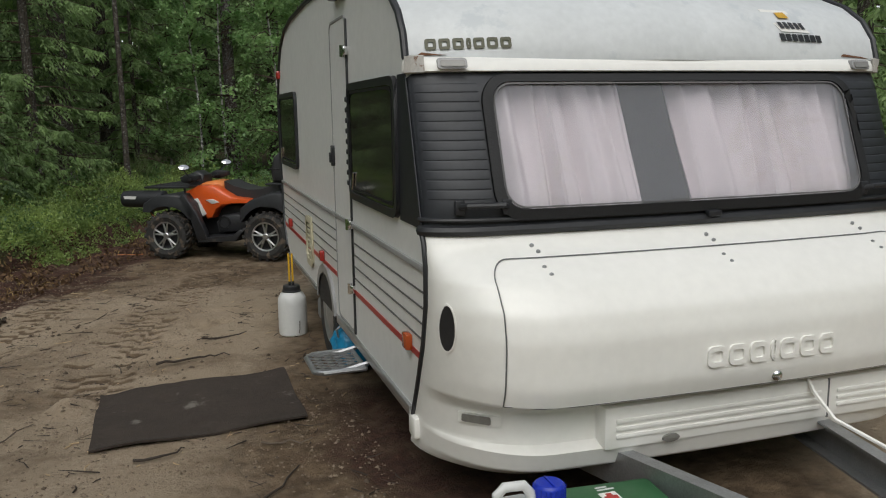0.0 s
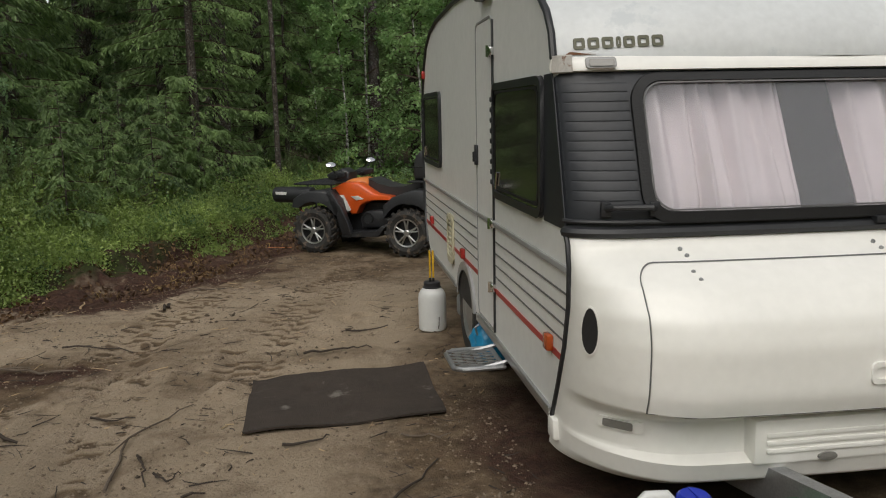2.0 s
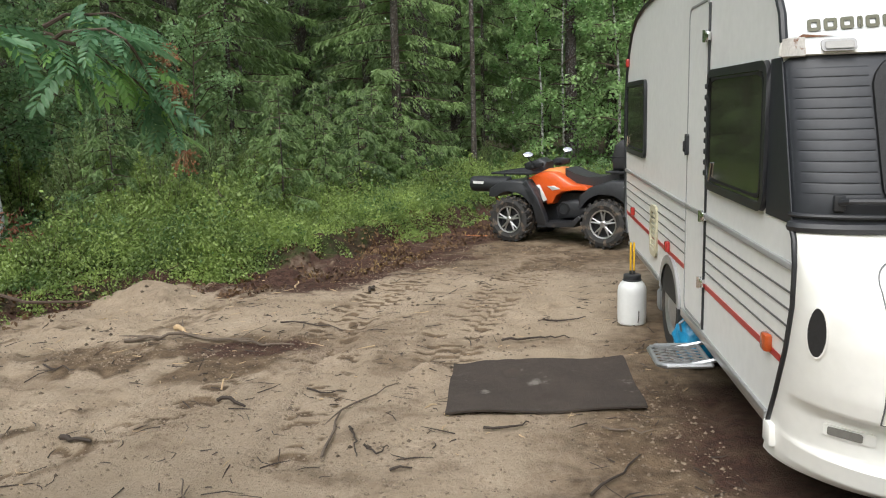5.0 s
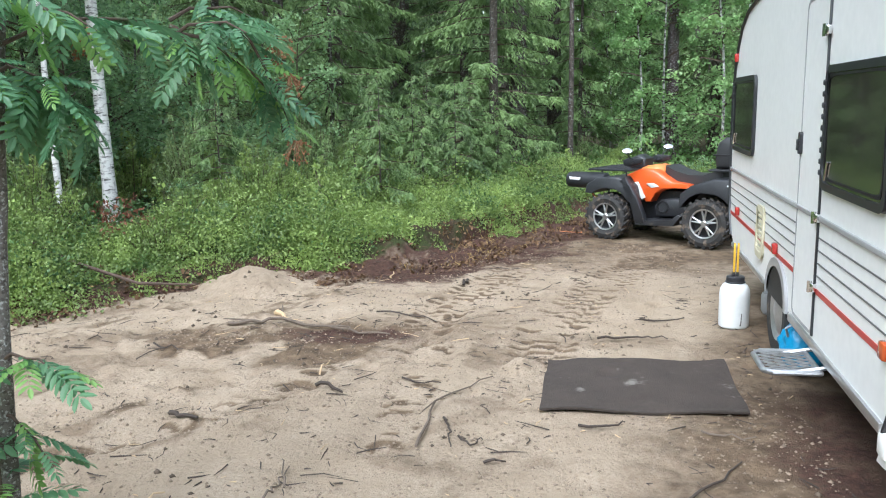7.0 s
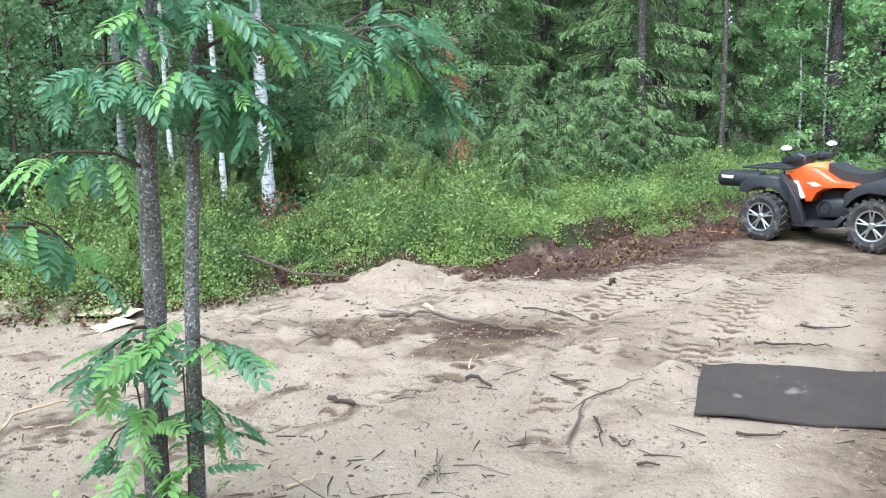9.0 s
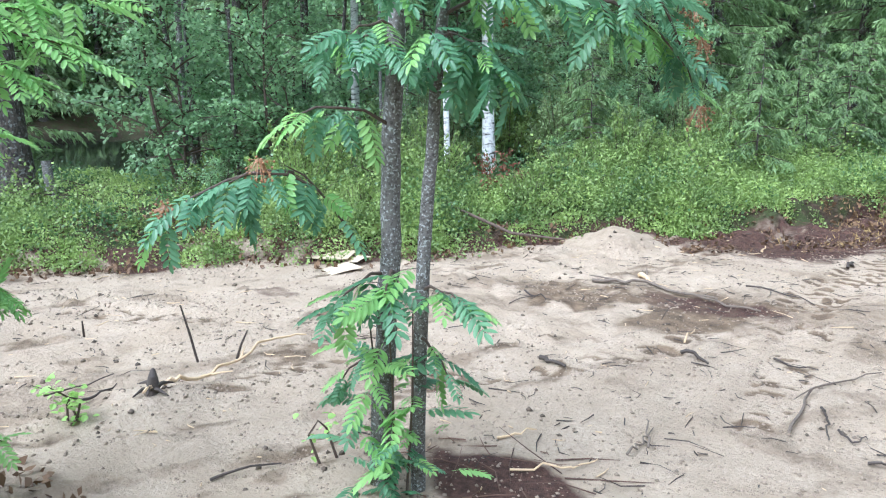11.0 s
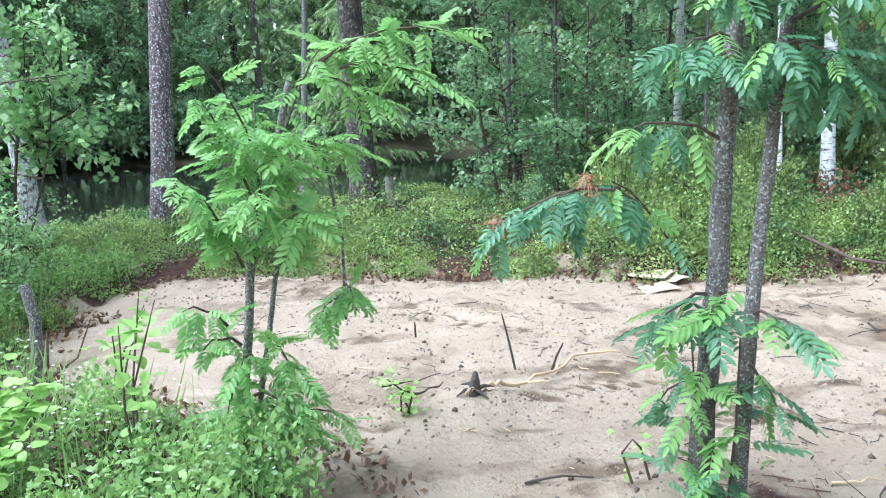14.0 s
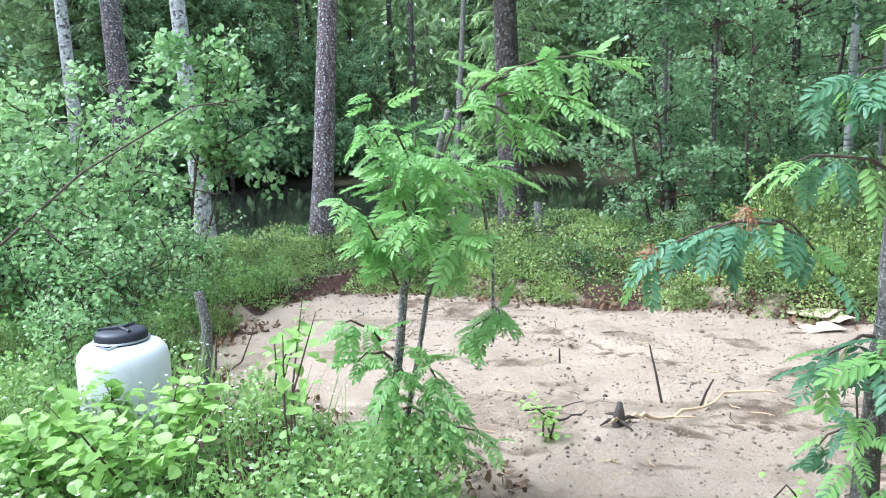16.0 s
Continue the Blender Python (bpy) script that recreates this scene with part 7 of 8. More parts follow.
# the doormat: a ribbed sheet with a slightly wavy surface and curled edges
c00, c10, c01, c11 = Vector((-0.584, 4.749, 0)), Vector((0.476, 4.885, 0)), Vector((-0.604, 5.606, 0)), Vector((0.454, 5.754, 0))
g, nu, nv = Geo(), 44, 34
for lay in (0.0, -0.012):
    for j in range(nv + 1):
        for i in range(nu + 1):
            u, w = i / nu, j / nv
            p = c00.lerp(c10, u).lerp(c01.lerp(c11, u), w)
            edge = min(u, 1 - u, w, 1 - w)
            z = float(height(p.x, p.y)) + 0.022 + 0.006 * math.sin(9 * u + 4 * w) + 0.006 * max(0, 1 - edge * 14) * (0.5 + 0.5 * math.sin(7 * u + 11 * w)) + lay
            wob = 0.012 * math.sin(13 * u) * (w > 0.98) + 0.02 * math.sin(5 * u + 1) * (w > 0.98)
            g.v.append((p.x + 0.003 * math.sin(9 * w), p.y + wob * 0.8, z))
m1, q = (nu + 1) * (nv + 1), nu + 1
for j in range(nv):
    for i in range(nu):
        a = j * q + i
        g.f += [(a, a + 1, a + q + 1, a + q), (m1 + a, m1 + a + q, m1 + a + q + 1, m1 + a + 1)]
rim = [i for i in range(q)] + [j * q + nu for j in range(1, nv + 1)] + [nv * q + i for i in range(nu - 1, -1, -1)] + [j * q for j in range(nv - 1, 0, -1)]
g.f += [(a, b, b + m1, a + m1) for a, b in zip(rim, rim[1:] + rim[:1])]
g.m, g.n = [0] * len(g.f), len(g.v)
solid("doormat", g, MAT, "large dark brown doormat lying on the sand", "doormat")

# milky jug with a yellow tool in it
jz = float(height(0.633, 6.64))
jug = thing("canister", "milky white round canister with black cap on the sand", "canister", at=(0.633, 6.64, jz))
part("body", Geo().lathe([(0.0, 0.0), (0.09, 0.0), (0.102, 0.012), (0.104, 0.05), (0.104, 0.24), (0.100, 0.275), (0.085, 0.305), (0.062, 0.325), (0.058, 0.335), (0.0, 0.336)], 36), HDPE, jug)
part("cap", Geo().lathe([(0.0, 0.37), (0.055, 0.37), (0.062, 0.364), (0.063, 0.335), (0.07, 0.33), (0.07, 0.325), (0.0, 0.325)], 28), BLACK, jug, "black screw cap")
part("drip_mark", Geo().tube([(0.03, -0.102, 0.03), (0.034, -0.106, 0.06), (0.036, -0.106, 0.12)], 0.003, 5), DARKSTICK, jug, "dark twig leaning on it")
tool = thing("tongs", "yellow plastic tongs standing on the canister cap", "tool", at=(0.633, 6.64, jz + 0.368))
for dx in (-0.012, 0.012):
    part("arm", Geo().box(dx - 0.007, dx + 0.007, -0.008, 0.008, 0.0, 0.235, 0.004), YELLOW, tool)
    part("tip", Geo().box(dx - 0.009, dx + 0.009, -0.009, 0.009, 0.0, 0.03, 0.003), BLACK, tool)

can = thing("jerry_can", "small grey plastic jerry can under the caravan", "jerry can", at=(0.97, 7.0, float(height(0.97, 7.0))))
GREYPL = material("grey_plastic_can", (0.34, 0.35, 0.36), 0.5, vary=0.1, scale=8)
part("body", Geo().box(-0.09, 0.09, -0.06, 0.06, 0.0, 0.17, 0.03), GREYPL, can)
part("neck", Geo().lathe([(0.025, 0.165), (0.025, 0.20), (0.02, 0.21), (0.0, 0.21)], 16, "z", (-0.05, 0, 0)), GREYPL, can)
part("handle", Geo().tube([(-0.01, 0, 0.165), (0.0, 0, 0.20), (0.06, 0, 0.20), (0.075, 0, 0.165)], 0.011, 8), GREYPL, can)

# blue bag over a gas bottle beside the step
bottle = thing("gas_bottle", "small gas bottle wrapped in a crumpled blue bag", "gas bottle", at=(0.88, 5.62, float(height(0.88, 5.62))))
bm = bmesh.new()
bmesh.ops.create_icosphere(bm, subdivisions=4, radius=1.0)
for v in bm.verts:
    d = v.co.normalized()
    r = 0.135 + 0.02 * noise.noise(d * 3.1) + 0.012 * noise.noise(d * 8.0)
    v.co = Vector((d.x * r, d.y * r, 0.175 + d.z * (0.175 if d.z < 0 else 0.165) + (0.02 * noise.noise(d * 6) if d.z > 0 else 0)))
    v.co.z = max(v.co.z, 0.0)
part("bag", Geo().bm(bm), BAG, bottle, "crumpled blue plastic bag")
part("collar", Geo().tube([(0.05 * math.cos(a), 0.05 * math.sin(a), 0.335 + 0.012 * math.sin(3 * a)) for a in (2 * math.pi * k / 14 for k in range(15))], 0.012, 6), BAG, bottle)
part("handle", Geo().tube([(-0.09, -0.05, 0.2), (-0.12, -0.08, 0.3), (-0.05, -0.1, 0.36), (0.02, -0.08, 0.3)], 0.008, 6), STEEL, bottle, "bright wire handle")

# white jerry can with blue lid and a green first-aid case, on the ground by the drawbar
wc = thing("water_can", "white plastic water can with a blue screw lid", "water can", at=(0.93, 3.12, float(height(0.93, 3.12))))
part("body", Geo().box(-0.10, 0.17, -0.10, 0.10, 0.0, 0.275, 0.035), HDPE, wc)
part("shoulder", Geo().box(-0.09, 0.06, -0.075, 0.075, 0.25, 0.295, 0.02), HDPE, wc)
part("handle", Geo().tube([(-0.075, 0, 0.285), (-0.075, 0, 0.335), (-0.05, 0, 0.358), (0.02, 0, 0.355), (0.045, 0, 0.325), (0.05, 0, 0.285)], 0.018, 10), HDPE, wc, "moulded white carrying handle")
part("neck", Geo().lathe([(0.05, 0.27), (0.05, 0.31), (0.0, 0.31)], 24, "z", (0.115, 0, 0)), HDPE, wc)
lid = Geo()
prof = [(0.0, 0.352), (0.045, 0.352), (0.052, 0.346), (0.055, 0.335), (0.055, 0.295), (0.0, 0.295)]
lid.lathe(prof, 40, "z", (0.115, 0, 0))
lid = part("lid", lid, BLUE, wc, "ribbed blue screw lid")
for k in range(20):
    a = 2 * math.pi * k / 20
    part("rib", Geo().tube([(0.115 + 0.055 * math.cos(a), 0.055 * math.sin(a), 0.30), (0.115 + 0.055 * math.cos(a), 0.055 * math.sin(a), 0.342)], 0.003, 5), BLUE, lid)
part("grip", Geo().box(0.112, 0.118, -0.04, 0.04, 0.35, 0.358, 0.002), BLUE, lid)
fa = thing("first_aid_case", "dark green first-aid case with a red cross", "first-aid case", at=(1.29, 3.11, float(height(1.29, 3.11))))
part("case", Geo().box(-0.19, 0.19, -0.10, 0.12, 0.0, 0.26, 0.02, 0, pose(0, 0, 0, 0, 0, -4)), GREENCASE, fa)
part("label_panel", Geo().box(-0.045, 0.02, -0.045, 0.035, 0.260, 0.262, 0), WHITE, fa, "white label square")
part("red_cross", Geo().box(-0.037, 0.012, -0.016, 0.006, 0.262, 0.2635, 0).box(-0.0235, -0.0015, -0.034, 0.024, 0.262, 0.2636, 0), RED, fa, "red cross")
for k in range(2):
    part("text_bar", Geo().box(-0.035, 0.03 - 0.02 * k, 0.055 + 0.018 * k, 0.064 + 0.018 * k, 0.260, 0.2612, 0), HDPE, fa)
part("latch", Geo().box(-0.03, 0.03, -0.115, -0.095, 0.2, 0.24, 0.004), STEEL, fa)

# the barrel by the young birch
barrel = thing("barrel", "white plastic barrel with a dark clamped lid among herbs", "barrel", at=(-4.80, 0.425, 0.0))
part("body", Geo().lathe([(0.0, 0.0), (0.20, 0.0), (0.225, 0.02), (0.232, 0.06), (0.232, 0.26), (0.227, 0.28), (0.232, 0.30), (0.232, 0.47), (0.222, 0.52), (0.195, 0.555), (0.15, 0.572), (0.0, 0.575)], 48), HDPE, barrel)
NAVY = material("dark_navy_plastic", (0.010, 0.011, 0.020), 0.5, vary=0.2, scale=12)
part("lid", Geo().lathe([(0.0, 0.638), (0.09, 0.64), (0.122, 0.632), (0.132, 0.62), (0.134, 0.575), (0.14, 0.57), (0.14, 0.56), (0.0, 0.56)], 40), NAVY, barrel, "dark navy ribbed lid")
for k in range(3):
    a = k * 2.094 + 0.4
    part("lid_rib", Geo().tube([(0.0, 0.0, 0.644), (0.11 * math.cos(a), 0.11 * math.sin(a), 0.642)], 0.009, 6), NAVY, barrel)
part("clamp_ring", Geo().tube([(0.138 * math.cos(a), 0.138 * math.sin(a), 0.585) for a in (2 * math.pi * k / 28 for k in range(29))], 0.006, 6), STEEL, barrel, "steel clamp ring")
part("clamp_lever", Geo().tube([(0.14, -0.02, 0.585), (0.155, -0.06, 0.57), (0.15, -0.10, 0.585)], 0.007, 6), STEEL, barrel)

# cardboard pieces at the edge of the sand
for (x, y, tw, w, l, lift) in ((-4.93, 5.30, -22, 0.34, 0.36, 0.012), (-5.20, 5.56, 14, 0.42, 0.22, 0.03), (-5.0, 5.60, -8, 0.30, 0.16, 0.045)):
    g = Geo()
    n1 = 8
    for lay in (0, -0.006):
        for j in range(n1 + 1):
            for i in range(n1 + 1):
                u, v = i / n1 - 0.5, j / n1 - 0.5
                g.v.append((u * w, v * l, lay + 0.012 * abs(u) ** 1.5 + 0.008 * math.sin(4 * v + 3 * u)))
    q, m1 = n1 + 1, (n1 + 1) ** 2
    for j in range(n1):
        for i in range(n1):
            a = j * q + i
            g.f += [(a, a + 1, a + q + 1, a + q), (m1 + a, m1 + a + q, m1 + a + q + 1, m1 + a + 1)]
    rim = list(range(q)) + [j * q + n1 for j in range(1, q)] + [n1 * q + i for i in range(n1 - 1, -1, -1)] + [j * q for j in range(n1 - 1, 0, -1)]
    g.f += [(a, b, b + m1, a + m1) for a, b in zip(rim, rim[1:] + rim[:1])]
    g.m, g.n = [0] * len(g.f), len(g.v)
    o = solid("cardboard_piece", g, CARD, "torn piece of pale brown cardboard on sand", "cardboard", "cardboard pieces")
    o.matrix_basis = Matrix.Translation((x, y, float(height(x, y)) + lift)) @ pose(0, 0, 0, 6, -4, tw)


def stick(pts, r, mat, label, side=(), rise=0.01):
    """A stick lying on the ground through plan points, with optional side twigs."""
    rg = np.random.default_rng(int(abs(pts[0][0] * 97 + pts[0][1] * 31) * 10))
    fine = []
    for (ax, ay), (bx, by) in zip(pts, pts[1:]):
        for k in range(5):
            t = k / 5
            fine.append((ax + (bx - ax) * t + rg.normal() * 0.008, ay + (by - ay) * t + rg.normal() * 0.008))
    fine.append(pts[-1])
    c = len(fine)
    p3 = [(x, y, float(height(x, y)) + rise * 0.6 + r * 0.6 + 0.012 * abs(rg.normal())) for x, y in fine]
    g = Geo().tube(p3, [r * (1 - 0.65 * k / c) for k in range(c)], 6)
    for u, dx, dy, dz in side:
        b = p3[int(u * (c - 1))]
        g.tube([b, (b[0] + dx * 0.6, b[1] + dy * 0.6, b[2] + dz * 0.7), (b[0] + dx, b[1] + dy, b[2] + dz)], [r * 0.6, r * 0.4, r * 0.2], 5)
    return solid("stick", g, mat, label, "stick", "sticks on the sand")


DRY = "thin dry stick lying on the sand"
stick([(-3.03, 6.15), (-2.66, 6.34), (-2.12, 6.07), (-1.73, 6.01)], 0.016, DEADWOOD, "long weathered branch lying on the damp sand", ((0.35, -0.10, 0.22, 0.05), (0.6, 0.2, -0.1, 0.03), (0.15, -0.2, -0.05, 0.02)))
stick([(-2.78, 6.52), (-2.62, 6.33)], 0.024, PEELED, "short peeled stick end, pale yellow")
stick([(-1.12, 4.22), (-1.14, 4.77), (-0.9, 5.26)], 0.008, DEADWOOD, DRY, ((0.5, -0.03, -0.25, 0.02),))
NEAR_STICKS = [([(-1.43, 5.17), (-1.18, 5.11)], 0.007, DARKSTICK),
               ([(-1.85, 4.87), (-1.69, 4.86)], 0.014, DARKSTICK),
               ([(-2.49, 4.40), (-2.3, 4.35)], 0.016, DARKSTICK),
               ([(-1.05, 4.58), (-1.0, 4.42), (-0.96, 4.28)], 0.007, DARKSTICK),
               ([(-0.94, 4.35), (-0.86, 4.28), (-0.82, 4.36)], 0.006, DARKSTICK),
               ([(-0.78, 4.12), (-0.68, 4.13)], 0.008, DARKSTICK),
               ([(-0.38, 4.59), (-0.22, 4.60), (-0.15, 4.68)], 0.008, DARKSTICK),
               ([(-0.30, 6.10), (-0.05, 6.22), (0.15, 6.16)], 0.010, DARKSTICK),
               ([(-0.02, 6.65), (0.3, 6.69)], 0.009, DARKSTICK),
               ([(-1.57, 3.72), (-1.67, 3.95)], 0.006, DEADWOOD),
               ([(-1.92, 5.12), (-1.99, 5.49)], 0.006, PEELED)]
FAR_STICKS = [([(-2.24, 7.87), (-2.28, 8.15)], 0.010, PEELED),
              ([(-1.51, 7.71), (-1.51, 7.95)], 0.014, DARKSTICK),
              ([(-2.91, 2.47), (-2.77, 2.72)], 0.007, DARKSTICK),
              ([(-1.63, 3.62), (-1.6, 3.75), (-1.63, 3.93)], 0.006, DEADWOOD),
              ([(-2.15, 3.45), (-2.05, 3.60)], 0.007, PEELED),
              ([(-4.04, 2.58), (-4.10, 2.80)], 0.008, DARKSTICK),
              ([(-4.27, 2.5), (-4.22, 2.86)], 0.006, DARKSTICK),
              ([(-1.95, 3.2), (-1.75, 3.35), (-1.7, 3.5)], 0.006, PEELED),
              ([(0.1, 3.9), (0.35, 4.3)], 0.008, DARKSTICK),
              ([(0.2, 4.6), (0.45, 4.55)], 0.006, DEADWOOD),
              ([(-3.3, 5.6), (-3.0, 5.5)], 0.007, DARKSTICK),
              ([(-2.0, 6.6), (-1.5, 6.5)], 0.008, DARKSTICK)]
for pts, r, mt in NEAR_STICKS + FAR_STICKS:
    stick(pts, r, mt, DRY)
stick([(-3.75, 2.80), (-3.73, 2.93), (-3.79, 3.22), (-3.97, 3.72), (-3.88, 3.95)], 0.013, PEELED, "peeled yellow branch stripped of bark", ((0.45, 0.12, 0.05, 0.03), (0.6, -0.1, 0.12, 0.02)), 0.03)
# sticks standing upright in the sand
for (x, y, h, lx, ly) in ((-4.08, 3.30, 0.34, -0.06, -0.05), (-3.96, 3.46, 0.16, 0.05, 0.06), (-5.1, 3.2, 0.12, 0.05, -0.03)):
    z = float(height(x, y))
    solid("standing_stick", Geo().tube([(x, y, z - 0.03), (x + lx * 0.5, y + ly * 0.5, z + h * 0.5), (x + lx, y + ly, z + h)], [0.008, 0.007, 0.0045], 7), DARKSTICK, "dark stick standing upright in the sand", "stick", "sticks on the sand")
# a splintered root stump
z = float(height(-3.73, 2.77))
stump = thing("root_stump", "splintered little stump torn out of the sand", "stump", at=(-3.73, 2.77, z))
part("stub", Geo().tube([(0, 0, -0.03), (-0.005, 0.005, 0.03), (-0.01, 0.01, 0.07), (-0.05, 0.04, 0.10)], [0.036, 0.032, 0.026, 0.012], 9), DARKSTICK, stump)
for k in range(6):
    a = k * 1.05
    part("root", Geo().tube([(0, 0, 0.025), (0.05 * math.cos(a), 0.05 * math.sin(a), 0.03 + 0.02 * (k % 2)), (0.10 * math.cos(a + 0.2), 0.10 * math.sin(a + 0.2), 0.005 + 0.03 * (k % 2))], [0.015, 0.010, 0.003], 6), DARKSTICK, stump)
part("splinter", Geo().tube([(0.01, -0.02, 0.04), (0.03, -0.05, 0.05), (0.05, -0.09, 0.045)], [0.014, 0.010, 0.004], 5), PEELED, stump, "pale splintered wood")
# the wooden stake by the barrel
z = float(lie(-5.48, 0.83))
solid("stake", Geo().tube([(-5.46, 0.84, -0.05), (-5.50, 0.90, 0.25), (-5.47, 0.91, 0.45), (-5.50, 0.88, 0.66)], [0.040, 0.034, 0.033, 0.031], 10), ROWAN_BARK, "grey cut-off sapling stake beside the yard", "stake")
for pts in ([(-5.42, 0.86, 0.0), (-5.36, 0.96, 0.14), (-5.42, 1.10, 0.20), (-5.35, 1.18, 0.42)], [(-5.44, 0.9, 0.02), (-5.30, 0.93, 0.22), (-5.33, 0.95, 0.40)]):
    solid("twig_shoot", Geo().tube(pts, [0.010, 0.008, 0.006, 0.003][:len(pts)], 6), TWIG, "bare dark shoot beside the stake", "twig", "bare shoots")

# ---- rowans and young plants close to the path, leaf by leaf ----
def pinnate(seed, pairs=6, length=0.22, leaflet=0.07):
    """A rowan leaf: a curved stalk with paired, pointed leaflets."""
    rg = np.random.default_rng(seed)
    g = Geo()
    pts = [Vector((length * t, 0, -0.34 * length * t * t)) for t in np.linspace(0, 1, 6)]
    g.tube(pts, [0.0016, 0.0015, 0.0013, 0.0012, 0.001, 0.0007], 3, cap=False)

    def blade(o, d, ln, up):
        d = d.normalized()
        s = d.cross(up).normalized()
        n = s.cross(d)
        w = ln * 0.195
        prof = ((0.0, 0.0), (0.16, 0.72), (0.43, 1.0), (0.76, 0.78), (1.0, 0.0))
        v, f = [], []
        for t, k in prof:
            c = o + d * ln * t - n * ln * 0.16 * t * t
            if k == 0:
                v.append(c)
            else:
                v += [c + s * w * k + n * w * 0.22 * k, c, c - s * w * k + n * w * 0.22 * k]
        g.add(v, [(0, 1, 2), (0, 2, 3), (1, 4, 5, 2), (2, 5, 6, 3), (4, 7, 8, 5), (5, 8, 9, 6), (7, 10, 8), (8, 10, 9)])

    for k in range(pairs):
        t = 0.24 + 0.70 * k / (pairs - 1)
        o = Vector((length * t, 0, -0.34 * length * t * t))
        ln = leaflet * (0.78 + 0.35 * math.sin(math.pi * (0.25 + 0.6 * k / pairs))) * (0.94 + 0.12 * rg.random())
        for s in (1, -1):
            a = radians(62 - 14 * k / pairs + rg.normal() * 4)
            blade(o, Vector((math.cos(a), s * math.sin(a), -0.18 - 0.12 * rg.random())), ln, Vector((0.1 * rg.normal(), 0.1 * rg.normal(), 1)))
    blade(pts[-1], Vector((1, 0, -0.45)), leaflet, Vector((0, 0, 1)))
    return g


LEAF_DARK = [mesh_of("leaf", pinnate(s, 6, 0.215, 0.066), ROWANLEAF, False) for s in (1, 2, 3)]
LEAF_PALE = [mesh_of("leaf", pinnate(s, 6, 0.205, 0.063), ROWANLIGHT, False) for s in (4, 5)]
BERRY = material("ripening_orange_berries", (0.24, 0.115, 0.05), 0.5, vary=0.4, scale=30, per="object")


def put_leaf(meshes, at, way, rg, parent, size):
    x = Vector(way).normalized()
    up = Vector((rg.normal() * 0.35, rg.normal() * 0.35, 1))
    y = up.cross(x).normalized()
    z = x.cross(y)
    m = Matrix((x, y, z)).transposed().to_4x4()
    ob = new("leaf", meshes[int(rg.integers(len(meshes)))])
    ob.parent = parent
    ob.matrix_basis = Matrix.Translation(at) @ m @ Matrix.Diagonal((size, size, size, 1))


def rowan(label, stems, sprays, meshes, seed, basal, hang=-0.22, scale=1.0, dense_by=1.3):
    """stems: point lists and radii; sprays: a twig from a stem to an end, with leaves along its outer part."""
    rg = np.random.default_rng(seed)
    t = thing("rowan", label, "tree", "young rowans")
    for pts, r in stems:
        fine, c = [], len(pts)
        for k in range(c * 4 - 3):
            i, u = divmod(k, 4)
            a, b = Vector(pts[i]), Vector(pts[min(i + 1, c - 1)])
            fine.append(a.lerp(b, u / 4) + Vector((rg.normal(), rg.normal(), 0)) * r * 0.10)
        part("trunk", Geo().tube(fine, [r * (1.25 - 0.55 * min(1, k / 24)) for k in range(len(fine))], 12), ROWAN_BARK, t, "smooth grey lichen-flecked stem", fix=False)
    for a, b, count, size in sprays:
        a, b = Vector(a), Vector(b)
        mid = a.lerp(b, 0.5) + Vector((0, 0, 0.12 * (b - a).length))
        line = [a, a.lerp(mid, 0.5) + Vector((0, 0, 0.02)), mid, mid.lerp(b, 0.5) + Vector((0, 0, 0.02)), b]
        part("twig", Geo().tube(line, [0.008, 0.006, 0.005, 0.004, 0.002], 6, cap=False), TWIG, t, fix=False)
        run = (b - a).normalized()
        count = int(count * dense_by)
        for k in range(count):
            u = 0.25 + 0.75 * (k + 0.5) / count
            i = min(int(u * 4), 3)
            p = line[i].lerp(line[i + 1], u * 4 - i)
            az = k * 2.4 + rg.normal() * 0.4
            side = Vector((math.cos(az), math.sin(az), 0.0))
            way = Vector((run.x, run.y, 0.25 * run.z)) * (0.35 + 0.5 * u) + side * (1.0 - 0.35 * u) + Vector((0, 0, hang + 0.36 * rg.normal()))
            put_leaf(meshes, p, way, rg, t, scale * size * (0.55 + 0.42 * rg.random()))
    for x, y, z, count, reach in basal:
        for k in range(count):
            az = k * 2.4 + rg.random()
            put_leaf(meshes if rg.random() < 0.6 else LEAF_PALE, (x + 0.05 * rg.normal(), y + 0.05 * rg.normal(), z + 0.10 * rg.normal()), (math.cos(az), math.sin(az), 0.35 * rg.normal() - 0.05), rg, t, reach * (0.7 + 0.4 * rg.random()))
    return t


def berry_cluster(t, x, y, z, seed, r=0.058):
    rg = np.random.default_rng(seed)
    g = Geo()
    for k in range(42):
        d = Vector(rg.normal(size=3)).normalized() * r * (0.5 + 0.5 * rg.random())
        bm = bmesh.new()
        bmesh.ops.create_icosphere(bm, subdivisions=1, radius=0.005, matrix=Matrix.Translation((x + d.x, y + d.y, z + d.z * 1.2)))
        g.bm(bm)
        g.tube([(x + d.x * 0.2, y + d.y * 0.2, z + r * 0.7), (x + d.x, y + d.y, z + d.z * 1.2)], 0.0009, 3, cap=False)
    tagged(part("berry_cluster", g, BERRY, t, "hanging cluster of small orange berries", fix=False), kind="stuff")


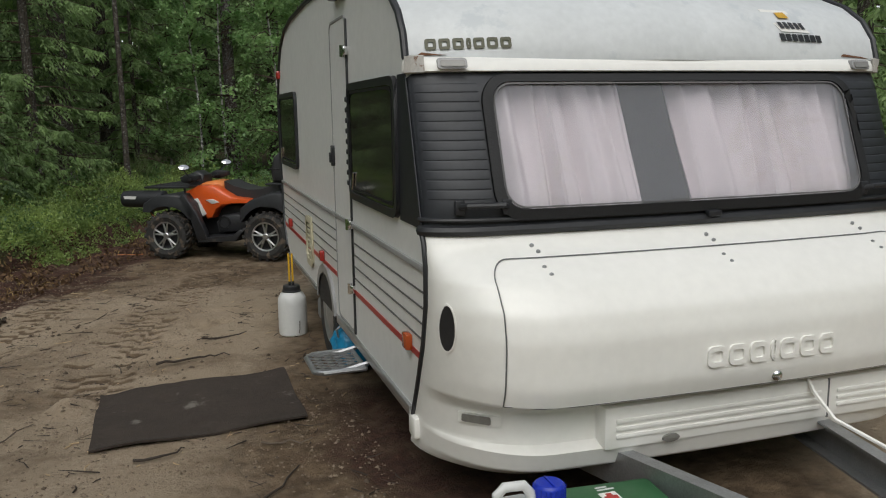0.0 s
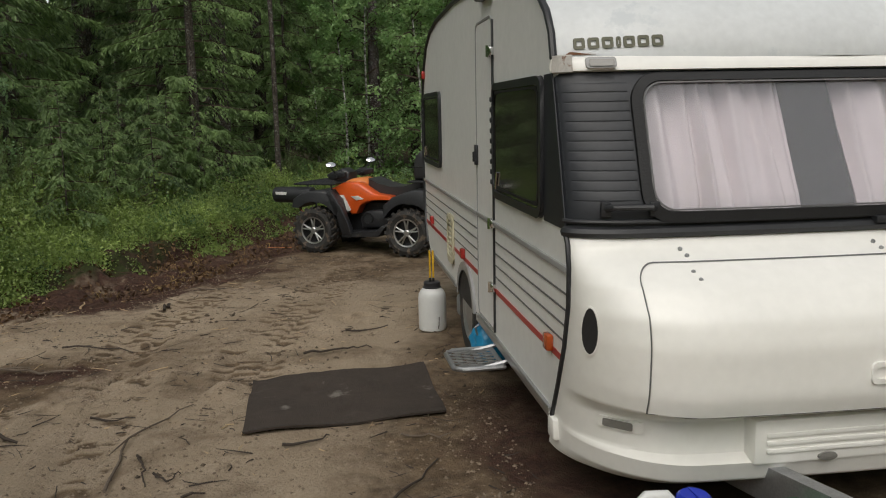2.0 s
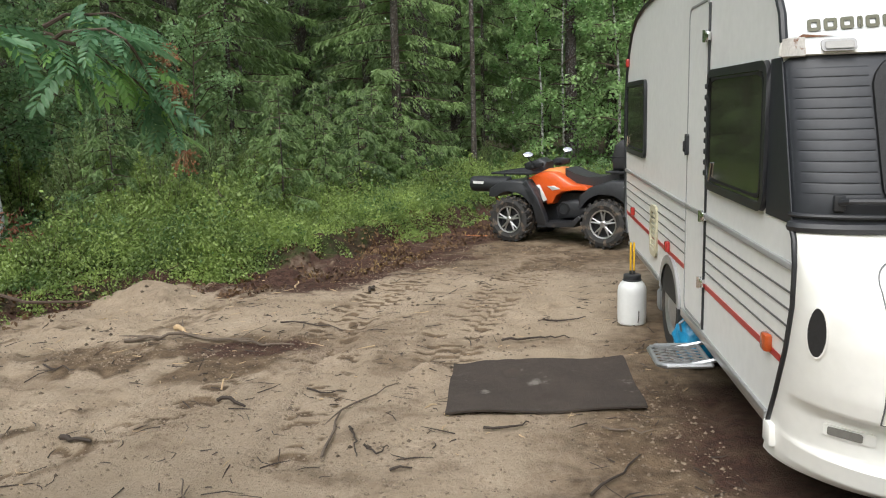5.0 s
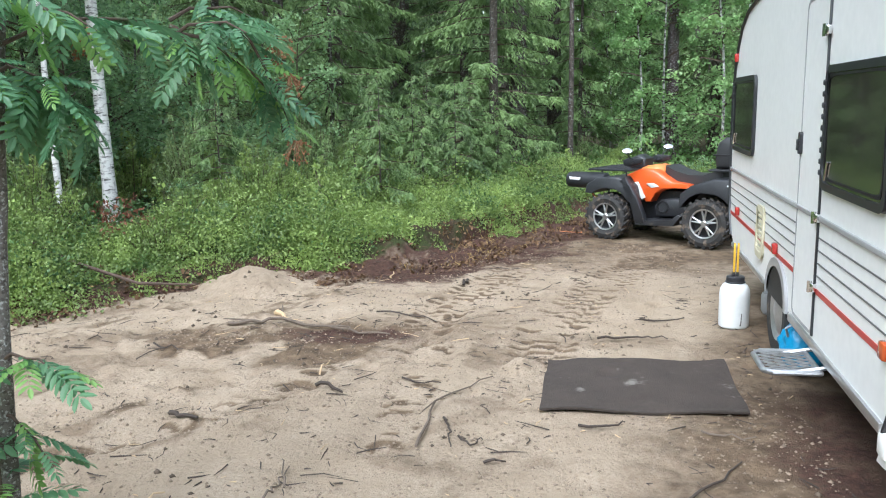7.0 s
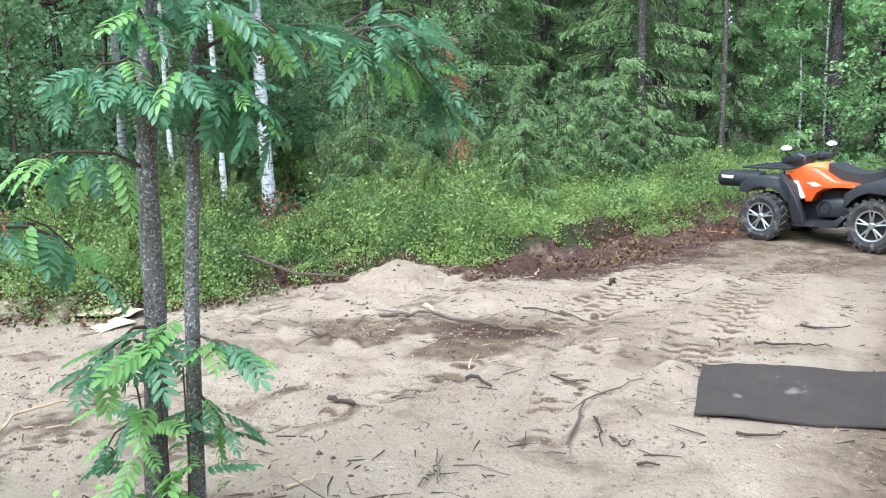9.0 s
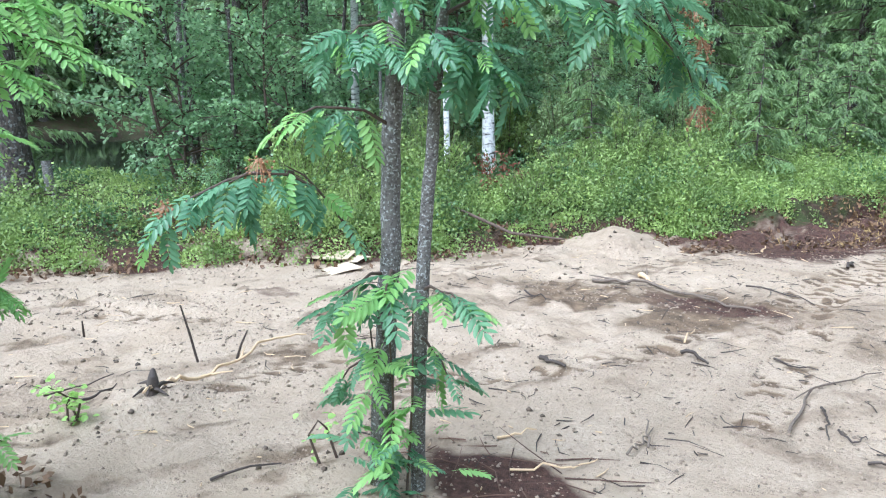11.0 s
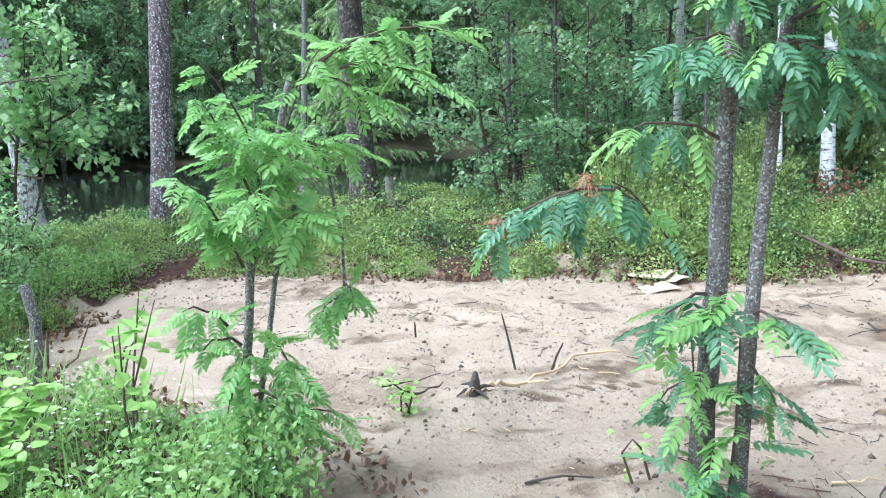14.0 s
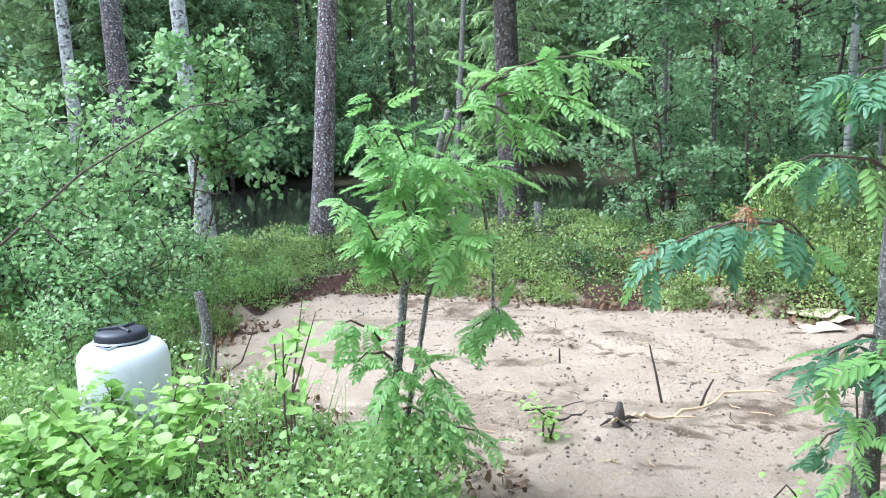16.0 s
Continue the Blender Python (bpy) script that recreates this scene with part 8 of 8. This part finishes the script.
ROWAN_A = [((-2.36, 2.80, 0.95), (-2.44, 2.52, 1.30), 6, 1.0), ((-2.44, 2.56, 1.27), (-2.56, 2.08, 1.14), 9, 1.05), ((-2.40, 2.60, 1.22), (-2.46, 2.28, 1.26), 6, 1.0), ((-2.29, 2.90, 1.42), (-2.40, 2.52, 1.46), 7, 1.0),
           ((-2.11, 2.98, 1.66), (-1.82, 2.98, 1.58), 9, 1.0), ((-2.27, 2.92, 1.76), (-2.30, 2.70, 1.72), 6, 1.0), ((-2.32, 2.88, 0.86), (-2.34, 2.62, 0.76), 6, 1.05), ((-2.18, 2.93, 0.80), (-1.98, 2.92, 0.78), 6, 1.0),
           ((-2.25, 2.86, 0.88), (-2.13, 2.66, 0.82), 6, 1.05)]
ROWAN_A2 = [((-2.10, 2.98, 1.80), (-1.74, 3.38, 1.86), 7, 1.0), ((-1.74, 3.38, 1.86), (-1.46, 3.62, 1.62), 10, 0.95), ((-1.74, 3.38, 1.84), (-1.42, 3.30, 1.84), 6, 0.95), ((-2.12, 2.98, 1.9), (-1.80, 3.05, 1.84), 8, 1.0), ((-2.27, 2.94, 1.95), (-2.05, 2.75, 2.05), 8, 1.0), ((-2.27, 2.94, 2.05), (-2.5, 3.1, 2.15), 8, 1.0)]
ROWAN_A3 = [((-2.10, 3.0, 2.05), (-1.75, 3.3, 2.15), 8, 1.0), ((-2.12, 2.98, 1.78), (-2.0, 3.02, 1.56), 8, 1.0), ((-1.74, 3.38, 1.88), (-1.64, 3.38, 1.74), 7, 0.95), ((-1.74, 3.38, 1.90), (-1.52, 3.56, 1.92), 8, 0.95), ((-1.56, 3.53, 1.88), (-1.44, 3.68, 1.52), 8, 0.9), ((-2.19, 2.92, 0.62), (-2.02, 2.90, 0.48), 5, 0.95), ((-2.33, 2.87, 0.55), (-2.42, 2.72, 0.44), 5, 0.8)]
ROWAN_A4 = [((-2.27, 2.92, 1.60), (-2.13, 2.70, 1.70), 6, 0.9), ((-2.13, 2.98, 1.60), (-1.98, 2.74, 1.74), 6, 0.9), ((-2.12, 2.98, 1.72), (-1.84, 2.90, 1.64), 7, 0.95), ((-2.28, 2.92, 1.72), (-2.44, 2.74, 1.68), 6, 0.9),
            ((-2.26, 2.94, 1.86), (-2.10, 2.72, 1.90), 6, 0.95), ((-2.11, 2.98, 1.86), (-1.90, 2.84, 1.94), 6, 0.95)]
r1 = rowan("young rowan with two lichen-flecked stems standing in the sand", [([(-2.36, 2.87, -0.05), (-2.33, 2.89, 0.51), (-2.31, 2.91, 0.98), (-2.29, 2.92, 1.47), (-2.27, 2.94, 1.83), (-2.25, 2.97, 2.4)], 0.036),
                                                                             ([(-2.20, 2.92, -0.05), (-2.19, 2.93, 0.53), (-2.17, 2.95, 0.99), (-2.14, 2.97, 1.41), (-2.12, 2.98, 1.67), (-2.06, 3.02, 2.3)], 0.024)],
           ROWAN_A + ROWAN_A2 + ROWAN_A3 + ROWAN_A4, LEAF_DARK * 2 + LEAF_PALE, 21, [(-2.34, 2.78, 0.16, 12, 0.75), (-2.22, 2.80, 0.18, 12, 0.75), (-2.14, 2.90, 0.10, 8, 0.6), (-2.30, 2.83, 0.66, 9, 0.9), (-2.18, 2.83, 0.42, 8, 0.8), (-2.36, 2.80, 0.36, 7, 0.7)], -0.38, 0.90, 1.5)
for k, (x, y, z) in enumerate(((-1.41, 3.63, 1.67), (-1.40, 3.63, 1.43), (-2.44, 2.41, 1.29), (-2.58, 2.14, 1.16), (-1.91, 3.12, 1.80), (-1.44, 3.62, 1.80))):
    berry_cluster(r1, x, y, z, 80 + k)
for dx in (0.0, 0.06, -0.05):
    part("sucker", Geo().tube([(-2.27 + dx, 2.86, -0.02), (-2.26 + dx * 1.6, 2.85, 0.4), (-2.25 + dx * 2, 2.82, 0.75)], [0.006, 0.005, 0.003], 5), TWIG, r1, "thin basal shoot", fix=False)

ROWAN_B = [((-3.62, 1.66, 1.15), (-3.47, 1.40, 1.66), 8, 1.0), ((-3.64, 1.58, 0.95), (-3.44, 1.30, 1.36), 8, 1.0), ((-3.62, 1.68, 1.20), (-3.38, 1.55, 1.55), 8, 1.05), ((-3.60, 1.74, 1.25), (-3.34, 1.74, 1.50), 8, 1.05),
           ((-3.62, 1.66, 1.05), (-3.24, 1.52, 1.30), 8, 1.0), ((-3.60, 1.70, 1.05), (-3.25, 1.72, 1.18), 8, 1.0), ((-3.6, 1.72, 1.28), (-3.52, 1.44, 1.78), 6, 0.9), ((-3.66, 1.50, 0.70), (-3.50, 1.28, 0.84), 6, 0.85), ((-3.58, 1.64, 0.66), (-3.38, 1.68, 0.48), 7, 0.85)]
ROWAN_B2 = [((-3.60, 1.74, 1.35), (-3.64, 2.02, 1.86), 5, 1.0), ((-3.63, 1.95, 1.75), (-3.56, 2.32, 1.84), 8, 1.05), ((-3.63, 1.98, 1.78), (-3.40, 2.52, 1.88), 9, 1.05), ((-3.62, 1.98, 1.70), (-3.46, 2.18, 1.58), 8, 1.0), ((-3.58, 2.05, 1.75), (-3.38, 2.40, 1.66), 8, 1.0),
            ((-3.6, 1.80, 1.45), (-3.46, 2.04, 1.40), 7, 1.0), ((-3.60, 2.01, 0.80), (-3.40, 1.96, 0.80), 7, 0.85), ((-3.60, 2.01, 0.74), (-3.39, 1.80, 0.74), 6, 0.8), ((-3.64, 1.52, 0.45), (-3.38, 1.38, 0.42), 6, 0.8), ((-3.62, 1.55, 0.30), (-3.28, 1.72, 0.26), 6, 0.8)]
ROWAN_B3 = [((-3.62, 1.66, 1.2), (-3.74, 1.55, 1.40), 7, 1.0), ((-3.62, 1.68, 1.3), (-3.74, 1.72, 1.62), 8, 1.0), ((-3.62, 1.68, 1.15), (-3.56, 1.88, 1.42), 8, 1.0), ((-3.62, 1.98, 1.7), (-3.76, 2.14, 1.86), 7, 1.0), ((-3.6, 1.72, 1.0), (-3.46, 1.84, 1.16), 7, 1.0), ((-3.62, 1.64, 1.0), (-3.52, 1.42, 1.18), 8, 1.0)]
ROWAN_B4 = [((-3.62, 1.52, 0.30), (-3.30, 1.36, 0.34), 6, 0.85), ((-3.60, 1.56, 0.40), (-3.26, 1.62, 0.40), 6, 0.85), ((-3.60, 1.58, 0.55), (-3.34, 1.44, 0.62), 6, 0.85), ((-3.60, 1.60, 0.20), (-3.24, 1.52, 0.16), 6, 0.85), ((-3.64, 1.54, 0.62), (-3.48, 1.34, 0.68), 5, 0.8),
            ((-3.58, 1.66, 0.30), (-3.30, 1.86, 0.30), 6, 0.8)]
r2 = rowan("small pale green rowan with thin twin stems in the grass", [([(-3.68, 1.49, -0.05), (-3.66, 1.55, 0.46), (-3.64, 1.61, 0.92), (-3.62, 1.68, 1.17), (-3.60, 1.74, 1.39), (-3.58, 1.82, 1.7)], 0.0175),
                                                                       ([(-3.64, 1.50, 0.0), (-3.60, 1.58, 0.35), (-3.58, 1.64, 0.63), (-3.57, 1.69, 0.9), (-3.52, 1.78, 1.2)], 0.011), ([(-3.60, 1.95, 1.45), (-3.60, 2.02, 1.02), (-3.60, 2.01, 0.65)], 0.006)],
           ROWAN_B + ROWAN_B2 + ROWAN_B3 + ROWAN_B4, LEAF_PALE, 22, [(-3.55, 1.45, 0.25, 10, 0.75), (-3.45, 1.50, 0.42, 9, 0.8), (-3.50, 1.62, 0.58, 8, 0.8)], -0.16, 0.90, 1.75)


def sapling(label, x, y, h, seed, leaf, count, stems=3, spread_r=0.2):
    """A young birch or aspen shoot: thin stems with round, toothed leaves of their own."""
    rg = np.random.default_rng(seed)
    t = thing("birch_sapling", label, "sapling", "young birch shoots")
    z0 = float(lie(x, y))
    for s in range(stems):
        az = rg.random() * 6.28
        end = Vector((x + math.cos(az) * spread_r, y + math.sin(az) * spread_r, z0 + h * (0.7 + 0.3 * rg.random())))
        a = Vector((x + 0.03 * rg.normal(), y + 0.03 * rg.normal(), z0 - 0.03))
        mid = a.lerp(end, 0.5) + Vector((rg.normal() * 0.03, rg.normal() * 0.03, 0.05))
        part("stem", Geo().tube([a, a.lerp(mid, 0.5), mid, mid.lerp(end, 0.5), end], [0.007, 0.006, 0.005, 0.004, 0.002], 6, cap=False), TWIG, t, fix=False)
        for k in range(count):
            u = 0.25 + 0.75 * rg.random()
            p = (a.lerp(mid, u * 2) if u < 0.5 else mid.lerp(end, u * 2 - 1)) + Vector(rg.normal(size=3)) * 0.045
            way = Vector((rg.normal(), rg.normal(), -0.2 + 0.4 * rg.normal()))
            put_leaf([leaf], p, way, rg, t, 0.75 + 0.5 * rg.random())
    return t


def round_leaf(size):
    g = Geo()
    v = [(0, 0, 0)]
    outline = [(0.06, 0.16), (0.2, 0.38), (0.42, 0.44), (0.64, 0.36), (0.84, 0.18), (1.0, 0.0), (0.84, -0.18), (0.64, -0.36), (0.42, -0.44), (0.2, -0.38), (0.06, -0.16)]
    v += [(a * size, b * size, 0.18 * abs(b) * size - 0.10 * size * a * a) for a, b in outline]
    v += [(0.45 * size, 0, -0.02 * size)]
    n = len(outline)
    g.add(v, [(0, 1, 12), (0, 12, n)] + [(k, k + 1, 12) for k in range(1, n)])
    return mesh_of("leaf", g, PALELEAF, False)


ROUND = round_leaf(0.064)
ROUND_BIG = round_leaf(0.060)
sapling("leafy light green birch shoot in front of the barrel", -3.62, 0.45, 0.48, 91, ROUND_BIG, 74, 6, 0.34)
sapling("leafy light green birch shoot in front of the barrel", -3.50, 0.18, 0.42, 92, ROUND_BIG, 66, 5, 0.30)
sapling("leafy light green birch shoot in front of the barrel", -3.85, 0.42, 0.42, 95, ROUND_BIG, 52, 4, 0.28)
sapling("thin birch shoot in the herbs beside the yard", -3.60, 1.05, 0.85, 93, ROUND, 14, 3, 0.15)
sapling("thin birch shoot in the herbs beside the yard", -4.6, 1.15, 0.55, 94, ROUND, 14, 3, 0.2)
sapling("little green shoot growing out of the sand", -3.84, 2.45, 0.24, 96, round_leaf(0.035), 26, 3, 0.12)
sapling("little green shoot growing out of the sand", -2.62, 2.85, 0.24, 97, round_leaf(0.03), 8, 2, 0.04)
# a long bare branch hanging into the view from the bushes beside the yard
solid("leaning_branch", Geo().tube([(-6.4, -0.7, 0.3), (-6.24, -0.30, 0.94), (-6.30, 0.25, 1.40), (-6.29, 0.98, 1.82), (-6.26, 1.35, 1.86)], [0.011, 0.010, 0.008, 0.006, 0.003], 7), TWIG, "thin dark branch leaning out of the bushes", "branch")
# reddish dead fern fronds and a fallen branch at the bank
rg = np.random.default_rng(99)
for x, y in ((-5.6, 8.5), (-5.5, 8.85), (-4.95, 8.25), (-5.35, 8.3), (-5.05, 7.8)):
    c = 70
    u = 0.75 * rg.random(c)
    o = np.stack([x + rg.normal(size=c) * 0.06, y + rg.normal(size=c) * 0.06, float(lie(x, y)) + 0.05 + 0.45 * u], 1)
    ln = 0.04 + 0.035 * rg.random(c)
    v, f = kites(o, rg.normal(size=(c, 3)) + np.array([0, 0, -0.9]), ln, ln * 0.18, rg.normal(size=(c, 3)))
    tagged(new("dead_plant", cloud("dead_plant", v, f, material("rusty_dead_leaves", (0.15, 0.055, 0.028), 0.8, vary=0.4, scale=20))), "rust-red dried plant at the bank", "dead plant", kind="stuff")
solid("fallen_branch", Geo().tube([(-5.9, 7.3, 0.75), (-5.4, 7.0, 0.5), (-4.9, 6.95, 0.30), (-4.15, 6.80, 0.15), (-3.66, 6.90, 0.13)], [0.008, 0.012, 0.016, 0.015, 0.008], 7), TWIG, "bare fallen branch hanging over the bank", "branch")

# ---- loose stuff on the sand: clods, crumbs and bits of twig ----
rg = np.random.default_rng(55)


def scatter(count, keep, region=(-8.4, 0.75, 2.2, 10.5)):
    x0, x1, y0, y1 = region
    x, y = x0 + (x1 - x0) * rg.random(count * 6), y0 + (y1 - y0) * rg.random(count * 6)
    ok = keep(x, y) & (edge_distance(x, y) > -0.1)
    return x[ok][:count], y[ok][:count]


def near_track(x, y, w=0.35):
    return np.min([line_distance(x, y, tr)[0] for tr in TRACKS], axis=0) < w


def lumps(name, label, x, y, size, mat):
    c = len(x)
    z = height(x, y)
    base = np.array([(1, 0, 0), (0, 1, 0), (-1, 0, 0), (0, -1, 0), (0, 0, 0.8), (0, 0, -0.5)], float)
    tri = np.array([(0, 1, 4), (1, 2, 4), (2, 3, 4), (3, 0, 4), (1, 0, 5), (2, 1, 5), (3, 2, 5), (0, 3, 5)])
    v = base[None] * size[:, None, None] * (0.6 + 0.8 * rg.random((c, 6, 1))) + np.stack([x, y, z + size * 0.1], 1)[:, None]
    a = rg.random(c) * 6.28
    f = (tri[None] + (np.arange(c) * 6)[:, None, None]).reshape(-1, 3)
    return tagged(new(name, cloud(name, v.reshape(-1, 3), f, mat)), label, "clods", kind="stuff")


SANDCLOD = material("moist_sand_clod", (0.235, 0.18, 0.13), 0.9, vary=0.4, scale=3, per="island")
x1, y1 = scatter(17000, lambda x, y: (fbm(x, y, 1.7, 3) > 0.52) | (near_track(x, y) & (rg.random(len(x)) < 0.7)))
lumps("sand_clods", "crumbs and clods of moist sand", x1, y1, 0.003 + 0.009 * rg.random(len(x1)) ** 2.4, SANDCLOD)
x1, y1 = scatter(900, lambda x, y: (fbm(x + 5, y, 2.5, 2) > 0.60) | (np.hypot(x + 0.74, y - 5.47) < 0.16) | (np.hypot(x + 3.7, y - 2.8) < 0.4))
lumps("soil_lumps", "dark lumps of earth on the sand", x1, y1, 0.006 + 0.015 * rg.random(len(x1)) ** 2, material("dark_earth", (0.10, 0.074, 0.052), 0.9, vary=0.4, scale=5, per="island"))


x1, y1 = scatter(2200, lambda x, y: (x < -2.2) & (streak(x, y) > 0.53), (-8.4, -2.2, 1.9, 6.5))
lumps("sand_crumbs", "rows of moist sand crumbs left by the blade", x1, y1, 0.004 + 0.012 * rg.random(len(x1)) ** 2.2, SANDCLOD)


def twig_litter(name, label, x, y, lo, hi, mat):
    c = len(x)
    z = height(x, y) + 0.006
    a, ln = rg.random(c) * 6.283, lo + (hi - lo) * rg.random(c) ** 2
    d = np.stack([np.cos(a), np.sin(a), 0.12 * rg.normal(size=c)], 1)
    s = np.stack([-np.sin(a), np.cos(a), np.zeros(c)], 1)
    u = np.array([0, 0, 1.0])
    o = np.stack([x, y, z], 1)
    bend = s * (rg.normal(size=c) * 0.12 * ln)[:, None]
    w = (0.0016 + 0.0025 * rg.random(c))[:, None]
    rows = []
    for t, k in ((0, 1.0), (0.5, 0.9), (1, 0.4)):
        p = o + d * (ln * t)[:, None] + bend * (4 * t * (1 - t))
        rows += [p + s * w * k, p - s * w * k, p + u * w * k * 1.6]
    v = np.stack(rows, 1).reshape(-1, 3)
    q = []
    for j in (0, 3):
        q += [(j, j + 1, j + 4, j + 3), (j + 1, j + 2, j + 5, j + 4), (j + 2, j, j + 3, j + 5)]
    f = (np.array(q)[None] + (np.arange(c) * 9)[:, None, None]).reshape(-1, 4)
    return tagged(new(name, cloud(name, v, f, mat)), label, "twigs", kind="stuff")


x1, y1 = scatter(800, lambda x, y: (fbm(x, y, 1.2, 2) > 0.5) | (np.hypot((x + 2.4) / 1.8, (y - 5.9) / 0.8) < 1))
twig_litter("twig_bits", "dark bits of twig scattered on the sand", x1, y1, 0.03, 0.22, DARKSTICK)
x1, y1 = scatter(260, lambda x, y: (fbm(x + 9, y, 1.0, 2) > 0.48) | (np.hypot((x + 2.4) / 1.5, (y - 6.0) / 0.5) < 1))
twig_litter("straw_bits", "pale splinters and dry straws on the sand", x1, y1, 0.02, 0.16, PEELED)
x1, y1 = scatter(1500, lambda x, y: (edge_distance(x, y) < 0.9 * (y > 7.3) + 0.15) | (np.hypot(x + 2.0, (y - 3.08) * 1.4) < 0.5), (-9, 1.2, 2.0, 13.5))
twig_litter("root_bits", "roots and twigs torn out along the peat edge", x1, y1, 0.05, 0.38, material("reddish_root", (0.11, 0.06, 0.04), 0.85, vary=0.5, scale=4, per="island"))
